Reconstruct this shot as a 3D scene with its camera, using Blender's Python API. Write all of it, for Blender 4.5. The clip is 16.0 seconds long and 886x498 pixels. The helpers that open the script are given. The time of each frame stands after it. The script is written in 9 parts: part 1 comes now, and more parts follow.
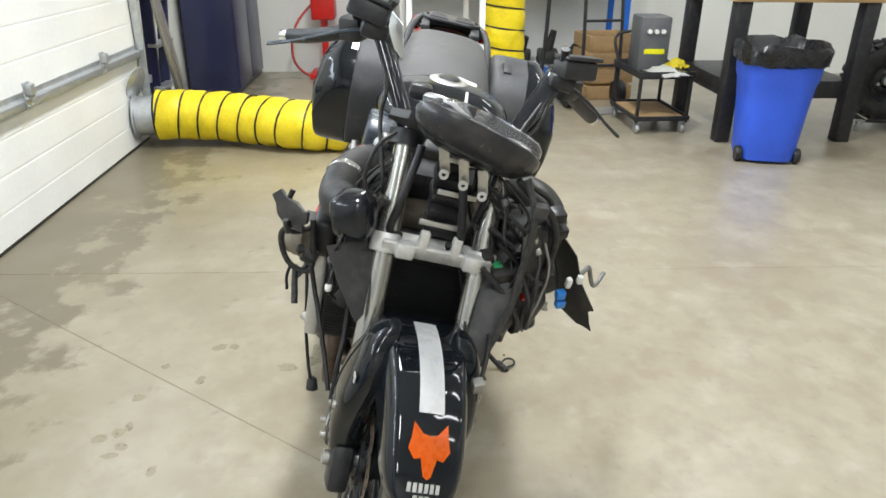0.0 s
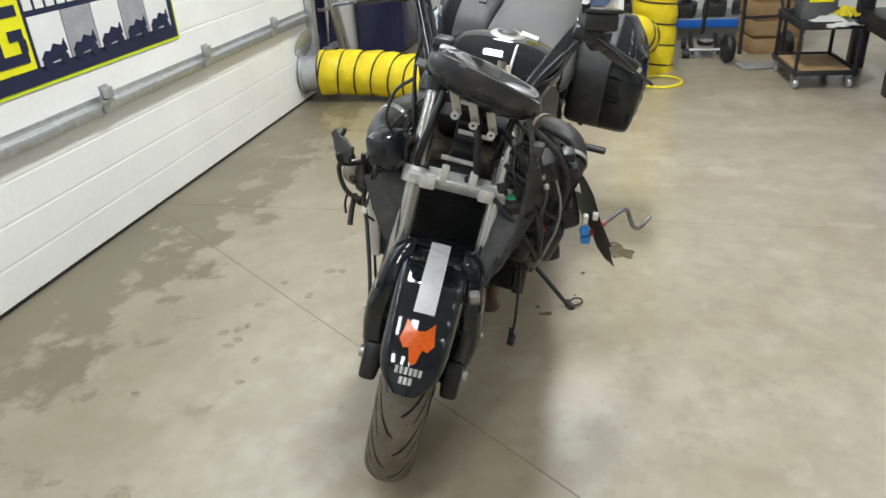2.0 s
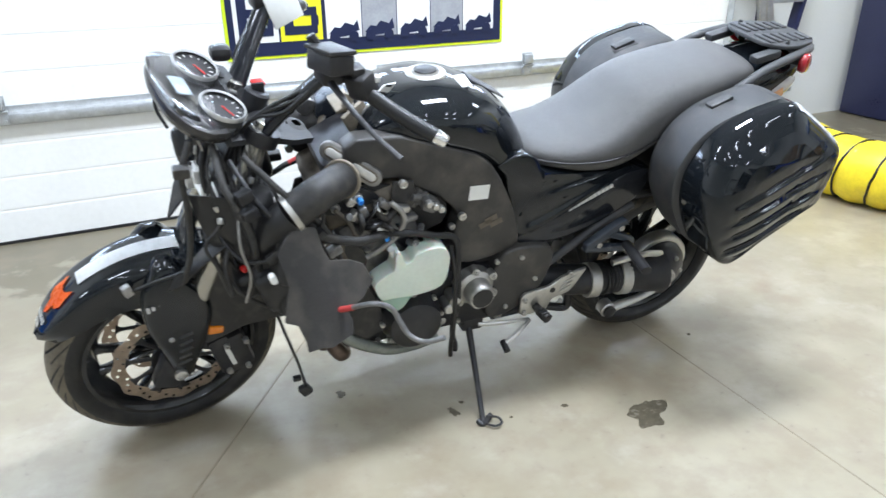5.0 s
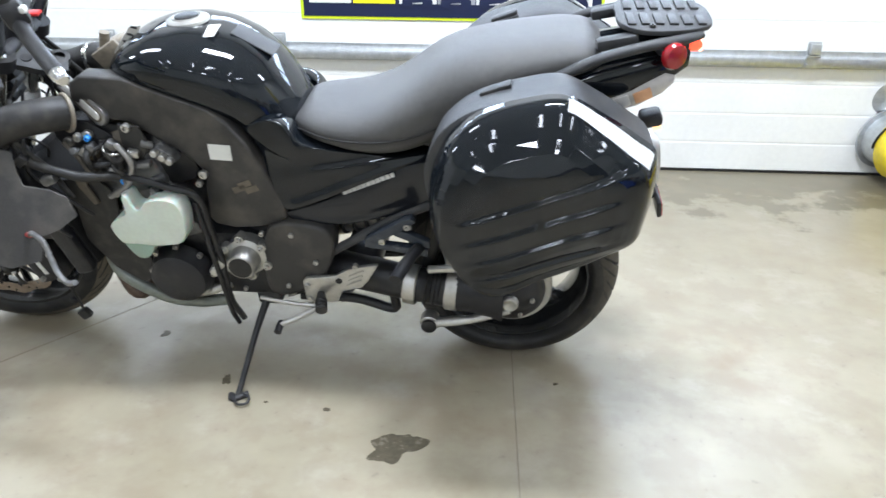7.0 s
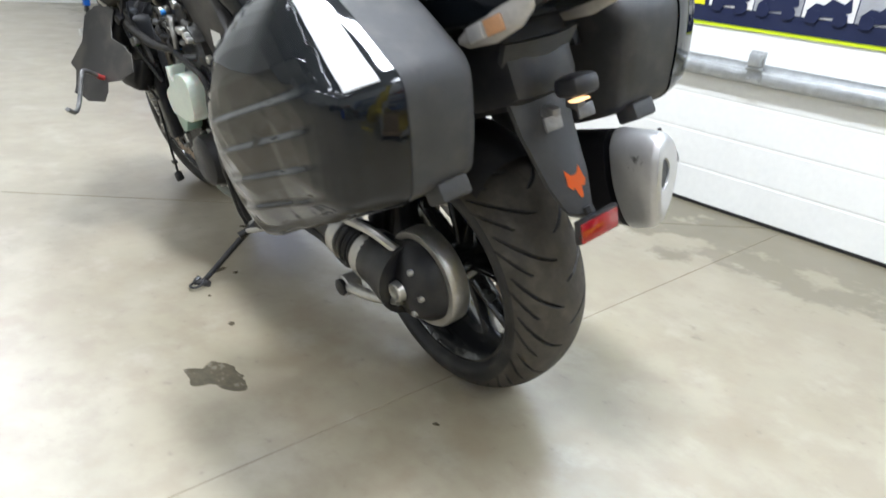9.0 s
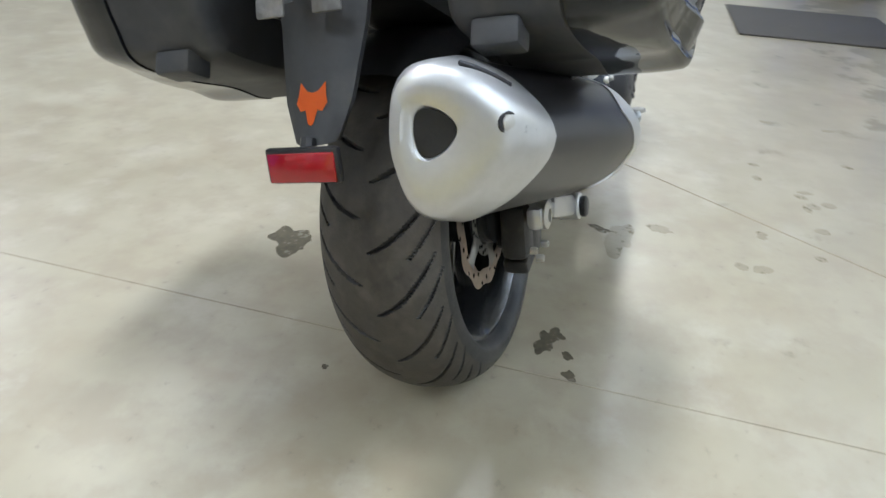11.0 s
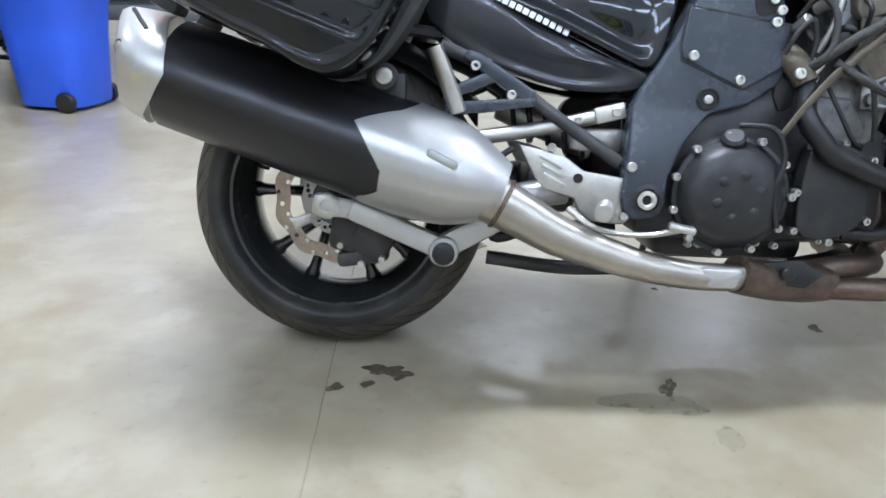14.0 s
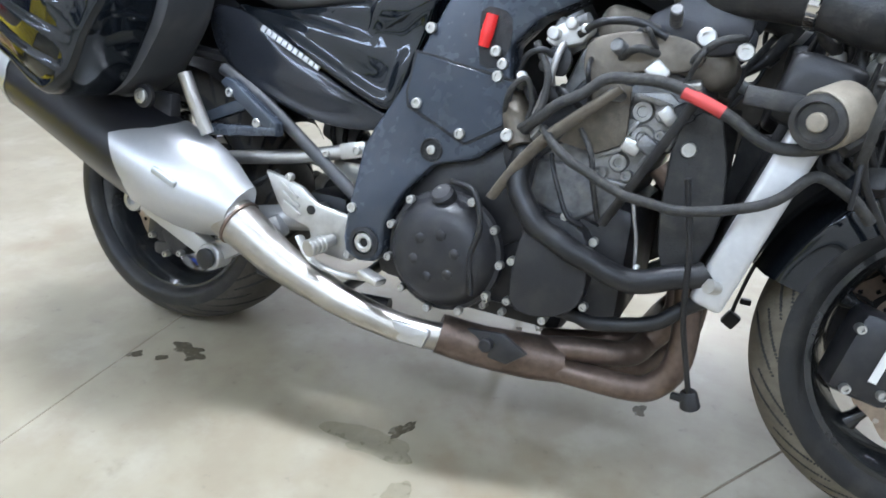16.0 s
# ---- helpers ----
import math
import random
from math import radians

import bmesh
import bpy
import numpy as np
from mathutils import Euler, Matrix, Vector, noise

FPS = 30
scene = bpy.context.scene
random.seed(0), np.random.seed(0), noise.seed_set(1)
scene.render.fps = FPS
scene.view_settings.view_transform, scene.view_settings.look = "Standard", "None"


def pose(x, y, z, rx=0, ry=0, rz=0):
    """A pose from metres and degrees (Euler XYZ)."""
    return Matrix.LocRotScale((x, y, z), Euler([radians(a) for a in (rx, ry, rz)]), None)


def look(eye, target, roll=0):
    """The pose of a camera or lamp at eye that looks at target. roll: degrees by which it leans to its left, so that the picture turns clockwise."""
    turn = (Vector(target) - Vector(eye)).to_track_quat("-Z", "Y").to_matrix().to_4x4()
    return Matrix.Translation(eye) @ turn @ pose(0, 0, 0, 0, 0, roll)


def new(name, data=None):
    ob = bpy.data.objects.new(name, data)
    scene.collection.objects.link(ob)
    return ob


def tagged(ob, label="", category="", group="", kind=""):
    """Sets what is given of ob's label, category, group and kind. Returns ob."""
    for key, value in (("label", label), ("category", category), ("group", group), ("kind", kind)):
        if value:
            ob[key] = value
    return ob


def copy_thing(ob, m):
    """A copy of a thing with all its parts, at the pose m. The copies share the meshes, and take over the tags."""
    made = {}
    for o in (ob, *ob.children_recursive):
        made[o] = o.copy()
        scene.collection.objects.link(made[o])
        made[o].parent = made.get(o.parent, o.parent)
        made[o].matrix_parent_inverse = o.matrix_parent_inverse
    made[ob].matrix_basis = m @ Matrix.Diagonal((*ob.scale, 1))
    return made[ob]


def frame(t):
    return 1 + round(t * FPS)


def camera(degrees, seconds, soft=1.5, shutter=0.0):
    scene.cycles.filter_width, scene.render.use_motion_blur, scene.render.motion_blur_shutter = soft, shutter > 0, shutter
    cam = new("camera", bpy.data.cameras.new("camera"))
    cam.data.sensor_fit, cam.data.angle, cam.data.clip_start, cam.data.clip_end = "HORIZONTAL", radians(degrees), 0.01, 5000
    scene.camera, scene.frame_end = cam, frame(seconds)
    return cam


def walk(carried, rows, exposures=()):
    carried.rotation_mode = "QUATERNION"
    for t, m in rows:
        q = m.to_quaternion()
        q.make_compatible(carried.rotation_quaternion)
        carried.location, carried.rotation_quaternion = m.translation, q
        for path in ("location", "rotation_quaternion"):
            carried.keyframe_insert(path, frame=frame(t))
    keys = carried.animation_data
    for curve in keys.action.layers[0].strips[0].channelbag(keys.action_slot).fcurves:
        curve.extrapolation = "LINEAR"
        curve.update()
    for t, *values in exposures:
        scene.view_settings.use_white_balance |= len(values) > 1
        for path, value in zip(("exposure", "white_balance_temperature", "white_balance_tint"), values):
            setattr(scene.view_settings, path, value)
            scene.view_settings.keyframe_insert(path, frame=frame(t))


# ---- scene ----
cam = camera(64.1, 16.0, 1.5, 0.3)
PATH = [
    (0, (1.989, 0.09, 1.336), (0.167, 0.174, 0.516), 0.6),
    (0.5, (2.117, 0.019, 1.354), (0.313, 0.17, 0.503), 0.7),
    (1, (2.181, 0.059, 1.367), (0.384, 0.124, 0.492), -1.3),
    (1.5, (2.232, 0.283, 1.373), (0.457, 0.025, 0.488), -3.3),
    (2, (2.203, 0.487, 1.361), (0.474, 0.05, 0.456), -3.8),
    (2.5, (2.009, 0.708, 1.333), (0.325, 0.085, 0.452), -3.8),
    (3, (1.837, 0.965, 1.309), (0.224, 0.13, 0.471), -3.3),
    (3.2, (1.765, 1.096, 1.308), (0.259, 0.057, 0.501), -4.0),
    (5.3, (0.561, 1.913, 1.259), (-0.085, 0.196, 0.464), -0.5),
    (5.5, (0.392, 1.943, 1.23), (-0.16, 0.192, 0.437), -0.6),
    (6, (0.069, 1.985, 1.226), (-0.312, 0.22, 0.367), -0.3),
    (6.5, (-0.283, 2.043, 1.244), (-0.393, 0.233, 0.401), -0.4),
    (7, (-0.637, 1.944, 1.185), (-0.544, 0.129, 0.35), 0.6),
    (7.5, (-0.981, 1.827, 1.127), (-0.581, -0.029, 0.497), 1.6),
    (8, (-1.339, 1.688, 1.06), (-0.351, 0.043, 0.497), 0.7),
    (8.5, (-1.562, 1.45, 0.98), (-0.401, -0.039, 0.322), 4.5),
    (9, (-1.759, 1.153, 0.942), (-0.439, -0.131, 0.161), 5.6),
    (9.2, (-1.809, 1.021, 0.936), (-0.446, -0.157, 0.066), 4.1),
    (11.3, (-1.842, -0.392, 0.851), (-0.235, 0.363, -0.069), 3.3),
    (11.5, (-1.799, -0.49, 0.838), (-0.256, 0.441, -0.029), 3.3),
    (12, (-1.645, -0.781, 0.849), (-0.341, 0.488, 0.019), 4.2),
    (12.5, (-1.441, -1.035, 0.813), (-0.424, 0.478, -0.009), 4.8),
    (13, (-1.218, -1.215, 0.814), (-0.61, 0.53, 0.05), 3.1),
    (13.5, (-0.911, -1.3, 0.81), (-0.616, 0.515, 0.023), 0.5),
    (14, (-0.575, -1.345, 0.771), (-0.516, 0.501, 0.005), 1.7),
    (14.5, (-0.267, -1.391, 0.786), (-0.511, 0.47, 0.096), 3.2),
    (15, (0.014, -1.382, 0.786), (-0.298, 0.463, 0.079), 4.7),
    (15.5, (0.24, -1.278, 0.856), (-0.3, 0.451, 0.009), 5.0),
    (16, (0.365, -1.164, 0.926), (-0.28, 0.512, 0.047), 1.9),
]
walk(cam, [(t, look(eye, target, roll)) for t, eye, target, roll in PATH],
     [(0.0, -0.96, 7000, 10), (0.6, -1.2, 7050, 10), (1.5, -1.26, 7050, 10), (3.0, -1.18, 6700, 10), (5.4, -0.65, 6150, 12), (7.0, -0.70, 6250, 12), (9.0, -0.75, 6480, 12), (11.5, -0.97, 6230, 10), (12.5, -0.86, 6100, 12), (13.5, -0.94, 6080, 13), (14.6, -0.86, 6040, 13), (16.0, -0.73, 6030, 13)])

# world: a closed, artificially lit workshop, so the sky only gives a trace of grey
world = bpy.data.worlds.new("world")
scene.world = world
world.use_nodes = True
world.node_tree.nodes["Background"].inputs[0].default_value = (0.6, 0.65, 0.7, 1)
world.node_tree.nodes["Background"].inputs[1].default_value = 0.05

# ceiling fixtures: rows of white panel lights, one of them right over the machine, one added at the bench end
LAMP_Z = 4.05


def strip_lamp(x, y, watts, length=0.6, width=0.34):
    data = bpy.data.lights.new("strip_light", "AREA")
    data.shape, data.size, data.size_y, data.energy = "RECTANGLE", length, width, watts
    data.color = (0.92, 1.0, 1.10)
    lamp = new("strip_light", data)
    lamp.matrix_world = pose(x, y, LAMP_Z)
    return lamp


# x 5.6 has no known fixture: added to brighten the bench wall
for lx, watts in ((-4.3, 110), (-0.85, 365), (2.6, 125), (5.6, 150)):
    strip_lamp(lx, 0.25, watts, 1.2, 0.46)
for k in range(6):
    strip_lamp(-4.1 + 1.4 * k, 3.4, 25, 0.13, 1.2)
for k in range(4):
    strip_lamp(-4.0 + 2.4 * k, 6.8, 70, 0.6, 0.34)


# daylight behind the row of windows in the overhead door
data = bpy.data.lights.new("window_daylight", "AREA")
data.shape, data.size, data.size_y, data.energy = "RECTANGLE", 5.0, 0.36, 180
data.color = (0.74, 0.92, 1.15)
new("window_daylight", data).matrix_world = pose(-0.16, -1.86, 2.148, 90)


# ---- helpers for building ----
def mat(name, col, rough=0.5, metal=0.0, vary=0.18, scale=9.0, fine=90.0, bump=0.0, bscale=260.0, coat=0.0,
        rvary=0.12, emit=0.0, glass=0.0, dust=0.0, spec=0.5, ior=1.45, sub=0.0, detail=3.0):
    """A surface with two scales of unevenness in colour and gloss, fine relief, and a little dust."""
    m = bpy.data.materials.new(name)
    m.use_nodes = True
    nt = m.node_tree
    b = nt.nodes["Principled BSDF"]
    tc = nt.nodes.new("ShaderNodeTexCoord")

    def noise_of(sc, det=3.0):
        n = nt.nodes.new("ShaderNodeTexNoise")
        n.inputs["Scale"].default_value, n.inputs["Detail"].default_value = sc, det
        nt.links.new(tc.outputs["Object"], n.inputs["Vector"])
        return n.outputs["Fac"]

    def calc(op, a, c):
        n = nt.nodes.new("ShaderNodeMath")
        n.operation = op
        for k, v in enumerate((a, c)):
            if isinstance(v, (int, float)):
                n.inputs[k].default_value = v
            else:
                nt.links.new(v, n.inputs[k])
        return n.outputs[0]

    big, small = noise_of(scale, detail), noise_of(fine, 2.0)
    both = calc("ADD", calc("MULTIPLY", big, 0.65), calc("MULTIPLY", small, 0.35))
    ramp = nt.nodes.new("ShaderNodeMix")
    ramp.data_type = "RGBA"
    lo = [c * (1 - vary) for c in col]
    hi = [min(1.0, c * (1 + vary)) for c in col]
    ramp.inputs["A"].default_value, ramp.inputs["B"].default_value = (*lo, 1), (*hi, 1)
    stretch = nt.nodes.new("ShaderNodeMapRange")
    stretch.inputs["From Min"].default_value, stretch.inputs["From Max"].default_value = 0.32, 0.68
    nt.links.new(both, stretch.inputs["Value"])
    nt.links.new(stretch.outputs[0], ramp.inputs["Factor"])
    out = ramp.outputs["Result"]
    if dust > 0:
        d = nt.nodes.new("ShaderNodeMix")
        d.data_type = "RGBA"
        d.inputs["B"].default_value = (0.30, 0.265, 0.21, 1)
        nt.links.new(out, d.inputs["A"])
        patch = nt.nodes.new("ShaderNodeMapRange")
        patch.inputs["From Min"].default_value, patch.inputs["From Max"].default_value = 0.48, 0.75
        patch.inputs["To Max"].default_value = dust
        nt.links.new(noise_of(scale * 1.7, 6.0), patch.inputs["Value"])
        nt.links.new(patch.outputs[0], d.inputs["Factor"])
        out = d.outputs["Result"]
    nt.links.new(out, b.inputs["Base Color"])
    r = calc("ADD", rough - rvary / 2, calc("MULTIPLY", stretch.outputs[0], rvary))
    nt.links.new(r, b.inputs["Roughness"])
    b.inputs["Metallic"].default_value = metal
    b.inputs["Coat Weight"].default_value = coat
    b.inputs["Coat Roughness"].default_value = 0.04
    b.inputs["Specular IOR Level"].default_value = spec
    b.inputs["IOR"].default_value = ior
    b.inputs["Transmission Weight"].default_value = glass
    b.inputs["Subsurface Weight"].default_value = sub
    if emit:
        b.inputs["Emission Color"].default_value = (*col, 1)
        b.inputs["Emission Strength"].default_value = emit
    if bump:
        bp = nt.nodes.new("ShaderNodeBump")
        bp.inputs["Strength"].default_value, bp.inputs["Distance"].default_value = bump, 0.002
        nt.links.new(noise_of(bscale, 4.0), bp.inputs["Height"])
        nt.links.new(bp.outputs[0], b.inputs["Normal"])
    return m


def part(name, bm, material, parent=None, label="", smooth=40, m=None):
    """Links a bmesh as one mesh object, under a thing or under a part."""
    if m is not None:
        bmesh.ops.transform(bm, matrix=m, verts=bm.verts)
    bmesh.ops.recalc_face_normals(bm, faces=bm.faces)
    me = bpy.data.meshes.new(name)
    bm.to_mesh(me)
    bm.free()
    me.materials.append(material)
    if smooth:
        me.polygons.foreach_set("use_smooth", [True] * len(me.polygons))
        me.set_sharp_from_angle(angle=radians(smooth))
    ob = new(name, me)
    ob.parent = parent
    if label:
        tagged(ob, label)
    return ob


def again(name, ob, m, parent=None):
    """Another object on the same mesh."""
    o = new(name, ob.data)
    o.matrix_basis = m
    o.parent = parent
    return o


def thing(name, x, y, z, rz=0.0, label="", category="", group="", kind=""):
    e = new(name)
    e.empty_display_size = 0.1
    e.matrix_world = pose(x, y, z, 0, 0, rz)
    return tagged(e, label, category, group, kind)


def join(*bms):
    out = bms[0]
    for other in bms[1:]:
        me = bpy.data.meshes.new("tmp")
        other.to_mesh(me)
        other.free()
        out.from_mesh(me)
        bpy.data.meshes.remove(me)
    return out


def rbox(cx, cy, cz, sx, sy, sz, bev=0.004, rot=(0, 0, 0), seg=2):
    """A box about its centre with rounded edges."""
    bm = bmesh.new()
    bmesh.ops.create_cube(bm, size=1)
    bmesh.ops.scale(bm, vec=(sx, sy, sz), verts=bm.verts)
    if bev:
        bmesh.ops.bevel(bm, geom=bm.edges[:], offset=min(bev, 0.45 * min(sx, sy, sz)), segments=seg, affect="EDGES", profile=0.5)
    bmesh.ops.transform(bm, matrix=pose(cx, cy, cz, *rot), verts=bm.verts)
    return bm


def loft(rings, cap=True, closed=True):
    bm = bmesh.new()
    rows = [[bm.verts.new(p) for p in ring] for ring in rings]
    n = len(rows[0])
    for a, b in zip(rows, rows[1:]):
        for k in range(n if closed else n - 1):
            q = (k + 1) % n
            bm.faces.new((a[k], a[q], b[q], b[k]))
    if cap and closed:
        bm.faces.new(rows[0][::-1])
        bm.faces.new(rows[-1])
    return bm


def spline(pts, per=5):
    """A smooth line through the points."""
    pts = [Vector(p) for p in pts]
    if len(pts) < 3:
        return pts
    out = []
    ext = [2 * pts[0] - pts[1], *pts, 2 * pts[-1] - pts[-2]]
    for a, b, c, d in zip(ext, ext[1:], ext[2:], ext[3:]):
        for k in range(per):
            t = k / per
            out.append(0.5 * ((2 * b) + (c - a) * t + (2 * a - 5 * b + 4 * c - d) * t * t + (3 * b - a - 3 * c + d) * t ** 3))
    out.append(pts[-1])
    return out


def tube(pts, r, n=10, per=5, cap=True, flat=1.0, closed_ends=True):
    """A round bar or hose along a smooth line; r may be a list, one for each given point."""
    line = spline(pts, per)
    radii = r if isinstance(r, (list, tuple)) else [r] * len(pts)
    rings = []
    up = Vector((0.13, 0.21, 0.97))
    for k, p in enumerate(line):
        t = (line[min(k + 1, len(line) - 1)] - line[max(k - 1, 0)]).normalized()
        side = t.cross(up)
        if side.length < 0.05:
            side = t.cross(Vector((1, 0, 0)))
        side.normalize()
        up = side.cross(t).normalized()
        u = k / max(1, len(line) - 1) * (len(radii) - 1)
        i = min(int(u), len(radii) - 2) if len(radii) > 1 else 0
        rr = radii[i] + (radii[min(i + 1, len(radii) - 1)] - radii[i]) * (u - i)
        rings.append([p + rr * (math.cos(a) * side + flat * math.sin(a) * up) for a in np.linspace(0, 2 * math.pi, n, endpoint=False)])
    return loft(rings, cap)


def cyl(p0, p1, r0, r1=None, n=20, bev=0.0):
    p0, p1 = Vector(p0), Vector(p1)
    r1 = r0 if r1 is None else r1
    t = (p1 - p0)
    ln = t.length
    prof = [(0, 0), (r0 - bev, 0), (r0, bev), (r1, ln - bev), (r1 - bev, ln), (0, ln)] if bev else [(0, 0), (r0, 0), (r1, ln), (0, ln)]
    return lathe(prof, p0, t, n)


def lathe(prof, centre, axis, n=32):
    """Turns a profile of (radius, height) about an axis."""
    q = Vector((0, 0, 1)).rotation_difference(Vector(axis).normalized()).to_matrix().to_4x4()
    m = Matrix.Translation(Vector(centre)) @ q
    bm = bmesh.new()
    rows = []
    for r, h in prof:
        if r < 1e-6:
            rows.append([bm.verts.new(m @ Vector((0, 0, h)))])
        else:
            rows.append([bm.verts.new(m @ Vector((r * math.cos(a), r * math.sin(a), h))) for a in np.linspace(0, 2 * math.pi, n, endpoint=False)])
    for a, b in zip(rows, rows[1:]):
        for k in range(n):
            q2 = (k + 1) % n
            if len(a) == 1 and len(b) == 1:
                continue
            if len(a) == 1:
                bm.faces.new((a[0], b[q2], b[k]))
            elif len(b) == 1:
                bm.faces.new((a[k], a[q2], b[0]))
            else:
                bm.faces.new((a[k], a[q2], b[q2], b[k]))
    return bm


def prism(outline, a, b, bev=0.004, plane="xz", seg=2, bow=0.0):
    """A plate with the outline, from a to b along the third axis, with rounded rims. bow: how far its middle swells."""
    bm = bmesh.new()

    def at(u, v, h):
        return {"xz": (u, h, v), "yz": (h, u, v), "xy": (u, v, h)}[plane]

    lo = [bm.verts.new(at(u, v, a)) for u, v in outline]
    f = bm.faces.new(lo)
    ret = bmesh.ops.extrude_face_region(bm, geom=[f])
    moved = [v for v in ret["geom"] if isinstance(v, bmesh.types.BMVert)]
    bmesh.ops.translate(bm, vec=Vector(at(0, 0, b)) - Vector(at(0, 0, a)), verts=moved)
    bmesh.ops.recalc_face_normals(bm, faces=bm.faces)
    if bev:
        bmesh.ops.bevel(bm, geom=bm.edges[:], offset=bev, segments=seg, affect="EDGES", profile=0.5, clamp_overlap=True)
    return bm


def smooth_outline(pts, per=4):
    """Rounds a closed outline."""
    n = len(pts)
    out = []
    for k in range(n):
        a, b, c, d = (Vector(pts[(k + j - 1) % n]) for j in range(4))
        for i in range(per):
            t = i / per
            out.append(tuple(0.5 * ((2 * b) + (c - a) * t + (2 * a - 5 * b + 4 * c - d) * t * t + (3 * b - a - 3 * c + d) * t ** 3)))
    return out


def mirror(bm):
    bmesh.ops.scale(bm, vec=(1, -1, 1), verts=bm.verts)
    bmesh.ops.reverse_faces(bm, faces=bm.faces)
    return bm


def bolt(p, axis, r=0.007, h=0.006):
    """A cap screw with a socket."""
    return lathe([(0, -0.004), (r, -0.004), (r, h * 0.8), (r * 0.85, h), (r * 0.5, h), (r * 0.5, h * 0.45), (0, h * 0.45)], p, axis, 10)


# ---- materials ----
M_DOOR = mat("painted_steel_door", (0.85, 0.85, 0.82), 0.42, vary=0.05, scale=2.5, fine=40, bump=0.10, bscale=90)
M_WALL = mat("white_wall_panel", (0.72, 0.72, 0.68), 0.55, vary=0.07, scale=1.5, bump=0.1, bscale=60)
M_CEIL = mat("ceiling_liner", (0.70, 0.70, 0.69), 0.6, vary=0.05, scale=1.0)
M_GALV = mat("galvanised_steel", (0.50, 0.52, 0.53), 0.42, 0.75, vary=0.18, scale=30, fine=160)
M_GLOSS = mat("black_gloss_paint", (0.0065, 0.0085, 0.011), 0.055, 0.0, vary=0.10, scale=5, fine=60, rvary=0.02, spec=0.55)
M_MATTE = mat("matte_grey_plastic", (0.040, 0.041, 0.043), 0.52, vary=0.2, scale=12, bump=0.25, bscale=900, dust=0.10)
M_PANEL = mat("satin_grey_paint", (0.036, 0.044, 0.057), 0.27, vary=0.12, scale=7, fine=60, rvary=0.06, dust=0.05)
M_SEAT = mat("seat_vinyl", (0.078, 0.076, 0.074), 0.50, vary=0.16, scale=6, bump=0.55, bscale=700, dust=0.05)
M_RUBBER = mat("black_rubber", (0.011, 0.011, 0.012), 0.42, vary=0.25, scale=14, bump=0.2, bscale=300, dust=0.035)
M_TYRE = mat("tyre_rubber", (0.014, 0.014, 0.014), 0.50, vary=0.25, scale=10, bump=0.3, bscale=220, dust=0.09)
M_TREAD = mat("dusty_tyre_tread", (0.125, 0.107, 0.078), 0.72, vary=0.3, scale=16, bump=0.3, bscale=260, dust=0.12)
M_TREADREAR = mat("dark_tyre_tread", (0.047, 0.041, 0.033), 0.62, vary=0.3, scale=16, bump=0.3, bscale=260, dust=0.12)
M_BLACK = mat("black_engine_paint", (0.017, 0.017, 0.019), 0.40, vary=0.2, scale=16, bump=0.2, bscale=400, dust=0.06)
M_RIM = mat("black_wheel_paint", (0.012, 0.013, 0.014), 0.22, vary=0.2, scale=10, coat=0.5, dust=0.05)
M_ALU = mat("cast_aluminium", (0.52, 0.51, 0.48), 0.38, 0.9, vary=0.16, scale=18, bump=0.35, bscale=350, dust=0.10)
M_BROWN = mat("oily_brown_casting", (0.085, 0.07, 0.05), 0.55, 0.2, vary=0.4, scale=20, bump=0.4, dust=0.2)
M_CORE = mat("radiator_core", (0.012, 0.012, 0.012), 0.6, vary=0.3, scale=40, bump=1.0, bscale=500)
M_WORN = mat("weathered_aluminium", (0.17, 0.17, 0.17), 0.48, 0.5, vary=0.45, scale=26, bump=0.5, bscale=260, dust=0.30)
M_SEMI = mat("semi_gloss_black", (0.014, 0.0155, 0.019), 0.13, vary=0.2, scale=7, fine=300, rvary=0.05)
M_SCUFF = mat("scuffed_silver_paint", (0.52, 0.52, 0.515), 0.36, 0.7, vary=0.08, scale=8, rvary=0.12, coat=0.3)
nt = M_SCUFF.node_tree
marks, lim, blend = nt.nodes.new("ShaderNodeTexNoise"), nt.nodes.new("ShaderNodeMapRange"), nt.nodes.new("ShaderNodeMix")
marks.inputs["Scale"].default_value, marks.inputs["Detail"].default_value, marks.inputs["Roughness"].default_value = 17.0, 9.0, 0.72
nt.links.new(nt.nodes.new("ShaderNodeTexCoord").outputs["Object"], marks.inputs["Vector"])
lim.inputs["From Min"].default_value, lim.inputs["From Max"].default_value, lim.inputs["To Max"].default_value = 0.64, 0.71, 0.8
nt.links.new(marks.outputs["Fac"], lim.inputs["Value"])
blend.data_type = "RGBA"
nt.links.new(lim.outputs[0], blend.inputs["Factor"])
nt.links.new(nt.nodes["Principled BSDF"].inputs["Base Color"].links[0].from_socket, blend.inputs["A"])
blend.inputs["B"].default_value = (0.06, 0.055, 0.05, 1)
nt.links.new(blend.outputs["Result"], nt.nodes["Principled BSDF"].inputs["Base Color"])
M_BRUSH = mat("polished_steel", (0.42, 0.395, 0.355), 0.36, 1.0, vary=0.15, scale=14, fine=60, rvary=0.12)
M_SILVER = mat("silver_paint", (0.49, 0.49, 0.485), 0.38, 0.7, vary=0.06, scale=8, rvary=0.08, coat=0.3)
M_CHROME = mat("chrome", (0.75, 0.75, 0.75), 0.10, 1.0, vary=0.08, scale=20)
M_HEAD = mat("heat_browned_steel", (0.135, 0.098, 0.078), 0.40, 0.7, vary=0.4, scale=11, bump=0.2, dust=0.12)
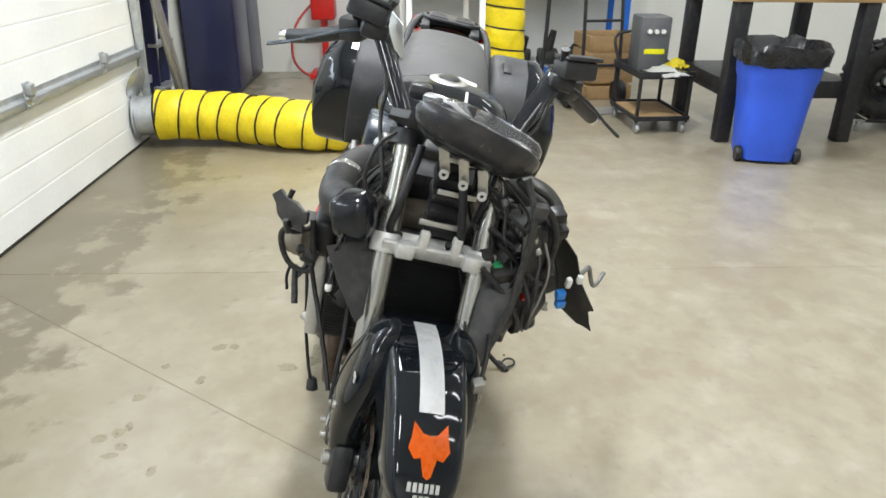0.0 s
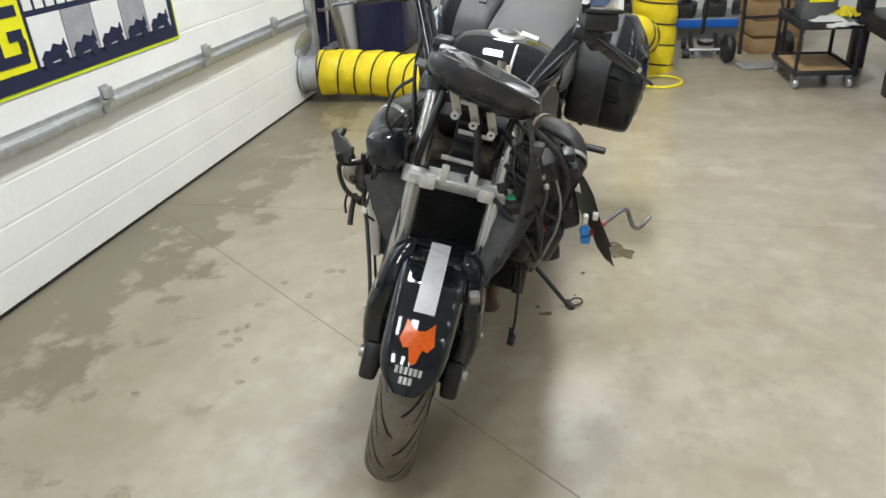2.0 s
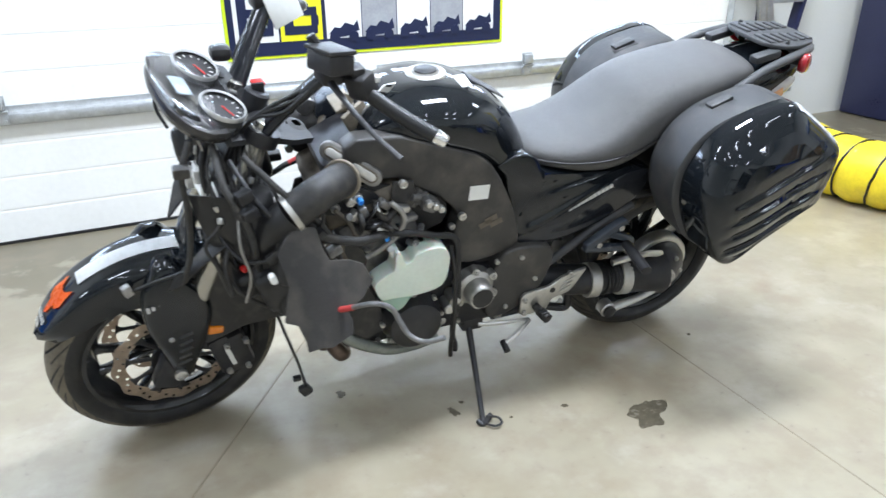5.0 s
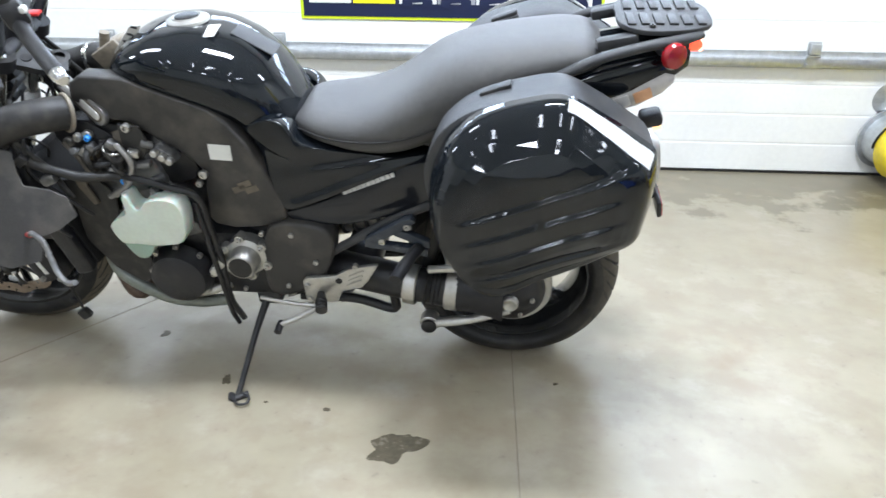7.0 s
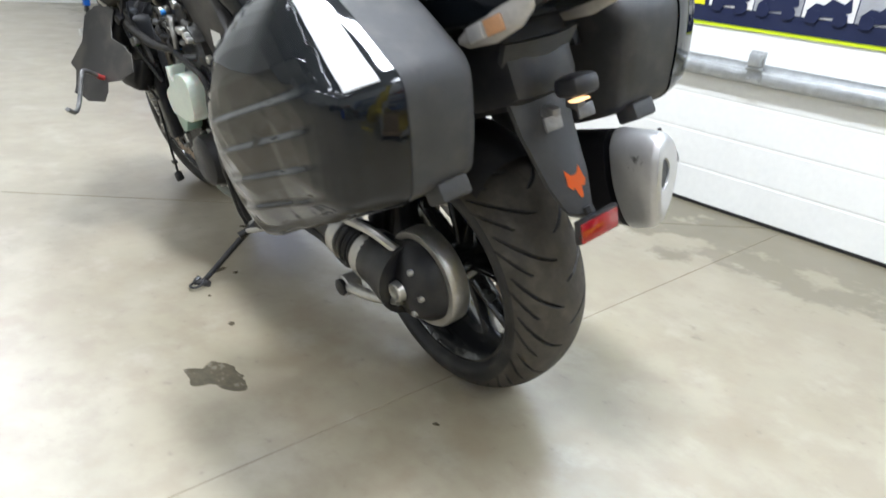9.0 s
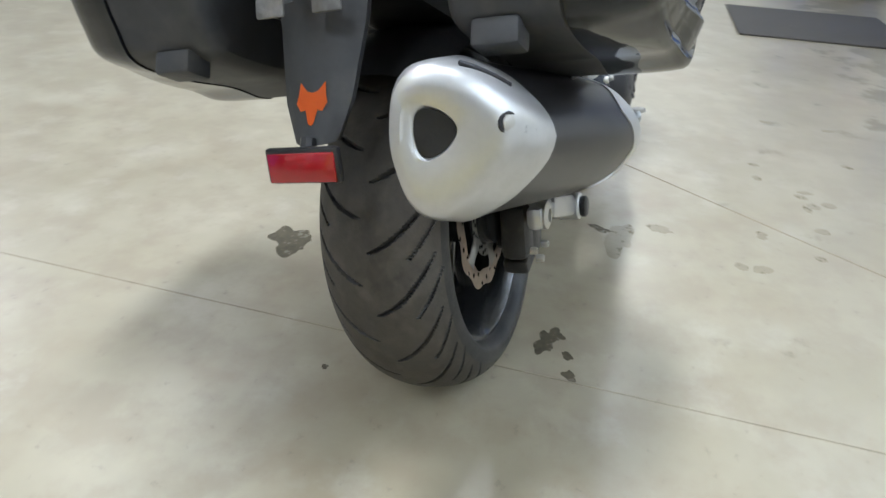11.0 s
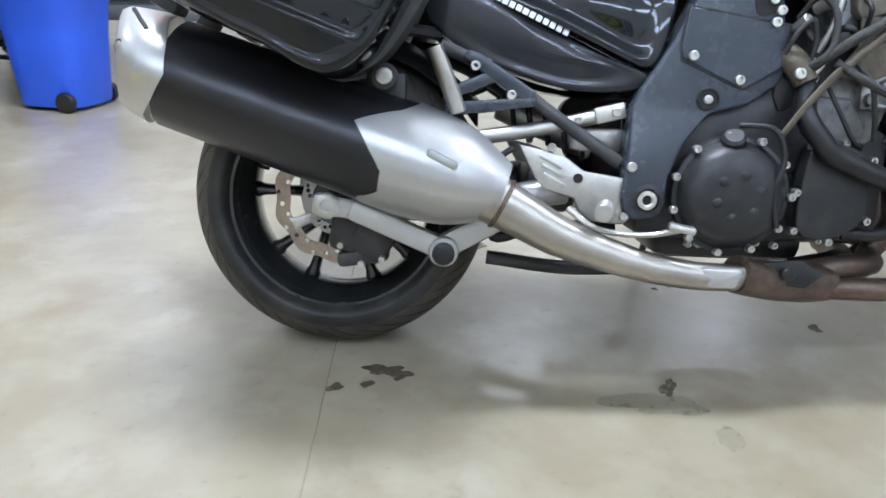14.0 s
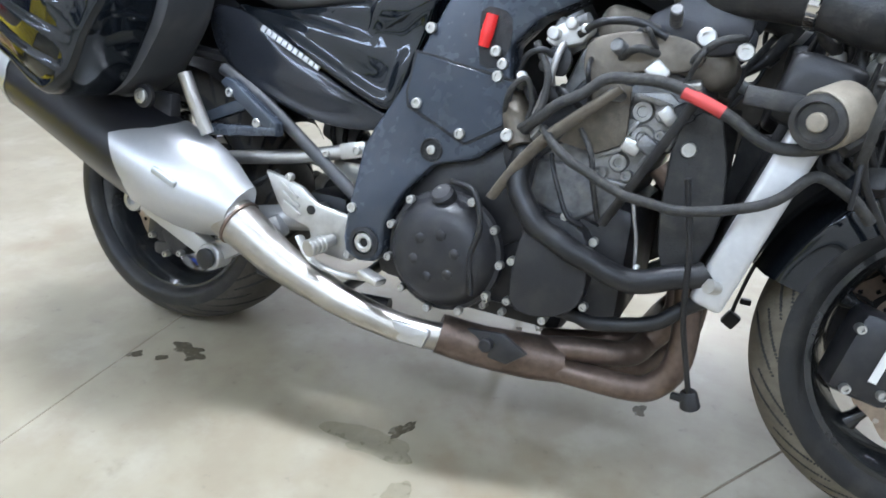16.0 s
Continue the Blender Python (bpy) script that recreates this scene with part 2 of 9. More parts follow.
M_DISC = mat("brake_disc_steel", (0.56, 0.465, 0.37), 0.34, 0.8, vary=0.25, scale=20, dust=0.15)
M_DIRTY = mat("dusty_black_plastic", (0.022, 0.021, 0.020), 0.5, vary=0.3, scale=18, bump=0.4, bscale=300, dust=0.11)
M_DUSTY = mat("dust_covered_metal", (0.25, 0.215, 0.165), 0.6, 0.3, vary=0.35, scale=14, bump=0.3, dust=0.35)
M_COVER = mat("dusty_frame_cover", (0.034, 0.032, 0.030), 0.42, vary=0.25, scale=7, fine=200, rvary=0.12, bump=0.12, bscale=500, dust=0.22)
M_SHIELD = mat("brown_dusted_shield", (0.135, 0.115, 0.088), 0.6, 0.2, vary=0.35, scale=12, bump=0.3, dust=0.25)
M_CAST = mat("bright_cast_alloy", (0.66, 0.65, 0.62), 0.45, 0.45, vary=0.14, scale=22, bump=0.3, bscale=300, dust=0.08)
M_GRIMY = mat("grimy_cast_alloy", (0.27, 0.265, 0.255), 0.40, 0.75, vary=0.35, scale=30, bump=0.4, bscale=300, dust=0.25)
M_PIPE = mat("bare_grey_pipe", (0.30, 0.29, 0.275), 0.42, 0.6, vary=0.2, scale=25)
M_RED = mat("red_lens", (0.30, 0.005, 0.010), 0.15, vary=0.15, coat=0.8, spec=0.6)
M_REDLIT = mat("lit_red_lens", (1.0, 0.07, 0.03), 0.2, emit=4.0, vary=0.1)
M_CLEAR = mat("clear_lens", (0.50, 0.475, 0.44), 0.10, vary=0.12, scale=25, coat=1.0, spec=0.7)
M_AMBER = mat("amber_lens", (0.75, 0.22, 0.01), 0.15, coat=0.7)
M_BULB = mat("amber_bulb", (0.62, 0.33, 0.17), 0.2, vary=0.15, coat=0.8)
M_REDPL = mat("red_plastic", (0.55, 0.015, 0.012), 0.4)
M_BLUEPL = mat("blue_connector", (0.04, 0.30, 0.85), 0.4)
M_WHITEPL = mat("white_plastic", (0.72, 0.72, 0.68), 0.4, vary=0.08)
M_GREENPL = mat("green_plastic", (0.03, 0.33, 0.12), 0.4)
M_REFL = mat("reflective_white_tape", (0.94, 0.94, 0.93), 0.28, vary=0.02, scale=30, bump=0.15, bscale=800, coat=0.4)
M_ORANGE = mat("orange_vinyl", (0.98, 0.17, 0.012), 0.3, vary=0.05, coat=0.3)
M_LABEL = mat("white_sticker", (0.74, 0.74, 0.70), 0.5, vary=0.05)
M_SILVERINK = mat("silver_lettering", (0.55, 0.55, 0.55), 0.35, 0.4, vary=0.1)
M_TANKPL = mat("translucent_tank_plastic", (0.62, 0.68, 0.60), 0.35, vary=0.08, scale=12, sub=0.25)
M_COOLANT = mat("coolant_seen_through_plastic", (0.27, 0.38, 0.31), 0.35, vary=0.1, sub=0.2)
M_GLASS = mat("gauge_glass", (1, 1, 1), 0.02, glass=1.0, vary=0.0, rvary=0.0)
M_HOSE = mat("yellow_duct_fabric", (0.80, 0.62, 0.02), 0.42, vary=0.14, scale=9, fine=60, bump=0.55, bscale=45, coat=0.15)
M_BLUEBIN = mat("blue_moulded_plastic", (0.028, 0.10, 0.62), 0.42, vary=0.1, scale=6, bump=0.12)
M_LINER = mat("black_bin_liner", (0.012, 0.012, 0.013), 0.28, vary=0.2, scale=12, bump=1.0, bscale=30)
M_BLUEST = mat("blue_painted_steel", (0.01, 0.13, 0.55), 0.4, vary=0.1, scale=5)
M_NAVY = mat("dark_navy_paint", (0.022, 0.026, 0.075), 0.32, vary=0.15, scale=3, coat=0.2)
M_WOOD = mat("rough_sawn_wood", (0.36, 0.23, 0.11), 0.7, vary=0.3, scale=7, bump=0.5, bscale=120)
M_CARD = mat("brown_cardboard", (0.36, 0.24, 0.13), 0.75, vary=0.12, scale=6)
M_GREYVEH = mat("grey_moulded_body", (0.10, 0.105, 0.11), 0.5, vary=0.15, scale=4, dust=0.15)
M_MAT = mat("floor_mat_rubber", (0.055, 0.05, 0.045), 0.8, vary=0.2, scale=10, bump=0.5, bscale=200)
M_BANNER_NAVY = mat("navy_print", (0.012, 0.018, 0.055), 0.4, vary=0.08, scale=4)
M_BANNER_LIME = mat("lime_print", (0.62, 0.78, 0.02), 0.4, vary=0.06)
M_BANNER_YEL = mat("yellow_print", (0.80, 0.76, 0.02), 0.4, vary=0.06)
M_BANNER_WHITE = mat("white_print", (0.75, 0.75, 0.74), 0.4, vary=0.04)
M_BANNER_GREY = mat("grey_print", (0.33, 0.34, 0.36), 0.4, vary=0.12, scale=12)
M_OIL = mat("oil_wet_concrete", (0.105, 0.090, 0.062), 0.25, vary=0.35, scale=30, bump=0.2, bscale=120)
M_DAMP = mat("dried_drip_concrete", (0.255, 0.225, 0.158), 0.3, vary=0.12, scale=30)
M_YELLOWCORD = mat("yellow_cord", (0.75, 0.62, 0.03), 0.5)
M_REDHOSE = mat("red_air_hose", (0.45, 0.05, 0.045), 0.5)
M_TAPE = mat("braided_loom", (0.026, 0.025, 0.023), 0.6, vary=0.35, scale=60, bump=0.8, bscale=500, dust=0.10)


def floor_material():
    """Sealed, power-floated concrete: clouded, traffic-worn, with damp run in along the big door and shade painted
    towards it.
    """
    m = mat("sealed_concrete", (0.340, 0.300, 0.216), 0.30, vary=0.12, scale=1.1, fine=14, bump=0.0)
    nt = m.node_tree
    b = nt.nodes["Principled BSDF"]
    tc = nt.nodes.new("ShaderNodeTexCoord")
    geo = nt.nodes.new("ShaderNodeNewGeometry")

    def nz(sc, det, rough=0.55):
        n = nt.nodes.new("ShaderNodeTexNoise")
        n.inputs["Scale"].default_value, n.inputs["Detail"].default_value, n.inputs["Roughness"].default_value = sc, det, rough
        nt.links.new(geo.outputs["Position"], n.inputs["Vector"])
        return n.outputs["Fac"]

    def rng(v, a, c, lo=0.0, hi=1.0):
        n = nt.nodes.new("ShaderNodeMapRange")
        n.inputs["From Min"].default_value, n.inputs["From Max"].default_value = a, c
        n.inputs["To Min"].default_value, n.inputs["To Max"].default_value = lo, hi
        n.interpolation_type = "SMOOTHSTEP"
        nt.links.new(v, n.inputs["Value"])
        return n.outputs[0]

    def calc(op, a, c):
        n = nt.nodes.new("ShaderNodeMath")
        n.operation = op
        for k, v in enumerate((a, c)):
            if isinstance(v, (int, float)):
                n.inputs[k].default_value = v
            else:
                nt.links.new(v, n.inputs[k])
        return n.outputs[0]

    def mix(fac, a, col):
        n = nt.nodes.new("ShaderNodeMix")
        n.data_type = "RGBA"
        nt.links.new(fac, n.inputs["Factor"])
        nt.links.new(a, n.inputs["A"])
        n.inputs["B"].default_value = (*col, 1)
        return n.outputs["Result"]

    base = b.inputs["Base Color"].links[0].from_socket
    clouds = rng(nz(2.2, 4.0, 0.5), 0.36, 0.72)
    col = mix(calc("MULTIPLY", clouds, 0.60), base, (0.262, 0.224, 0.150))
    pale = rng(nz(3.1, 2.5, 0.45), 0.42, 0.80)
    col = mix(calc("MULTIPLY", pale, 0.45), col, (0.47, 0.435, 0.345))
    mottle = rng(nz(7.5, 5.0, 0.62), 0.40, 0.66)
    col = mix(calc("MULTIPLY", mottle, 0.55), col, (0.262, 0.212, 0.148))
    bloom = rng(nz(5.5, 5.0, 0.6), 0.52, 0.72)
    col = mix(calc("MULTIPLY", bloom, 0.50), col, (0.44, 0.405, 0.335))
    specks = rng(nz(30.0, 3.0, 0.6), 0.64, 0.74)
    col = mix(calc("MULTIPLY", specks, 0.35), col, (0.16, 0.145, 0.115))
    sep = nt.nodes.new("ShaderNodeSeparateXYZ")
    nt.links.new(geo.outputs["Position"], sep.inputs[0])
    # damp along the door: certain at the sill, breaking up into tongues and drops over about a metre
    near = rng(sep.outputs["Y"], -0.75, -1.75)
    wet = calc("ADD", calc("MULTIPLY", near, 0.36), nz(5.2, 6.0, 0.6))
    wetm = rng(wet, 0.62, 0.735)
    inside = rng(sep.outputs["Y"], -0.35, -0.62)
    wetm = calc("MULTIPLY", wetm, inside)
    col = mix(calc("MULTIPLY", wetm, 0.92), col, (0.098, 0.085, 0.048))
    rust = calc("MULTIPLY", rng(nz(1.7, 4.0, 0.55), 0.46, 0.74), rng(nz(9.0, 3.0, 0.5), 0.34, 0.72))
    col = mix(calc("MULTIPLY", rust, 0.75), col, (0.262, 0.192, 0.120))
    # painted-in shade: the base colour darkens towards the door, broken up by noise
    door_shade = calc("MULTIPLY", rng(sep.outputs["Y"], 0.1, -1.2), rng(nz(1.3, 3.0, 0.5), 0.2, 0.7, 0.25, 0.75))
    col = mix(calc("MULTIPLY", door_shade, 0.85), col, (0.205, 0.176, 0.116))
    nt.links.new(col, b.inputs["Base Color"])
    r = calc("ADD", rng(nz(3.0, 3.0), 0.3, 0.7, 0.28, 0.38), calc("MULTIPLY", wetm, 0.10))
    nt.links.new(r, b.inputs["Roughness"])
    b.inputs["Specular IOR Level"].default_value = 0.8
    b.inputs["Coat Weight"].default_value = 0.36
    b.inputs["Coat IOR"].default_value = 1.6
    b.inputs["Coat Roughness"].default_value = 0.30
    return m


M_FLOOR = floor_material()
M_JOINT = mat("joint_dirt", (0.235, 0.20, 0.145), 0.8, vary=0.3, scale=12)
# ---- the hall ----
X0, X1, Y0, Y1, TOP = -5.45, 7.2, -1.9, 9.0, 4.3
floor = part("floor", rbox((X0 + X1) / 2, (Y0 + Y1) / 2, -0.0514, X1 - X0 + 0.4, Y1 - Y0 + 0.4, 0.1, 0), M_JOINT, None,
             "sealed grey-beige concrete floor with sawn joints and damp stains", 0)
tagged(floor, category="floor", kind="structure")
JX = -0.755          # straight sawn joint
DX, DY = 0.587, 0.81  # direction of the slanting joint, which starts where the straight one meets the door
g = 0.0012
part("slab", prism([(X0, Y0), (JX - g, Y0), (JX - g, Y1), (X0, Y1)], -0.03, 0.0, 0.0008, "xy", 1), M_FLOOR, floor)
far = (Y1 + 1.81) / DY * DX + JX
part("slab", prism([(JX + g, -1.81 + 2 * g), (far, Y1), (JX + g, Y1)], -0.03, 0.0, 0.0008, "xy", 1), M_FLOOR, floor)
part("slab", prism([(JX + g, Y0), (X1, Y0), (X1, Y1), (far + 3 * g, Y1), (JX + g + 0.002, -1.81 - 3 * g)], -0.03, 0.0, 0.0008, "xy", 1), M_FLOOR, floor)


def wall(name, cx, cy, cz, sx, sy, sz, label, material=M_WALL):
    return tagged(part(name, rbox(cx, cy, cz, sx, sy, sz, 0), material, None, label, 0), category="wall", kind="structure")


DW0, DW1, DH = -2.90, 2.58, 3.05
wall("wall_south", (X0 + DW0) / 2 - 0.1, Y0 - 0.1, TOP / 2, DW0 - X0 + 0.2, 0.2, TOP, "white wall panels beside the overhead door")
wall("wall_south", (X1 + 3.9) / 2, Y0 - 0.1, TOP / 2, X1 - 3.9, 0.2, TOP, "white wall panels with a fire extinguisher")
wall("wall_south", (DW1 + 2.88) / 2, Y0 - 0.1, TOP / 2, 2.88 - DW1, 0.2, TOP, "white wall strip between the two doors")
wall("wall_south", (2.88 + 3.9) / 2, Y0 - 0.1, (TOP + 2.1) / 2, 3.9 - 2.88, 0.2, TOP - 2.1, "white wall above the blue entry door")
wall("wall_south", (DW0 + DW1) / 2, Y0 - 0.1, (DH + TOP) / 2, DW1 - DW0, 0.2, TOP - DH, "white wall above the overhead door")
wall("wall_west", X0 - 0.1, (Y0 + Y1) / 2, TOP / 2, 0.2, Y1 - Y0 + 0.4, TOP, "white ribbed wall panels at the back of the hall")
wall("wall_east", X1 + 0.1, (Y0 + Y1) / 2, TOP / 2, 0.2, Y1 - Y0 + 0.4, TOP, "white wall panels")
wall("wall_north", (X0 + X1) / 2, Y1 + 0.1, TOP / 2, X1 - X0 + 0.4, 0.2, TOP, "white wall panels")
tagged(part("ceiling", rbox((X0 + X1) / 2, (Y0 + Y1) / 2, TOP + 0.05, X1 - X0 + 0.4, Y1 - Y0 + 0.4, 0.1, 0), M_CEIL, None, "white ceiling liner", 0),
       category="ceiling", kind="structure")

# overhead sectional door
YD = -1.735
door = thing("garage_door", 0, YD, 0, 0, "white insulated sectional overhead door, closed", "garage door", kind="structure")
prof = [(-0.045, 0.0), (0.0, 0.003)]
for zg in (0.148, 0.30, 0.452):
    prof += [(0.0, zg - 0.007), (-0.0014, zg - 0.002), (-0.0014, zg + 0.002), (0.0, zg + 0.007)]
prof += [(0.0, 0.604), (-0.004, 0.608), (-0.045, 0.608)]
panel = part("panel", prism(prof, DW0, DW1, 0, "yz"), M_DOOR, door, smooth=0)
panel.matrix_basis = pose(0, 0, 0.012)
for k in (1, 2, 4):
    again("panel", panel, pose(0, 0, 0.012 + 0.61 * k), door)
glazed = part("glazed_panel", join(rbox((DW0 + DW1) / 2, -0.0225, 0.072, DW1 - DW0, 0.045, 0.140, 0.003), rbox((DW0 + DW1) / 2, -0.0225, 0.540, DW1 - DW0, 0.045, 0.136, 0.003),
              *[rbox(DW0 + 0.06 + (DW1 - DW0 - 0.12) * k / 6, -0.0225, 0.307, 0.16 if 0 < k < 6 else 0.12, 0.044, 0.332, 0.003) for k in range(7)]), M_DOOR, door, "glazed door section", 0)
glazed.matrix_basis = pose(0, 0, 0.012 + 0.61 * 3)
pane = part("pane", rbox(0, -0.02, 0, 0.745, 0.004, 0.33, 0), M_GLASS, door, "clear window pane", 0)
pane.matrix_basis = pose(DW0 + 0.06 + (DW1 - DW0 - 0.12) / 12, 0, 2.149)
pane.visible_shadow = False
for k in range(1, 6):
    again("pane", pane, pose(DW0 + 0.06 + (DW1 - DW0 - 0.12) * (k + 0.5) / 6, 0, 2.149), door).visible_shadow = False
part("bottom_seal", rbox((DW0 + DW1) / 2, -0.022, 0.006, DW1 - DW0, 0.05, 0.016, 0.003), M_RUBBER, door, "black rubber bottom seal")
strut_prof = [(0.002, 0.548), (0.012, 0.548), (0.012, 0.553), (0.042, 0.56), (0.042, 0.60), (0.012, 0.607), (0.012, 0.632), (0.002, 0.632)]
part("strut", prism(strut_prof, DW0 + 0.03, DW1 - 0.03, 0.001, "yz", 1), M_GALV, door, "galvanised reinforcing strut")
def hinge_mesh():
    return join(rbox(0, 0.006, 0.03, 0.062, 0.006, 0.075, 0.002), rbox(0, 0.006, -0.032, 0.062, 0.006, 0.05, 0.002),
                cyl((-0.034, 0.018, 0.0), (0.034, 0.018, 0.0), 0.008, n=10), rbox(0, 0.022, 0.035, 0.05, 0.03, 0.05, 0.006),
                bolt((-0.02, 0.009, -0.04), (0, 1, 0), 0.005), bolt((0.02, 0.009, -0.04), (0, 1, 0), 0.005))
hinge = part("hinge", hinge_mesh(), M_GALV, door, "galvanised roller hinge")
hinge.matrix_basis = pose(-2.25, 0.040, 0.615)
for row, zz in enumerate((0.615, 1.225, 1.835)):
    for k in range(6):
        if row or k:
            again("hinge", hinge, pose(-2.25 + 0.878 * k, 0.040 if row == 0 else 0.0, zz), door)
for xx in (DW0 - 0.04, DW1 + 0.04):
    s = 1 if xx > 0 else -1
    track = thing("door_track", xx, YD, 0, 0, "galvanised vertical track and angle of the overhead door", "door track", "door tracks", kind="structure")
    part("angle", prism([(0, -0.13), (0.1 * s, -0.13), (0.1 * s, -0.124), (0.006 * s, -0.124), (0.006 * s, 0.0), (0, 0.0)], 0.0, 3.1, 0.001, "xy", 1), M_GALV, track)
    part("rail", prism([(0.0, 0.01), (-0.05 * s, 0.01), (-0.05 * s, 0.06), (-0.046 * s, 0.06), (-0.046 * s, 0.014), (0.0, 0.014)], 0.05, 3.1, 0.001, "xy", 1), M_GALV, track)
    for zz in (0.4, 1.0, 1.7, 2.4):
        part("bracket", rbox(0.01 * s, 0.02, zz, 0.05, 0.07, 0.05, 0.004), M_GALV, track)

# banner on the door, its shop name drawn as plain shapes
banner = thing("banner", -0.475, YD + 0.004, 0.943, 0, "navy and lime printed shop banner with motorcycle pictures", "banner")
BW, BH = 1.50, 0.392
part("border", rbox(0, 0.001, 0, BW, 0.002, BH, 0), M_BANNER_LIME, banner, "lime border", 0)
part("field", rbox(0, 0.004, 0, BW - 0.03, 0.002, BH - 0.028, 0), M_BANNER_NAVY, banner, "navy field", 0)
# x runs to the camera's left on this wall, so u counts from the end that reads first
def flat(name, u0, u1, v0, v1, d, material, label=""):
    return part(name, rbox(BW / 2 - (u0 + u1) / 2, d, BH / 2 - (v0 + v1) / 2, u1 - u0, 0.0015, v1 - v0, 0), material, banner, label, 0)
flat("white_block", 0.045, 0.255, 0.04, 0.315, 0.0065, M_BANNER_WHITE)
flat("yellow_block", 0.265, 0.475, 0.04, 0.315, 0.0065, M_BANNER_YEL)
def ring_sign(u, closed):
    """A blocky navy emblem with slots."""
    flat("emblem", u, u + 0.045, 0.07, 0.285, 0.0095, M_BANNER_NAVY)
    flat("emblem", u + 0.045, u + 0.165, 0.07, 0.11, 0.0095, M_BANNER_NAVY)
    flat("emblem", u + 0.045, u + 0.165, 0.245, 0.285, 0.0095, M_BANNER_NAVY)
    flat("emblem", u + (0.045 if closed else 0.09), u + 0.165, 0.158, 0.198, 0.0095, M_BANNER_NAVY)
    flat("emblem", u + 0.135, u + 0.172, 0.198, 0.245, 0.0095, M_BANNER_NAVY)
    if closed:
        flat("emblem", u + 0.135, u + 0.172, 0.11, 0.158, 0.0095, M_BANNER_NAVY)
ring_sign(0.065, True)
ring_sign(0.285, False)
for k in range(15):  # a row of plain bars, one for each character
    u = 0.495 + 0.0625 * k
    if k == 11:
        flat("bar", u + 0.02, u + 0.035, 0.088, 0.102, 0.0065, M_BANNER_WHITE)
    else:
        flat("bar", u, u + 0.047, 0.045, 0.102, 0.0065, M_BANNER_WHITE)
tiles = (M_BANNER_WHITE, M_BANNER_GREY, M_BANNER_WHITE, M_BANNER_GREY, M_BANNER_WHITE)
for k, m in enumerate(tiles):
    u = 0.495 + 0.19 * k
    flat("picture", u, u + 0.185, 0.125, 0.315, 0.0065, m)
    bike = [(0, 0.02), (0.03, 0.05), (0.06, 0.045), (0.085, 0.07), (0.13, 0.055), (0.15, 0.08), (0.16, 0.03), (0.12, 0.02), (0.10, 0.005), (0.04, 0.0)]
    x_left = BW / 2 - u - 0.012
    bm = prism([(x_left - a, -0.115 + b) for a, b in bike], 0.0085, 0.0100, 0, "xz")
    part("vehicle_shape", bm, M_BANNER_NAVY, banner, smooth=0)
    for a in (0.028, 0.128):
        part("wheel_shape", lathe([(0, 0), (0.026, 0), (0.026, 0.0015), (0, 0.0015)], (x_left - a, 0.0085 + 0.002, -0.112), (0, 1, 0), 18), M_BANNER_NAVY, banner, smooth=0)

# blue entry door in the same wall
bd = thing("door_1", 3.39, Y0, 0, 0, "bright blue steel entry door with a grey push bar, closed", "door", kind="structure")
part("leaf", rbox(0, -0.03, 1.04, 0.94, 0.045, 2.06, 0.003), M_BLUEST, bd)
for s in (-1, 1):
    part("jamb", rbox(0.49 * s, 0.0, 1.05, 0.06, 0.12, 2.1, 0.004), M_WHITEPL, bd, "white frame")
part("push_bar", rbox(0.0, 0.03, 0.98, 0.78, 0.05, 0.055, 0.008), M_GALV, bd, "grey push bar")
part("threshold", rbox(0, 0.0, 0.01, 0.94, 0.14, 0.018, 0.003), M_GALV, bd)

ext = thing("fire_extinguisher", 4.42, Y0 + 0.09, 0.78, 0, "red fire extinguisher hung on the white wall", "fire extinguisher")
part("cylinder", lathe([(0, 0), (0.055, 0), (0.06, 0.01), (0.06, 0.30), (0.045, 0.345), (0.02, 0.36), (0, 0.36)], (0, 0, 0), (0, 0, 1), 20), M_REDPL, ext)
part("label", lathe([(0.061, 0.08), (0.061, 0.2)], (0, 0, 0), (0, 0, 1), 20), M_LABEL, ext, "white label band")
part("valve", join(cyl((0, 0, 0.35), (0, 0, 0.41), 0.018), rbox(0, 0.03, 0.42, 0.025, 0.12, 0.018, 0.004)), M_BLACK, ext, "black valve and lever")
part("hose", tube([(0, 0.03, 0.40), (0.06, 0.05, 0.36), (0.075, 0.04, 0.2), (0.07, 0.03, 0.06)], 0.008), M_RUBBER, ext)
part("bracket", rbox(0, -0.075, 0.25, 0.08, 0.02, 0.06, 0.002), M_GALV, ext)

# blue workbench by the far wall
bench = thing("workbench", 5.58, -1.56, 0, 0, "blue steel workbench carrying jugs and boxes", "workbench")
part("top", rbox(0, 0, 0.975, 1.55, 0.6, 0.05, 0.004), M_BLUEST, bench)
for sx in (-1, 1):
    for sy in (-1, 1):
        part("leg", rbox(0.74 * sx, 0.26 * sy, 0.51, 0.06, 0.06, 0.88, 0.004), M_BLUEST, bench)
        part("caster", join(lathe([(0, -0.018), (0.03, -0.018), (0.033, -0.01), (0.033, 0.01), (0.03, 0.018), (0, 0.018)], (0.74 * sx, 0.26 * sy, 0.034), (0, 1, 0), 14), cyl((0.74 * sx, 0.26 * sy, 0.04), (0.74 * sx, 0.26 * sy, 0.075), 0.012)), M_RUBBER, bench)
for zz in (0.22, 0.62):
    part("shelf", rbox(0, 0, zz, 1.5, 0.54, 0.03, 0.003), M_BLUEST, bench)
jug = thing("oil_jug", 5.2, -1.55, 0.637, 10, "white plastic oil jug on the bench shelf", "jug")
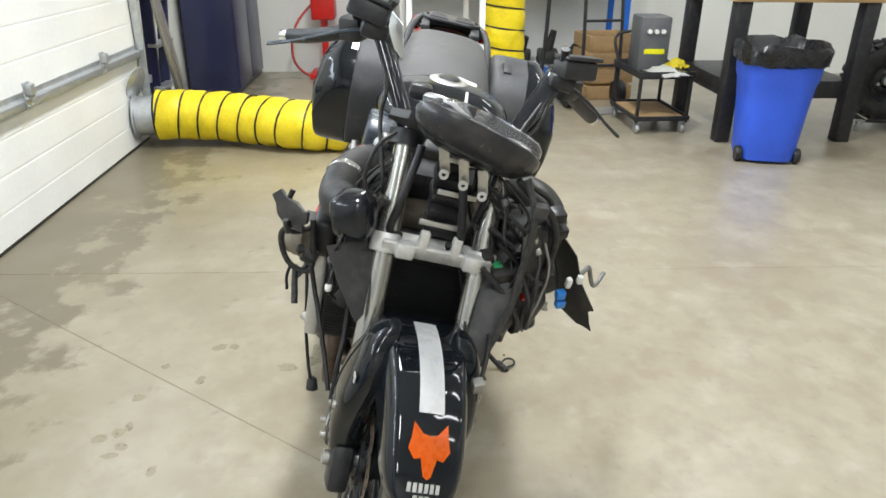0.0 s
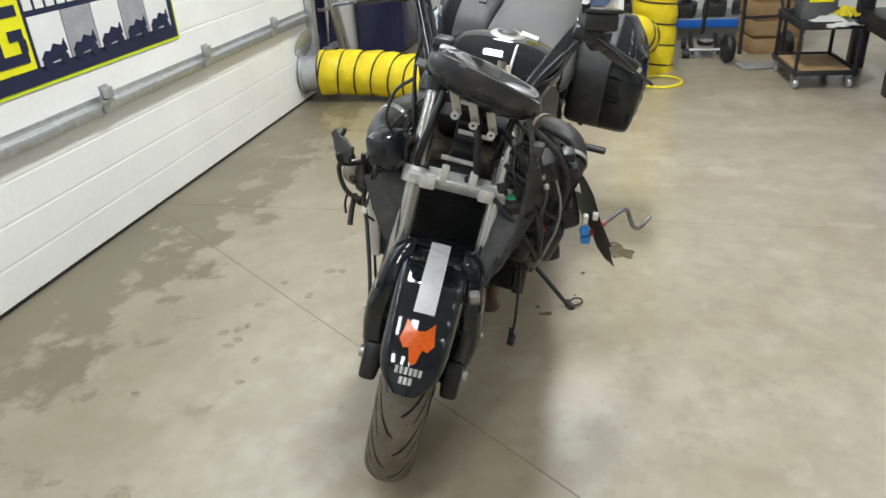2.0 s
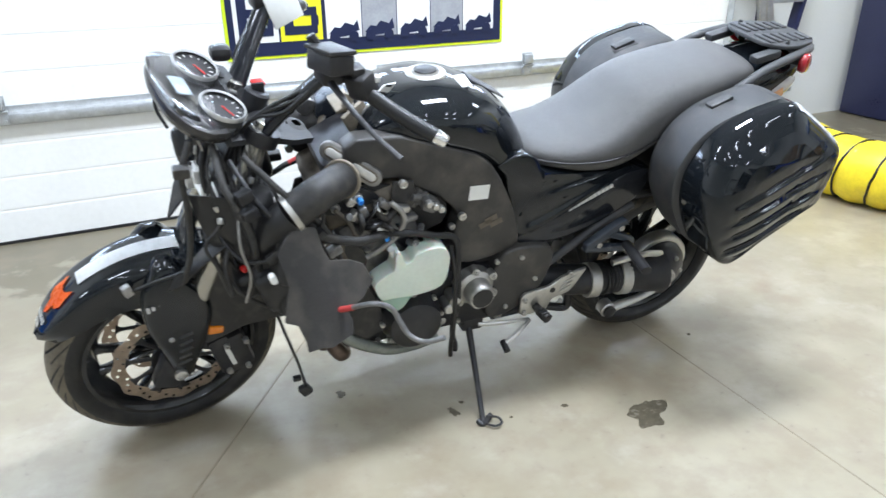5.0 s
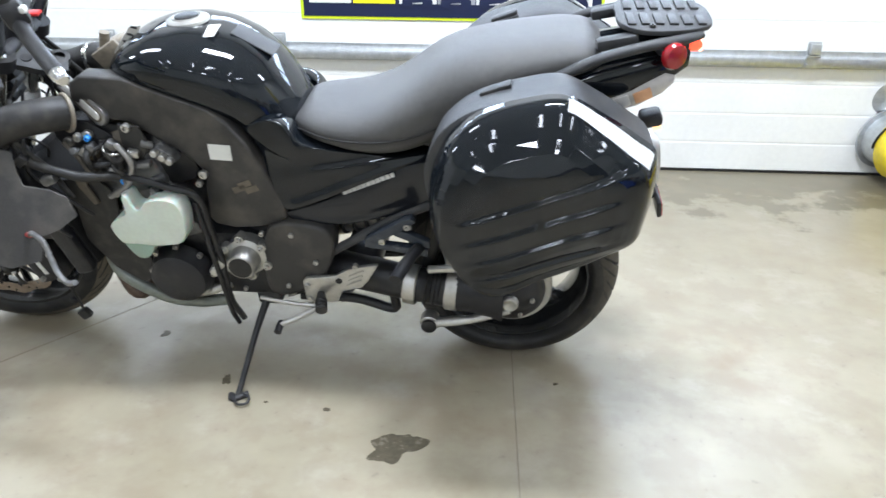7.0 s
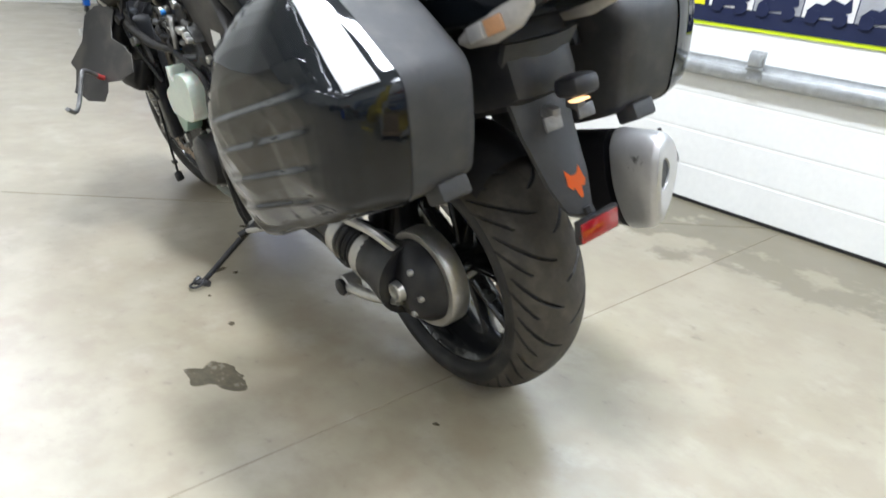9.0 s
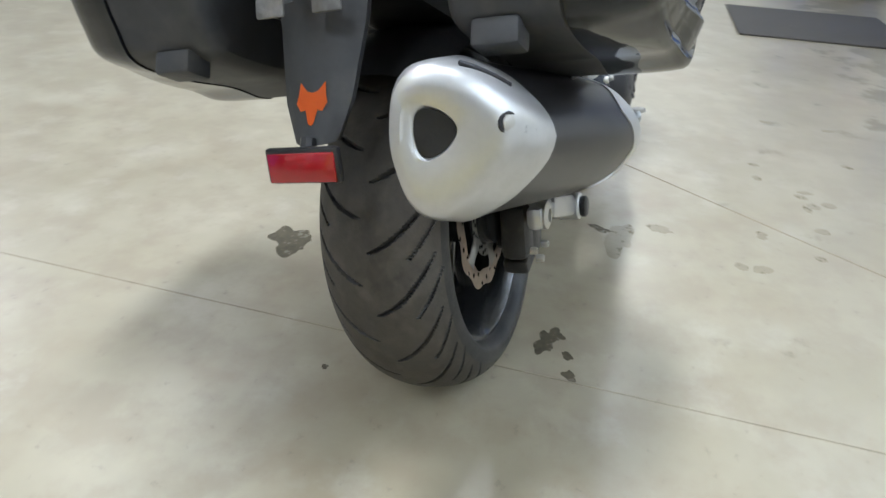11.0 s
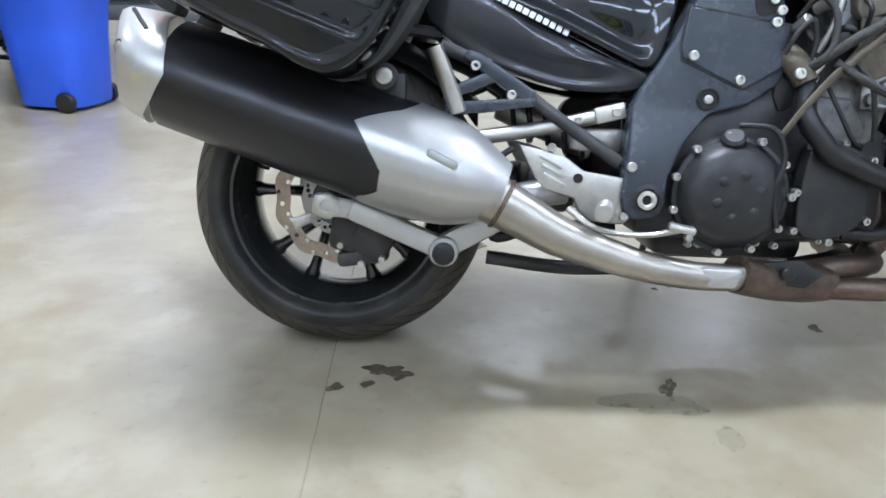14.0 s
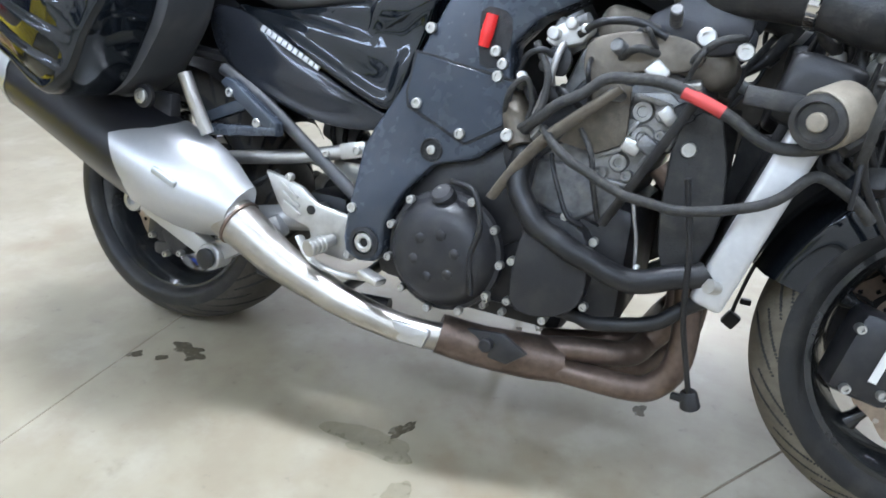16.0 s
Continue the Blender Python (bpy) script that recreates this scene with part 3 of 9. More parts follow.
part("body", loft([[Vector((math.cos(a) * rx, math.sin(a) * ry, z)) for a in np.linspace(0, 2 * math.pi, 20, endpoint=False)] for rx, ry, z in ((0.10, 0.07, 0), (0.105, 0.075, 0.02), (0.105, 0.075, 0.2), (0.06, 0.05, 0.26), (0.025, 0.025, 0.29))]), M_WHITEPL, jug)
part("cap", cyl((0, 0, 0.288), (0, 0, 0.32), 0.025, bev=0.004), M_REDPL, jug, "red cap")
again_box = thing("cardboard_box", 5.25, -1.3, 1.0, 6, "pink and white parcel on the bench top", "box")
part("carton", rbox(0, 0, 0.06, 0.25, 0.32, 0.12, 0.004), mat("pale_red_card", (0.55, 0.30, 0.30), 0.6), again_box)

tagged(part("floor_mat", rbox(3.25, -1.16, 0.006, 0.98, 0.98, 0.012, 0.004, (0, 0, 2)), M_MAT, None, "dark brown-grey rubber floor mat before the blue door"), category="floor mat")

# exhaust port in the door and the yellow duct
port = thing("exhaust_port", -2.72, YD, 0.20, 0, "galvanised exhaust port with its flap open, set in the door", "exhaust port")
part("collar", lathe([(0.125, 0), (0.15, 0.0), (0.15, 0.012), (0.128, 0.016), (0.128, 0.17), (0.122, 0.17), (0.122, 0.0)], (0, 0, 0), (-0.15, 1, 0), 36), M_GALV, port)
part("flap", lathe([(0, 0), (0.11, 0), (0.115, 0.004), (0.11, 0.008), (0, 0.008)], (0.0, 0.03, 0.215), (0.15, 1, -0.35), 32), M_GALV, port, "round galvanised flap, swung open")
part("band", lathe([(0.129, 0.125), (0.138, 0.125), (0.138, 0.165), (0.129, 0.165)], (0, 0, 0), (-0.15, 1, 0), 36), M_RUBBER, port, "black clamp band")


def duct(pts, r, pitch, label, name="exhaust_duct"):
    """A fabric duct held out by a spiral of wire: it swells between the turns."""
    top = tagged(new(name), label, "duct")
    line = spline(pts, 26)
    s, rings, wire, ang = 0.0, [], [], 0.0
    up = Vector((0.05, 0.03, 1))
    prev = line[0]
    for k, p in enumerate(line):
        t = (line[min(k + 1, len(line) - 1)] - line[max(k - 1, 0)]).normalized()
        s += (p - prev).length
        prev = p
        side = t.cross(up)
        if side.length < 0.2:
            side = t.cross(Vector((0, 1, 0.1)))
        side.normalize()
        up = side.cross(t).normalized()
        ring = []
        for a in np.linspace(0, 2 * math.pi, 36, endpoint=False):
            ph = 2 * math.pi * s / pitch - a
            rr = r * (0.945 + 0.06 * abs(math.sin(ph / 2)) ** 0.7) + 0.010 * noise.noise(Vector((math.cos(a) * 1.6, math.sin(a) * 1.6, s * 11))) + 0.005 * noise.noise(Vector((math.cos(a) * 5, math.sin(a) * 5, s * 26)))
            ring.append(p + rr * (math.cos(a) * side + math.sin(a) * up))
        rings.append(ring)
        for j in range(4):
            q = line[min(k + 1, len(line) - 1)]
            c = p.lerp(q, j / 4)
            ss = s + (q - p).length * j / 4
            a = 2 * math.pi * ss / pitch
            wire.append(c + r * 0.972 * (math.cos(a) * side + math.sin(a) * up))
    bm = loft(rings, cap=False)
    part("fabric", bm, M_HOSE, top)
    part("spiral_wire", tube(wire, 0.006, n=6, per=1), M_RUBBER, top, "black spiral wire cover")
    return top


duct([(-2.745, -1.59, 0.20), (-2.77, -1.3, 0.195), (-2.72, -0.95, 0.175), (-2.62, -0.62, 0.165), (-2.66, -0.25, 0.165), (-2.95, 0.08, 0.165), (-3.4, 0.35, 0.165)], 0.163, 0.145,
     "yellow flexible exhaust duct with black spiral, lying on the floor")
duct([(-3.62, 0.80, 0.0), (-3.62, 0.80, 0.4), (-3.62, 0.78, 0.9), (-3.66, 0.74, 1.6), (-3.8, 0.7, 2.6)], 0.165, 0.15,
     "yellow flexible exhaust duct with black spiral, hanging down to the floor")
duct([(-3.02, 0.18, 0.13), (-3.05, 0.5, 0.30), (-3.1, 0.62, 0.36), (-3.3, 0.7, 0.3)], 0.14, 0.12, "yellow flexible exhaust duct bundled behind the shelf trolley")
coil = thing("extension_cord", -3.2, 0.84, 0, 0, "yellow cord coiled on the concrete floor", "cord")
cp = [(0.17 * math.cos(a) + 0.02 * math.sin(a * 0.7), 0.16 * math.sin(a) * (1 + 0.04 * math.cos(a * 0.37)), 0.007 + 0.004 * (k % 17) / 17) for k, a in enumerate(np.linspace(0, 6.1 * math.pi, 70))]
part("coil", tube(cp, 0.006, n=6, per=2), M_YELLOWCORD, coil)

# navy cabinet and folded ladder in the corner behind the duct
cab = thing("steel_cabinet", -4.55, -1.66, 0, 0, "tall dark navy steel cabinet by the overhead door", "cabinet")
part("body", rbox(-0.32, 0.02, 1.0, 1.05, 0.42, 1.98, 0.006), M_NAVY, cab)
for k in (0, 1):
    part("door", rbox(-0.58 + 0.52 * k, 0.238, 1.0, 0.505, 0.018, 1.9, 0.004), M_NAVY, cab)
    part("handle", rbox(-0.37 + 0.10 * k, 0.258, 1.05, 0.02, 0.02, 0.14, 0.004), M_GALV, cab)
lad = thing("stepladder", -3.55, -1.72, 0, 0, "folded blue and grey stepladder leaning on the wall", "ladder")
for k, dx in enumerate((0.0, 0.36)):
    part("rail", rbox(dx, 0.0, 0.95, 0.035, 0.075, 1.95, 0.004, (-4, -6 + 12 * k, 0)), M_NAVY, lad)
for k in range(6):
    part("step", rbox(0.18, 0.0, 0.28 + 0.3 * k, 0.36 - 0.03 * k, 0.08, 0.025, 0.004), M_GALV, lad)
for k in (0, 1):
    part("leg", rbox(0.42 + 0.06 * k, 0.10, 0.85, 0.06, 0.03, 1.75, 0.004, (4, 14 - 3 * k, 0)), M_ALU, lad, "aluminium rear leg")

reel = thing("hose_reel", -5.2, -0.75, 0, 0, "red air hose reel on a red stand against the wall", "hose reel")
part("stand", join(rbox(0, 0, 0.03, 0.35, 0.3, 0.05, 0.006), rbox(0, 0, 0.35, 0.08, 0.06, 0.62, 0.006), rbox(0, 0.0, 0.7, 0.26, 0.22, 0.3, 0.02)), M_REDPL, reel)
part("hose", tube([(0.05, -0.05, 0.75), (0.12, -0.26, 0.5), (0.14, -0.30, 0.2), (0.12, -0.15, 0.03), (0.1, 0.15, 0.02)], 0.012), M_REDHOSE, reel, "looped red hose")

# white-framed shelf trolley with clutter
def caster(parent, x, y, r=0.04, wheel_mat=M_RUBBER):
    c = part("caster", join(rbox(x, y, 2 * r + 0.012, 0.06, 0.05, 0.012, 0.003), rbox(x - 0.01, y - 0.02, r * 1.35, 0.02, 0.004, r * 1.5, 0.001), rbox(x - 0.01, y + 0.02, r * 1.35, 0.02, 0.004, r * 1.5, 0.001)), M_GALV, parent)
    part("wheel", lathe([(0, -0.014), (r * 0.9, -0.014), (r, -0.008), (r, 0.008), (r * 0.9, 0.014), (0, 0.014)], (x, y, r), (0, 1, 0), 16), wheel_mat, c)
    return c


trolley = thing("shelf_trolley", -2.98, 0.28, 0, 4, "white-framed shelf trolley loaded with parts, on casters", "trolley")
for sx in (-1, 1):
    for sy in (-1, 1):
        part("post", rbox(0.36 * sx, 0.23 * sy, 0.66, 0.035, 0.035, 1.10, 0.003), M_WHITEPL, trolley)
        caster(trolley, 0.34 * sx, 0.21 * sy)
for zz in (0.11, 0.60, 1.12):
    part("shelf", rbox(0, 0, zz, 0.72, 0.46, 0.025, 0.003), M_WHITEPL if zz > 0.2 else M_WOOD, trolley)
    for sy in (-1, 1):
        part("rail", rbox(0, 0.23 * sy, zz + 0.0, 0.72, 0.02, 0.04, 0.003), M_WHITEPL, trolley)
box = thing("cardboard_box", -2.95, 0.28, 0.123, 10, "brown cardboard box on the lower trolley shelf", "box")
part("carton", rbox(0, 0, 0.12, 0.5, 0.34, 0.24, 0.004), M_CARD, box)
fold = thing("dust_sheet", -3.0, 0.30, 0.613, -6, "folded blue sheet on the trolley shelf", "sheet")
part("cloth", rbox(0, 0, 0.05, 0.5, 0.36, 0.1, 0.03), mat("faded_blue_cloth", (0.15, 0.22, 0.38), 0.8, bump=0.8, bscale=60), fold)
sheet = thing("red_tarp", -2.85, 0.30, 0.715, 12, "crumpled red fairing panel on top of the sheet", "panel")
part("shell", loft([[Vector((x, 0.17 * math.sin(a), 0.01 + 0.07 * abs(math.cos(a)) * (1 - x * x * 4))) for a in np.linspace(-1.5, 1.5, 10)] for x in np.linspace(-0.3, 0.25, 8)], cap=False, closed=False), M_REDPL, sheet)
bin2 = thing("parts_tray", -2.98, 0.28, 1.133, 0, "dark red parts tray on the top shelf", "tray")
part("tray", join(rbox(0, 0, 0.01, 0.5, 0.34, 0.02, 0.003), rbox(0.245, 0, 0.05, 0.012, 0.34, 0.1, 0.003), rbox(-0.245, 0, 0.05, 0.012, 0.34, 0.1, 0.003), rbox(0, 0.165, 0.05, 0.5, 0.012, 0.1, 0.003), rbox(0, -0.165, 0.05, 0.5, 0.012, 0.1, 0.003)), mat("dark_red_plastic", (0.25, 0.02, 0.02), 0.5), bin2)

# floor jack
jack = thing("floor_jack", -4.1, 1.24, 0, 0, "black low-profile trolley jack with an upright handle", "jack")
for s in (-1, 1):
    part("side_plate", prism([(-0.3, 0.03), (0.12, 0.03), (0.12, 0.1), (-0.1, 0.16), (-0.3, 0.13)], 0.1 * s - 0.006, 0.1 * s + 0.006, 0.003), M_BLACK, jack)
    part("front_wheel", lathe([(0, -0.03), (0.035, -0.03), (0.035, 0.03), (0, 0.03)], (0.1, 0.15 * s, 0.036), (0, 1, 0), 14), M_BLACK, jack)
    part("rear_wheel", lathe([(0, -0.02), (0.045, -0.02), (0.045, 0.02), (0, 0.02)], (-0.28, 0.14 * s, 0.046), (0, 1, 0), 14), M_BLACK, jack)
part("lift_arm", rbox(-0.05, 0, 0.1, 0.3, 0.09, 0.05, 0.008, (0, -8, 0)), M_BLACK, jack)
part("saddle", lathe([(0, 0), (0.05, 0), (0.055, 0.012), (0, 0.015)], (0.08, 0, 0.13), (0, 0, 1), 16), M_GALV, jack)
part("cross_bar", cyl((0.12, -0.13, 0.07), (0.12, 0.13, 0.07), 0.012), M_GALV, jack, "bright steel cross bar")
part("handle", tube([(-0.28, 0, 0.12), (-0.30, 0.03, 0.5), (-0.36, 0.06, 1.15)], 0.018), M_BLACK, jack)

# low blue rack with parts along the back wall
rack = thing("storage_rack", -5.05, 0.9, 0, 0, "low blue steel rack with dark parts along the back wall", "rack")
for zz in (0.14, 0.95, 1.7):
    part("beam", rbox(0.28, 0, zz, 0.05, 2.3, 0.07, 0.004), M_BLUEST, rack)
    part("deck", rbox(0, 0, zz + 0.03, 0.56, 2.3, 0.02, 0.003), M_GALV, rack)
for sx in (-1, 1):
    for sy in (-1, 1):
        part("upright", rbox(0.28 * sx, 1.17 * sy, 1.0, 0.06, 0.05, 2.0, 0.004), M_BLUEST, rack)
random.seed(4)
for k in range(7):
    p = thing("spare_part", -5.0 + random.uniform(-0.08, 0.1), 0.05 + 0.27 * k, 0.181, random.uniform(-20, 20), "dark machine part on the low blue rack", "machine part", "parts on the rack")
    part("casting", join(rbox(0, 0, 0.06, 0.26, 0.2, 0.12, 0.02), cyl((0, 0, 0.1), (0.02, 0.05, 0.2 + 0.05 * (k % 3)), 0.05, 0.03)), M_DIRTY if k % 2 else M_BLACK, p)

# wooden crate and hand truck
crate = thing("wooden_crate", -4.35, 1.78, 0, 8, "rough wooden crate of nailed boards", "crate")
for zz in (0.06, 0.2, 0.34, 0.48):
    for rot, off in ((0, -0.2), (0, 0.2), (90, -0.2), (90, 0.2)):
        part("board", rbox(0, 0, 0, 0.4, 0.018, 0.115, 0.003, (0, 0, 0)), M_WOOD, crate).matrix_basis = pose(0 if rot == 0 else off, off if rot == 0 else 0, zz, 0, 0, rot)
part("base", rbox(0, 0, 0.012, 0.4, 0.4, 0.02, 0.002), M_WOOD, crate)
truck = thing("hand_truck", -3.78, 1.62, 0, 10, "black hand truck standing upright", "hand truck")
for s in (-1, 1):
    part("frame_tube", tube([(0, 0.16 * s, 0.08), (-0.02, 0.16 * s, 0.6), (-0.1, 0.15 * s, 1.2)], 0.014), M_BLACK, truck)
    part("wheel", lathe([(0, -0.03), (0.06, -0.03), (0.1, -0.03), (0.11, -0.015), (0.11, 0.015), (0.1, 0.03), (0, 0.03)], (-0.1, 0.22 * s, 0.111), (0, 1, 0), 20), M_RUBBER, truck)
part("toe_plate", rbox(0.1, 0, 0.012, 0.2, 0.38, 0.012, 0.003), M_GALV, truck)
for zz in (0.35, 0.7, 1.0):
    part("cross_bar", cyl((-0.02, -0.16, zz), (-0.02, 0.16, zz), 0.011), M_BLACK, truck)

# service cart
cart = thing("service_cart", -3.28, 1.88, 0, 3, "black two-tray steel service cart on casters", "cart")
for zz, dp in ((0.10, 0.03), (0.40, 0.045)):
    part("tray", join(rbox(0, 0, zz, 0.58, 0.40, 0.012, 0.002), rbox(0.29, 0, zz + dp / 2, 0.01, 0.40, dp, 0.002), rbox(-0.29, 0, zz + dp / 2, 0.01, 0.40, dp, 0.002), rbox(0, 0.2, zz + dp / 2, 0.58, 0.01, dp, 0.002), rbox(0, -0.2, zz + dp / 2, 0.58, 0.01, dp, 0.002)), M_BLACK, cart)
for sx in (-1, 1):
    for sy in (-1, 1):
        part("post", rbox(0.27 * sx, 0.185 * sy, 0.26, 0.022, 0.022, 0.36, 0.002), M_BLACK, cart)
        caster(cart, 0.25 * sx, 0.17 * sy, 0.036, M_GALV)
part("push_handle", tube([(-0.29, -0.17, 0.42), (-0.36, -0.17, 0.62), (-0.36, 0.17, 0.62), (-0.29, 0.17, 0.42)], 0.012), M_BLACK, cart)
part("maker_plate", rbox(0.298, 0.02, 0.42, 0.004, 0.14, 0.022, 0), M_GALV, cart, "grey maker's plate", 0)
tagged(part("plywood_sheet", rbox(-3.28, 1.88, 0.114, 0.5, 0.34, 0.014, 0.002, (0, 0, 4)), M_WOOD, None, "plywood board on the lower cart tray"), category="board")
press = thing("welder", -3.38, 1.86, 0.407, 0, "grey machine with a yellow label on the cart", "machine")
part("cabinet", rbox(0, 0, 0.19, 0.26, 0.22, 0.38, 0.012), M_GREYVEH, press)
part("label", rbox(0.133, 0, 0.14, 0.004, 0.15, 0.035, 0), M_BANNER_YEL, press, "yellow label", 0)
for k in range(3):
    part("knob", cyl((0.13, -0.05 + 0.05 * k, 0.28), (0.15, -0.05 + 0.05 * k, 0.28), 0.016), M_LABEL, press)
rag = thing("shop_rags", -3.1, 1.93, 0.407, 15, "white and yellow rags piled on the cart", "rags")
random.seed(9)
def rag_mesh(w, h, seed):
    bm = bmesh.new()
    n = 14
    grid = [[bm.verts.new((w * (i / n - 0.5), h * (j / n - 0.5), 0.015 + 0.05 * (1 - (2 * i / n - 1) ** 2) * (1 - (2 * j / n - 1) ** 2) + 0.02 * noise.noise(Vector((i * 0.5, j * 0.5, seed))))) for j in range(n + 1)] for i in range(n + 1)]
    for i in range(n):
        for j in range(n):
            bm.faces.new((grid[i][j], grid[i + 1][j], grid[i + 1][j + 1], grid[i][j + 1]))
    bmesh.ops.solidify(bm, geom=bm.faces[:], thickness=0.006)
    return bm
part("rag", rag_mesh(0.3, 0.22, 1.0), M_LABEL, rag)
part("rag", rag_mesh(0.16, 0.12, 5.0), M_YELLOWCORD, rag, m=pose(0.02, 0.05, 0.05))

# heavy black bench by the bin
hb = thing("press_bench", -3.15, 2.62, 0, 0, "heavy black steel bench frame beside the bin", "bench")
for sx, sy in ((0.34, -0.36), (-0.5, -0.36), (0.34, 0.5), (-0.5, 0.5)):
    part("leg", rbox(sx, sy, 0.47, 0.1, 0.1, 0.94, 0.006), M_BLACK, hb)
part("top", rbox(-0.08, 0.07, 0.96, 0.98, 1.0, 0.05, 0.006), M_WOOD, hb, "scuffed wooden top")
part("shelf", rbox(-0.08, 0.07, 0.36, 0.86, 0.9, 0.12, 0.006), M_BLACK, hb)
for k in range(4):
    c = thing("cardboard_box", -3.4 + 0.3 * (k % 2), 2.35 + 0.28 * k, 0.985, 7 * k, "brown cardboard carton stacked on the bench", "box", "cartons")
    part("carton", rbox(0, 0, 0.11 + 0.02 * (k % 2), 0.26, 0.24, 0.22 + 0.04 * (k % 2), 0.004), M_CARD if k != 1 else M_LABEL, c)

# blue wheeled waste bin
wb = thing("waste_bin", -2.42, 2.38, 0, 168, "blue plastic wheeled waste bin with a black liner over the rim", "waste bin")
def bin_ring(w, d, z, n=36):
    return [Vector((w * (abs(math.cos(a)) ** 0.55) * math.copysign(1, math.cos(a)), d * (abs(math.sin(a)) ** 0.55) * math.copysign(1, math.sin(a)), z)) for a in np.linspace(0, 2 * math.pi, n, endpoint=False)]
body = loft([bin_ring(0.18, 0.17, 0.02), bin_ring(0.185, 0.175, 0.035), bin_ring(0.205, 0.20, 0.35), bin_ring(0.222, 0.216, 0.50), bin_ring(0.232, 0.226, 0.52), bin_ring(0.25, 0.24, 0.66), bin_ring(0.262, 0.252, 0.665), bin_ring(0.262, 0.252, 0.695), bin_ring(0.245, 0.235, 0.695), bin_ring(0.17, 0.16, 0.06)])
part("body", body, M_BLUEBIN, wb)
for s in (-1, 1):
    part("wheel", lathe([(0, -0.02), (0.045, -0.02), (0.05, -0.01), (0.05, 0.01), (0.045, 0.02), (0, 0.02)], (-0.12, 0.175 * s, 0.05), (0, 1, 0), 18), M_RUBBER, wb)
part("axle", cyl((-0.12, -0.17, 0.05), (-0.12, 0.17, 0.05), 0.008), M_GALV, wb)
rings = []
for k, (w, z) in enumerate(((0.24, 0.62), (0.268, 0.63), (0.272, 0.70), (0.26, 0.735), (0.235, 0.72), (0.19, 0.6))):
    rings.append([p + Vector((noise.noise(p * 16 + Vector((k, 0, 0))) * 0.014, noise.noise(p * 15) * 0.014, noise.noise(p * 11 + Vector((3, k, 0))) * 0.035)) for p in bin_ring(w, w * 0.965, z, 64)])
part("liner", loft(rings, cap=False), M_LINER, wb, "crumpled black bin liner")

# knobbly tyre on a wheel dolly, seen beside a grey utility vehicle
def knobbly_tyre(parent, cx, cz, R, w):
    t = part("tyre", lathe([(R * 0.52, -w * 0.36), (R * 0.6, -w * 0.46), (R * 0.8, -w * 0.5), (R * 0.93, -w * 0.44), (R * 0.955, -w * 0.2), (R * 0.955, w * 0.2), (R * 0.93, w * 0.44), (R * 0.8, w * 0.5), (R * 0.6, w * 0.46), (R * 0.52, w * 0.36)], (cx, 0, cz), (0, 1, 0), 48), M_TYRE, parent)
    lug = rbox(0, 0, 0, 0.05, w * 0.3, 0.035, 0.006, seg=1)
    first = part("lug", lug, M_TYRE, t)
    base = None
    for k in range(26):
        a = 2 * math.pi * k / 26
        for s in (-1, 1):
            aa = a + (0.12 if s > 0 else 0)
            m = Matrix.Translation((cx + R * 0.965 * math.sin(aa), w * 0.27 * s, cz + R * 0.965 * math.cos(aa))) @ Matrix.Rotation(aa, 4, "Y")
            if base is None:
                first.matrix_basis, base = m, first
            else:
                again("lug", first, m, t)
    rim = part("rim", lathe([(0, 0.0), (R * 0.16, -0.01), (R * 0.2, -0.03), (R * 0.36, -0.015), (R * 0.42, -w * 0.3), (R * 0.52, -w * 0.38), (R * 0.54, -w * 0.36), (R * 0.54, w * 0.36), (R * 0.42, w * 0.3), (R * 0.3, 0.03), (0, 0.03)], (cx, 0, cz), (0, 1, 0), 32), M_BLACK, parent, "black pressed steel rim")
    for k in range(4):
        a = math.pi / 2 * k + 0.4
        part("lug_nut", lathe([(0, -0.05), (0.012, -0.05), (0.014, -0.02), (0, -0.02)], (cx + R * 0.24 * math.cos(a), 0, cz + R * 0.24 * math.sin(a)), (0, 1, 0), 8), M_GALV, rim)
    part("hub_cap", lathe([(0, -0.06), (0.035, -0.055), (0.04, -0.02), (0, -0.02)], (cx, 0, cz), (0, 1, 0), 18), M_GALV, rim)


veh = thing("utility_vehicle", -2.3, 4.35, 0, 8, "grey plastic-bodied utility vehicle standing on wheel dollies", "vehicle")
knob = thing("vehicle_wheel", -1.22, 3.72, 0, 6, "knobbly black tyre on a steel rim, standing on a dolly", "wheel")
knobbly_tyre(knob, 0.0, 0.355, 0.285, 0.24)
dolly = thing("wheel_dolly", -1.22, 3.72, 0, 6, "steel wheel dolly with four casters under a tyre", "dolly")
part("cradle", join(rbox(0.15, 0, 0.075, 0.03, 0.3, 0.03, 0.004), rbox(-0.15, 0, 0.075, 0.03, 0.3, 0.03, 0.004), rbox(0, 0.15, 0.075, 0.33, 0.03, 0.02, 0.004), rbox(0, -0.15, 0.075, 0.33, 0.03, 0.02, 0.004)), M_BLACK, dolly)
for sx in (-1, 1):
    for sy in (-1, 1):
        caster(dolly, 0.18 * sx, 0.17 * sy, 0.034, M_GALV)
part("body", rbox(-0.2, 0.1, 0.62, 2.1, 0.9, 0.62, 0.05), M_GREYVEH, veh)
part("sill", rbox(-0.2, -0.37, 0.34, 1.7, 0.1, 0.1, 0.02), M_GREYVEH, veh)
part("door_panel", rbox(-0.35, -0.36, 0.62, 0.9, 0.03, 0.4, 0.02), M_GREYVEH, veh)
part("vent", rbox(0.35, -0.365, 0.56, 0.3, 0.03, 0.12, 0.01), M_BLACK, veh)
copy_thing(knob, pose(-3.35, 4.05, 0, 0, 0, 10))
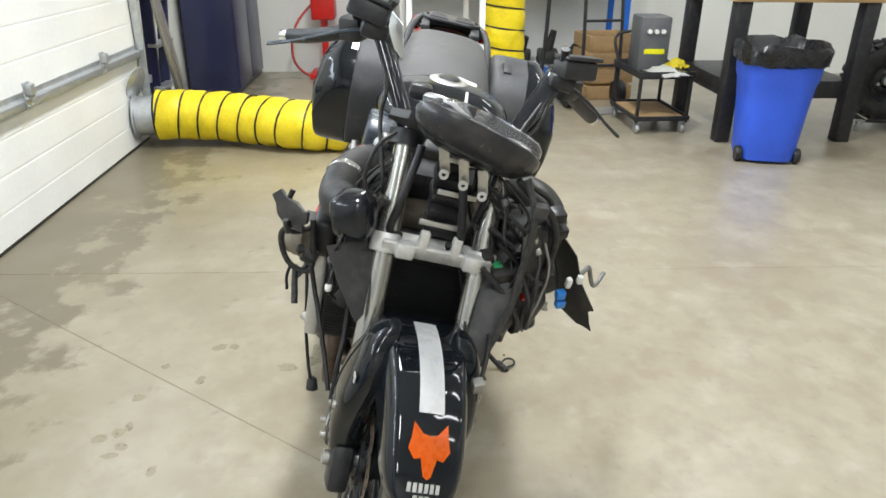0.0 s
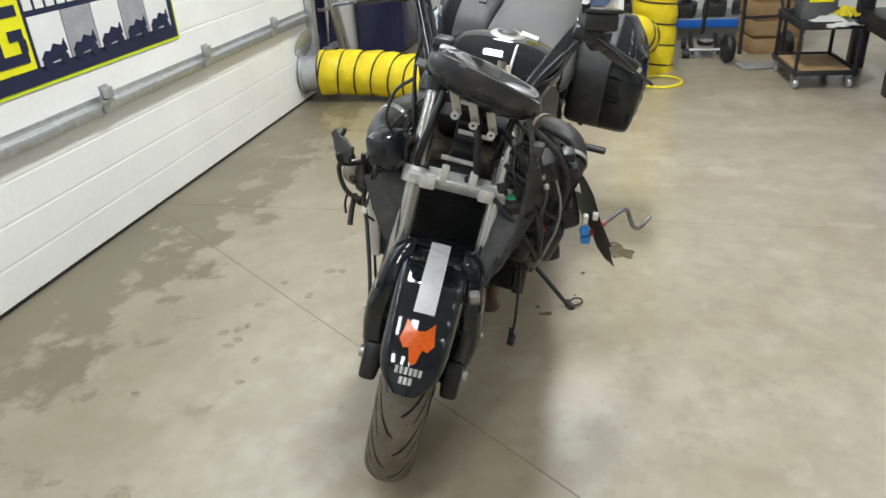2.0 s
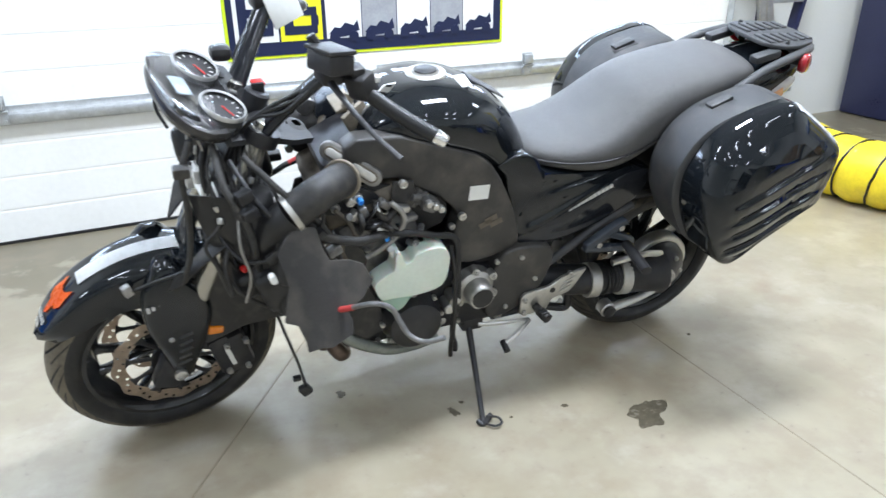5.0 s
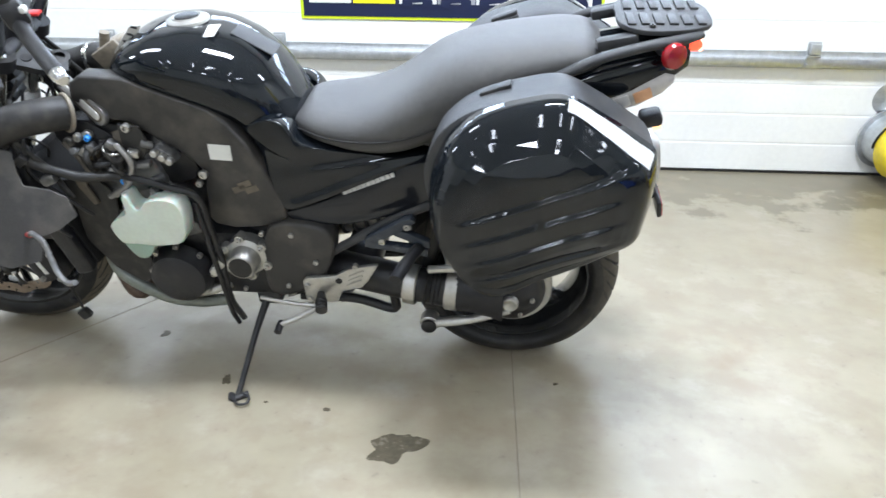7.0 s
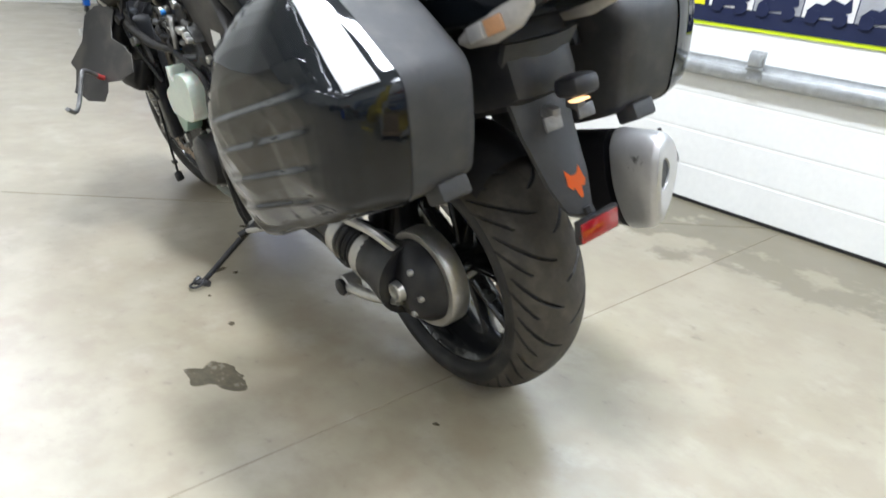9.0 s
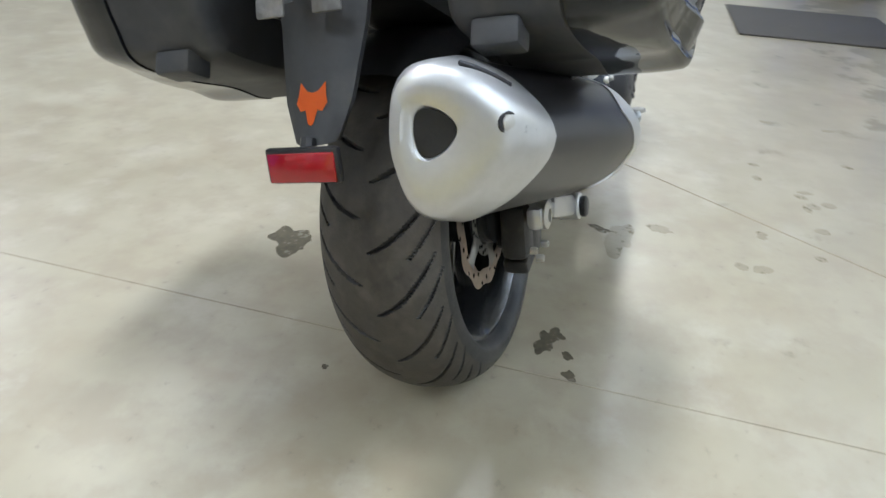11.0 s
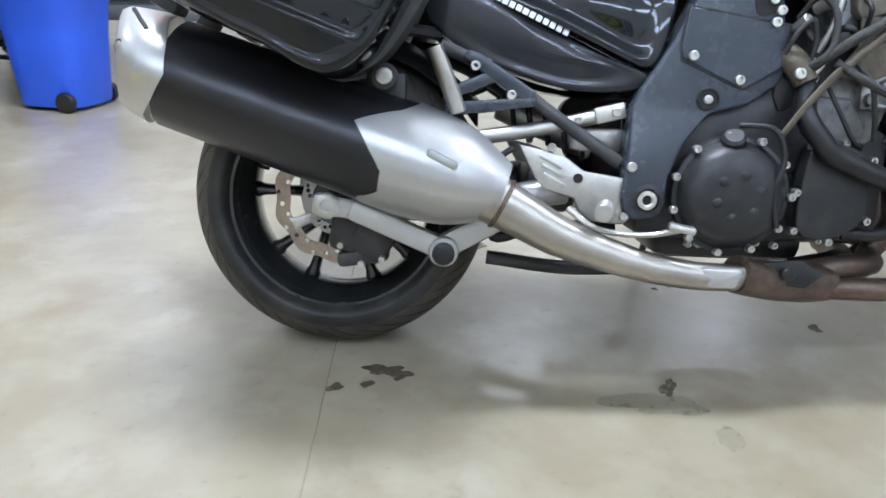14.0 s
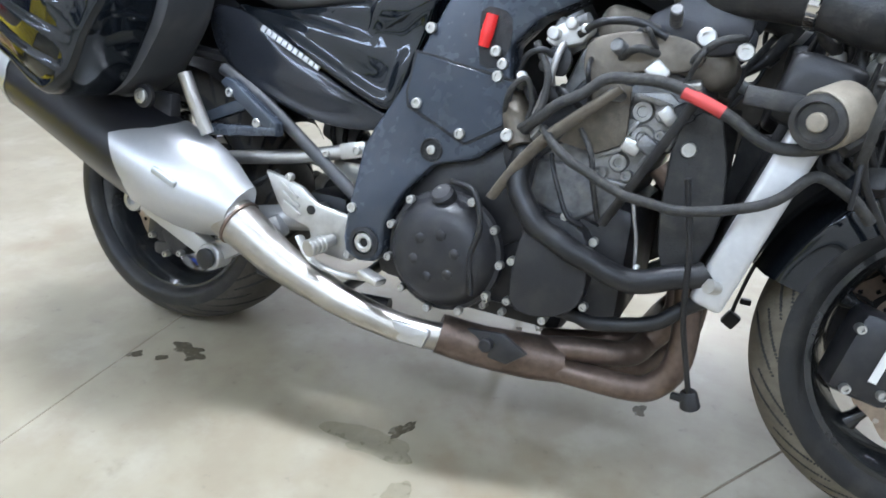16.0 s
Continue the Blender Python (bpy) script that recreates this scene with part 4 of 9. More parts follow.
copy_thing(dolly, pose(-3.35, 4.05, 0, 0, 0, 10))
copy_thing(knob, pose(-1.25, 4.85, 0, 0, 0, 6))
copy_thing(dolly, pose(-1.25, 4.85, 0, 0, 0, 6))
part("chassis", rbox(-0.2, 0.1, 0.30, 1.9, 0.5, 0.06, 0.01), M_BLACK, veh)
for sx in (-0.9, 0.7):
    part("jack_stand", join(rbox(sx, 0.1, 0.14, 0.05, 0.05, 0.28, 0.004), rbox(sx, 0.1, 0.012, 0.22, 0.22, 0.02, 0.004)), M_DUSTY, veh)

# a second tyre by the wall side of the hall
copy_thing(knob, pose(-3.2, 3.62, 0, 0, 0, 80))
copy_thing(dolly, pose(-3.2, 3.62, 0, 0, 0, 80))

# equipment legs far across the hall
lift = thing("lift_table", 1.0, 6.0, 0, 5, "grey steel lift table on casters", "lift table")
part("deck", rbox(0, 0, 0.62, 1.9, 0.7, 0.06, 0.006), M_GREYVEH, lift)
part("lower_frame", rbox(0, 0, 0.14, 1.7, 0.6, 0.06, 0.006), M_GREYVEH, lift)
for k in (-1, 1):
    part("scissor_arm", rbox(0, 0.2 * k, 0.38, 1.2, 0.03, 0.06, 0.004, (0, 22 * k, 0)), M_GREYVEH, lift)
for sx in (-1, 1):
    for sy in (-1, 1):
        caster(lift, 0.8 * sx, 0.28 * sy, 0.05, M_GALV)

# stains: an oil patch, drips behind and beside the machine
def puddle(name, x, y, rx, ry, seed, label, material=M_OIL, rot=0.0, jag=0.45, z=0.0008):
    pts = []
    for a in np.linspace(0, 2 * math.pi, 60, endpoint=False):
        q = Vector((math.cos(a) * 1.3 + seed, math.sin(a) * 1.3, seed * 0.7))
        k = 1 + jag * noise.noise(q) + 0.28 * jag * noise.noise(q * 2.7)
        px, py = rx * k * math.cos(a), ry * k * math.sin(a)
        pts.append((x + px * math.cos(rot) - py * math.sin(rot), y + px * math.sin(rot) + py * math.cos(rot)))
    bm = bmesh.new()
    rim = [bm.verts.new((u, v, 0.0004)) for u, v in pts]
    top = [bm.verts.new((x + (u - x) * 0.93, y + (v - y) * 0.93, z)) for u, v in pts]
    for k in range(len(pts)):
        q = (k + 1) % len(pts)
        bm.faces.new((rim[k], rim[q], top[q], top[k]))
    bm.faces.new(top)
    return tagged(part(name, bm, material, None, label, 0), category="stain")


puddle("oil_stain", -0.455, 0.558, 0.056, 0.045, 2.3, "dark jagged oil stain on the concrete", rot=0.5, jag=0.75)
for k, (dx, dy, r, e) in enumerate(((-0.645, -0.125, 0.036, 0.55), (-0.611, -0.145, 0.022, 0.7), (-0.677, -0.175, 0.014, 0.6), (-0.735, -0.188, 0.017, 0.7),
                                   (-0.088, -0.178, 0.036, 0.35), (0.333, 0.073, 0.02, 0.6), (0.06, 0.30, 0.024, 0.5), (0.02, 0.27, 0.012, 0.6), (-0.874, 0.262, 0.007, 0.8), (-0.25, 0.42, 0.011, 0.7), (-0.08, 0.40, 0.006, 0.8))):
    puddle("oil_drip", dx, dy, r, r * e, 3.1 + 1.7 * k, "small dark oil drip on the concrete", rot=0.3 * k, jag=0.6)
puddle("drip_mark", -0.13, -0.235, 0.085, 0.035, 7.7, "faded brown drip mark on the concrete", M_DAMP, jag=0.6)
puddle("drip_mark", -0.03, -0.33, 0.02, 0.035, 9.1, "faded brown drip mark on the concrete", M_DAMP, jag=0.6)
random.seed(12)
for k in range(16):
    puddle("drip_mark", random.uniform(-0.2, 1.2), random.uniform(-0.95, -0.45), random.uniform(0.014, 0.026), random.uniform(0.012, 0.02), 20 + k, "dark damp spot on the concrete", M_DAMP, rot=random.uniform(0, 3), jag=0.25)
# ---- the motorcycle: x ahead from the rear axle, y to its own left, z up; it leans on its side stand ----
mc = new("motorcycle")
mc.matrix_world = pose(-0.745, 0.026, 0, 0, 0, -3) @ pose(0, 0, 0, -12)
tagged(mc, "black sport-touring motorcycle stripped of its front fairing, on its side stand", "motorcycle")

CASTER, STEER = radians(24.5), radians(9.2)
axis = Vector((-math.sin(CASTER), 0, math.cos(CASTER)))
pivot = Vector((1.315, 0.0, 0.73))
FRONT = Matrix.Translation(pivot + Vector((0, 0.02, 0))) @ Matrix.Rotation(STEER, 4, axis) @ Matrix.Translation(-pivot)


def bikepart(name, bm, material, label="", parent=None, smooth=40, front=False):
    return part(name, bm, material, parent or mc, label, smooth, FRONT if front else None)


def both(name, make, material, label="", front=False, smooth=40):
    """The same part on the left and, mirrored, on the right."""
    a = bikepart(name, make(), material, label, smooth=smooth, front=front)
    b = bikepart(name, mirror(make()), material, label, smooth=smooth, front=front)
    return a, b


# -- wheels --
def tyre_mesh(c, R, width, rim, crown, turns, slant):
    """A road tyre with its grooves cut in."""
    nu, nv = 900, 100
    rc = R - crown
    bm = bmesh.new()
    rows, groove = [], []
    period = 2 * math.pi / turns
    for i in range(nu):
        th = 2 * math.pi * i / nu
        row, cut = [], []
        for j in range(nv + 1):
            s = 2 * j / nv - 1
            a = s * radians(118)
            if abs(a) <= math.pi / 2:
                y, r = width / 2 * math.sin(a), rc + crown * math.cos(a)
            else:
                t = (abs(a) - math.pi / 2) / radians(28)
                y, r = math.copysign(width / 2 * (1 - 0.22 * t * t), s), rc - (rc - rim) * t
            smooth_r = r
            u = abs(a) / radians(72)
            if 0.05 < u < 1.05:
                for lane, (lo, hi, w0) in enumerate(((0.05, 0.92, 0.0037), (0.50, 1.05, 0.0032))):
                    if lo < u < hi:
                        off = (0.5 if s > 0 else 0.0) + 0.5 * lane
                        q = (th / period - off - slant * u ** 1.6) % 1.0
                        d = min(q, 1 - q) * period * R
                        w = w0 * min(1, 4 * (u - lo), 4 * (hi - u)) ** 0.5
                        if d < w:
                            r -= 0.006 * min(1, 2.2 * (1 - d / w))
            cut.append(r - smooth_r)
            row.append(bm.verts.new((c[0] + r * math.sin(th), c[1] + y, c[2] + r * math.cos(th))))
        rows.append(row)
        groove.append(cut)
    for i in range(nu):
        a, b = rows[i], rows[(i + 1) % nu]
        for j in range(nv):
            f = bm.faces.new((a[j], a[j + 1], b[j + 1], b[j]))
            # dust lies on the tread blocks, not in the grooves nor on the sidewalls
            deep = min(groove[i][j], groove[i][j + 1], groove[(i + 1) % nu][j], groove[(i + 1) % nu][j + 1])
            f.material_index = 1 if abs(2 * (j + 0.5) / nv - 1) * 118 < 74 and deep > -0.002 else 0
    return bm


def rim_mesh(c, rim, w):
    h = w / 2
    prof = [(rim + 0.008, -h), (rim + 0.010, -h + 0.006), (rim - 0.002, -h + 0.014), (rim - 0.016, -h + 0.03), (rim - 0.024, 0), (rim - 0.016, h - 0.03), (rim - 0.002, h - 0.014),
            (rim + 0.010, h - 0.006), (rim + 0.008, h), (rim - 0.004, h), (rim - 0.014, h - 0.012), (rim - 0.028, h - 0.034), (rim - 0.036, 0), (rim - 0.028, -h + 0.034), (rim - 0.014, -h + 0.012), (rim - 0.004, -h), (rim + 0.008, -h)]
    return lathe(prof, c, (0, 1, 0), 72)


def spoke_mesh(c, r0, r1, a, tw, w0, w1, th):
    rings = []
    for k in range(7):
        t = k / 6
        r = r0 + (r1 - r0) * t
        an = a + tw * math.sin(t * 1.4)
        w = w0 + (w1 - w0) * t + 0.012 * max(0, t - 0.8) * 5
        d, e = Vector((math.sin(an), 0, math.cos(an))), Vector((math.cos(an), 0, -math.sin(an)))
        o = Vector(c) + r * d
        hh = th * (1 - 0.35 * t)
        rings.append([o + w * math.cos(q) * e + Vector((0, hh * math.sin(q), 0)) for q in np.linspace(0, 2 * math.pi, 10, endpoint=False)])
    return loft(rings)


def disc_mesh(c, r_in, r_out, th, waves, holes, amp=0.004):
    """A scalloped brake disc with drilled holes."""
    nu, nv = 330, 14
    bm = bmesh.new()
    rows = []
    for i in range(nu):
        a = 2 * math.pi * i / nu
        ro = r_out + amp * math.cos(waves * a)
        ri = r_in + amp * 0.6 * math.cos(waves * a)
        rows.append([(a, ri + (ro - ri) * j / nv) for j in range(nv + 1)])
    grid = [[bm.verts.new((c[0] + r * math.sin(a), c[1], c[2] + r * math.cos(a))) for a, r in row] for row in rows]
    spots = []
    for k in range(holes):
        a = 2 * math.pi * k / holes
        spots.append((a, r_in + (r_out - r_in) * (0.26, 0.52, 0.76)[k % 3]))
    for i in range(nu):
        i2 = (i + 1) % nu
        for j in range(nv):
            am, rm = 2 * math.pi * (i + 0.5) / nu, (rows[i][j][1] + rows[i][j + 1][1]) / 2
            if any(((((am - a + math.pi) % (2 * math.pi)) - math.pi) * rm) ** 2 + (rm - r) ** 2 < 0.0042 ** 2 for a, r in spots):
                continue
            bm.faces.new((grid[i][j], grid[i][j + 1], grid[i2][j + 1], grid[i2][j]))
    bmesh.ops.solidify(bm, geom=bm.faces[:], thickness=th)
    return bm


RC, FC = (0.0, -0.008, 0.300), (1.528, 0.0, 0.297)
rw = bikepart("rear_wheel", rim_mesh(RC, 0.214, 0.165), M_RIM, "black cast rear wheel")
part("tyre", tyre_mesh(RC, 0.303, 0.208, 0.215, 0.068, 19, 1.15), M_TYRE, rw, "worn road tyre with curved grooves").data.materials.append(M_TREADREAR)
part("hub", lathe([(0, -0.10), (0.045, -0.10), (0.05, -0.06), (0.042, 0), (0.06, 0.06), (0.06, 0.09), (0, 0.09)], RC, (0, 1, 0), 28), M_RIM, rw)
for k in range(10):
    part("spoke", spoke_mesh(RC, 0.04, 0.19, 2 * math.pi * (k // 2) / 5 + (0.16 if k % 2 else -0.16), 0.10 if k % 2 else -0.10, 0.013, 0.010, 0.026), M_RIM, rw)
part("valve_stem", cyl((-0.185, -0.01, 0.36), (-0.155, -0.02, 0.355), 0.004, n=8), M_RUBBER, rw)
rd = part("brake_disc", disc_mesh((0, -0.085, 0.302), 0.096, 0.126, 0.005, 10, 30), M_DISC, rw, "scalloped drilled brake disc")
for k in range(5):
    part("carrier_arm", spoke_mesh((0, -0.083, 0.302), 0.045, 0.104, 2 * math.pi * k / 5 + 0.3, 0.1, 0.013, 0.010, 0.005), M_ALU, rd)
part("sensor_ring", disc_mesh((0, -0.0895, 0.302), 0.050, 0.070, 0.003, 1, 39, 0.0), M_ALU, rd, "silver slotted sensor ring")
part("carrier_hub", lathe([(0.03, -0.006), (0.05, -0.006), (0.05, 0.006), (0.03, 0.006)], (0, -0.083, 0.302), (0, 1, 0), 30), M_BLACK, rd)

fw = bikepart("front_wheel", rim_mesh(FC, 0.214, 0.10), M_RIM, "black cast front wheel", front=True)
part("tyre", tyre_mesh(FC, 0.297, 0.118, 0.215, 0.052, 17, -1.2), M_TYRE, fw, "worn road tyre with curved grooves", m=FRONT).data.materials.append(M_TREAD)
part("hub", lathe([(0, -0.08), (0.03, -0.08), (0.04, -0.05), (0.03, 0), (0.04, 0.05), (0.03, 0.08), (0, 0.08)], FC, (0, 1, 0), 24), M_RIM, fw, m=FRONT)
for k in range(10):
    part("spoke", spoke_mesh(FC, 0.03, 0.19, 2 * math.pi * (k // 2) / 5 + 0.3 + (0.14 if k % 2 else -0.14), 0.09 if k % 2 else -0.09, 0.011, 0.009, 0.022), M_RIM, fw, m=FRONT)
for s in (-1, 1):
    part("brake_disc", disc_mesh((FC[0], 0.066 * s, FC[2]), 0.118, 0.154, 0.005, 12, 42), M_DISC, fw, "scalloped drilled brake disc", m=FRONT)
    for k in range(10):
        part("carrier_arm", spoke_mesh((FC[0], 0.066 * s, FC[2]), 0.05, 0.122, 2 * math.pi * k / 10, 0.08, 0.007, 0.006, 0.004), M_BLACK, fw, m=FRONT)
    part("carrier_hub", lathe([(0.04, -0.004), (0.06, -0.004), (0.06, 0.004), (0.04, 0.004)], (FC[0], 0.066 * s, FC[2]), (0, 1, 0), 30), M_BLACK, fw, m=FRONT)
    fa = bikepart("axle_nut", lathe([(0, 0), (0.016, 0), (0.016, 0.012), (0.011, 0.014), (0.011, 0.008), (0, 0.008)], (FC[0], 0.128 * s, FC[2]), (0, s, 0), 16), M_ALU, front=True)

# -- fork --
FB, FT = Vector((1.548, 0.105, 0.285)), Vector((1.262, 0.105, 0.955))
fdir = (FT - FB).normalized()
for s in (-1, 1):
    b0, t0 = Vector((FB.x, FB.y * s, FB.z)), Vector((FT.x, FT.y * s, FT.z))
    leg = bikepart("fork_leg", join(cyl(b0.lerp(t0, 0.28), t0, 0.025, n=24, bev=0.003), lathe([(0, 0), (0.02, 0), (0.02, 0.014), (0.012, 0.018), (0, 0.018)], t0, fdir, 12)), mat("fork_tube_anodised", (0.40, 0.39, 0.36), 0.24, 0.9, vary=0.04, rvary=0.04) if s < 0 else bpy.data.materials["fork_tube_anodised"], "silver upside-down fork leg", front=True)
    part("stanchion", cyl(b0.lerp(t0, 0.05), b0.lerp(t0, 0.30), 0.021, n=20), M_BLACK, leg, m=FRONT)
    part("axle_clamp", join(rbox(b0.x, b0.y, b0.z + 0.012, 0.07, 0.045, 0.10, 0.012, (0, -24, 0)), rbox(b0.x - 0.045, b0.y, b0.z + 0.07, 0.05, 0.035, 0.12, 0.01, (0, -24, 0))), M_BLACK, leg, m=FRONT)
    cal = bikepart("brake_caliper", join(rbox(FC[0] - 0.150, 0.085 * s, FC[2] + 0.005, 0.075, 0.085, 0.135, 0.018, (0, 14, 0)), rbox(FC[0] - 0.120, 0.108 * s, FC[2] + 0.005, 0.055, 0.038, 0.145, 0.012, (0, 14, 0)), rbox(FC[0] - 0.085, 0.10 * s, FC[2] + 0.055, 0.07, 0.03, 0.04, 0.010, (0, -30, 0))), M_BLACK, "black radial brake caliper", front=True)
    for k in range(4):
        part("bolt", bolt((FC[0] - 0.175 + 0.017 * (k % 2) * 3, 0.127 * s, FC[2] - 0.045 + 0.095 * (k // 2)), (0, s, 0), 0.008, 0.012), M_ALU, cal, m=FRONT)
    part("lettering_bar", rbox(FC[0] - 0.132, 0.1282 * s, FC[2] + 0.005, 0.012, 0.002, 0.070, 0, (0, 14, 0)), M_LABEL, cal, "white maker's mark", 0, FRONT)
low = Vector((1.358, 0, 0.735))
bikepart("lower_fork_clamp", join(rbox(low.x - 0.010, 0, low.z, 0.045, 0.17, 0.034, 0.010, (0, 24, 0)),
         lathe([(0.022, -0.020), (0.031, -0.020), (0.033, -0.016), (0.033, 0.016), (0.031, 0.020), (0.022, 0.020)], low + Vector((0.0, 0.106, 0)), fdir, 24),
         lathe([(0.022, -0.020), (0.031, -0.020), (0.033, -0.016), (0.033, 0.016), (0.031, 0.020), (0.022, 0.020)], low + Vector((0.0, -0.106, 0)), fdir, 24),
         rbox(low.x + 0.030, 0, low.z + 0.006, 0.012, 0.235, 0.034, 0.004, (0, 20, 0)), rbox(low.x + 0.04, 0.075, low.z + 0.01, 0.03, 0.04, 0.035, 0.006), rbox(low.x + 0.04, -0.07, low.z + 0.01, 0.03, 0.04, 0.035, 0.006),
         rbox(low.x + 0.03, 0.035, low.z + 0.03, 0.02, 0.02, 0.05, 0.004), rbox(low.x + 0.03, -0.035, low.z + 0.03, 0.02, 0.02, 0.05, 0.004)), M_CAST, "cast aluminium lower fork clamp", front=True)
bikepart("upper_fork_clamp", join(rbox(1.27, 0, 0.935, 0.07, 0.20, 0.028, 0.01, (0, 24, 0)), lathe([(0, -0.016), (0.04, -0.016), (0.04, 0.016), (0, 0.016)], (1.265, 0.105, 0.935), fdir, 24), lathe([(0, -0.016), (0.04, -0.016), (0.04, 0.016), (0, 0.016)], (1.265, -0.105, 0.935), fdir, 24), cyl((1.25, 0, 0.93), (1.235, 0, 0.965), 0.022)), M_BLACK, "black upper fork clamp", front=True)
for k in range(5):
    bikepart("headset_ring", rbox(1.335 - 0.012 * k, 0.0, 0.79 + 0.032 * k, 0.055, 0.072 - 0.004 * (k % 2), 0.026, 0.006, (0, 22, 0)), M_BLACK, "ribbed black headset ring", front=True)
for k in (0, 2, 4):
    bikepart("stay_bracket", rbox(1.372 - 0.012 * k, -0.01 + 0.012 * (k % 3), 0.803 + 0.032 * k, 0.006, 0.085, 0.012, 0.002), M_ALU, "bare aluminium bracket", front=True)
for k in range(3):
    bikepart("fairing_tab", join(rbox(1.408 - 0.012 * k, 0.002 + 0.043 * k, 0.952 - 0.018 * k, 0.004, 0.020, 0.058, 0.001, (14, 14, 0)), lathe([(0.004, 0), (0.010, 0), (0.010, 0.004), (0.004, 0.004)], (1.414 - 0.012 * k, 0.006 + 0.043 * k, 0.926 - 0.018 * k), (1, 0, 0.2), 14)), M_ALU, "bent bare aluminium fairing tab")

# -- front mudguard --
def fender_mesh():
    rings = []
    for k in range(56):
        a = radians(27 + (163 - 27) * k / 55)
        t = k / 55
        w = float(np.interp(t, [0, 0.018, 0.045, 0.1, 0.3, 0.42, 0.55, 0.65, 0.85, 1.0], [0.026, 0.048, 0.062, 0.073, 0.081, 0.088, 0.096, 0.100, 0.098, 0.085]))
        drop = (0.052 + 0.050 * math.sin(math.pi * min(1, t * 1.1)) ** 2) * (0.45 + 0.55 * min(1, t / 0.12))
        row = []
        for j in range(33):
            s = j / 16 - 1
            r = 0.327 - 0.010 * abs(s) ** 2.2 - (drop * max(0, abs(s) - 0.62) / 0.38)
            y = w * math.copysign(min(1.0, abs(s) / 0.72) ** 0.95, s)
            if abs(s) < 0.12:
                r += 0.003
            row.append(Vector((FC[0] + r * math.cos(a), y, FC[2] + r * math.sin(a))))
        rings.append(row)
    bm = loft(rings, cap=False, closed=False)
    inner = [v for v in bm.verts if not v.is_boundary]
    for _ in range(5):
        bmesh.ops.smooth_vert(bm, verts=inner, factor=0.5, use_axis_x=True, use_axis_y=True, use_axis_z=True)
    bmesh.ops.recalc_face_normals(bm, faces=bm.faces)
    bmesh.ops.solidify(bm, geom=bm.faces[:], thickness=0.003)
    return bm


fender = bikepart("front_mudguard", fender_mesh(), M_GLOSS, "gloss black front mudguard with white tape and an orange emblem", front=True)


def on_fender(deg, y, h=0.0042):
    a = radians(deg)
    r = 0.327 - 0.010 * (abs(y) / 0.075) ** 2 + h
    return Vector((FC[0] + r * math.cos(a), y, FC[2] + r * math.sin(a)))


def fender_patch(u0, u1, y0, y1, nu=14, nv=5):
    bm = loft([[on_fender(u0 + (u1 - u0) * i / nu, y0 + (y1 - y0) * j / nv) for j in range(nv + 1)] for i in range(nu + 1)], cap=False, closed=False)
    bmesh.ops.solidify(bm, geom=bm.faces[:], thickness=0.0008)
    return bm


part("white_tape", fender_patch(58.5, 101, -0.024, 0.023), M_REFL, fender, "strip of white reflective tape", m=FRONT)


def emblem(place, size):
    """A two-pointed orange shield, kept plain."""
    half = [(0.0, 0.30), (0.18, 0.34), (0.42, 0.62), (0.46, 0.24), (0.52, -0.02), (0.36, -0.26), (0.20, -0.22), (0.10, -0.62), (0.0, -0.70)]
    pts = half + [(-u, v) for u, v in half[::-1][1:-1]]
    bm = bmesh.new()
    vs = [bm.verts.new(place(u * size, v * size)) for u, v in pts]
    mid = [bm.verts.new(place(u * size * 0.4, v * size * 0.5)) for u, v in pts]
    c = bm.verts.new(place(0, 0))
    for k in range(len(vs)):
        q = (k + 1) % len(vs)
        bm.faces.new((vs[k], vs[q], mid[q], mid[k]))
        bm.faces.new((mid[k], mid[q], c))
    bmesh.ops.solidify(bm, geom=bm.faces[:], thickness=0.0008)
    return bm


part("orange_emblem", emblem(lambda u, v: on_fender(47.6 + v / 0.33 * 57.3, u), 0.074), M_ORANGE, fender, "plain orange emblem sticker", m=FRONT)
for row, (deg, n, y0) in enumerate(((34.9, 6, -0.032), (31.3, 3, -0.019))):
    for k in range(n):  # white maker's lettering as plain bars
        part("lettering_bar", fender_patch(deg, deg + 2.7, y0 + 0.0102 * k, y0 + 0.0102 * k + 0.0072, 2, 2), M_LABEL, fender, "white lettering bar", m=FRONT)
CHEEK = [(0.248, 1.492, 1.540, 0.082, 0.103), (0.262, 1.487, 1.545, 0.077, 0.112), (0.30, 1.484, 1.548, 0.074, 0.128), (0.34, 1.470, 1.553, 0.074, 0.139), (0.40, 1.446, 1.566, 0.073, 0.147),
         (0.46, 1.426, 1.583, 0.068, 0.146), (0.50, 1.422, 1.585, 0.062, 0.140), (0.535, 1.428, 1.583, 0.058, 0.133), (0.57, 1.457, 1.574, 0.056, 0.125), (0.595, 1.466, 1.562, 0.055, 0.117),
         (0.612, 1.477, 1.550, 0.055, 0.108), (0.628, 1.487, 1.541, 0.056, 0.096), (0.640, 1.496, 1.530, 0.058, 0.080)]


def cheek_out(z):
    return float(np.interp(z, [c[0] for c in CHEEK], [c[4] for c in CHEEK]))


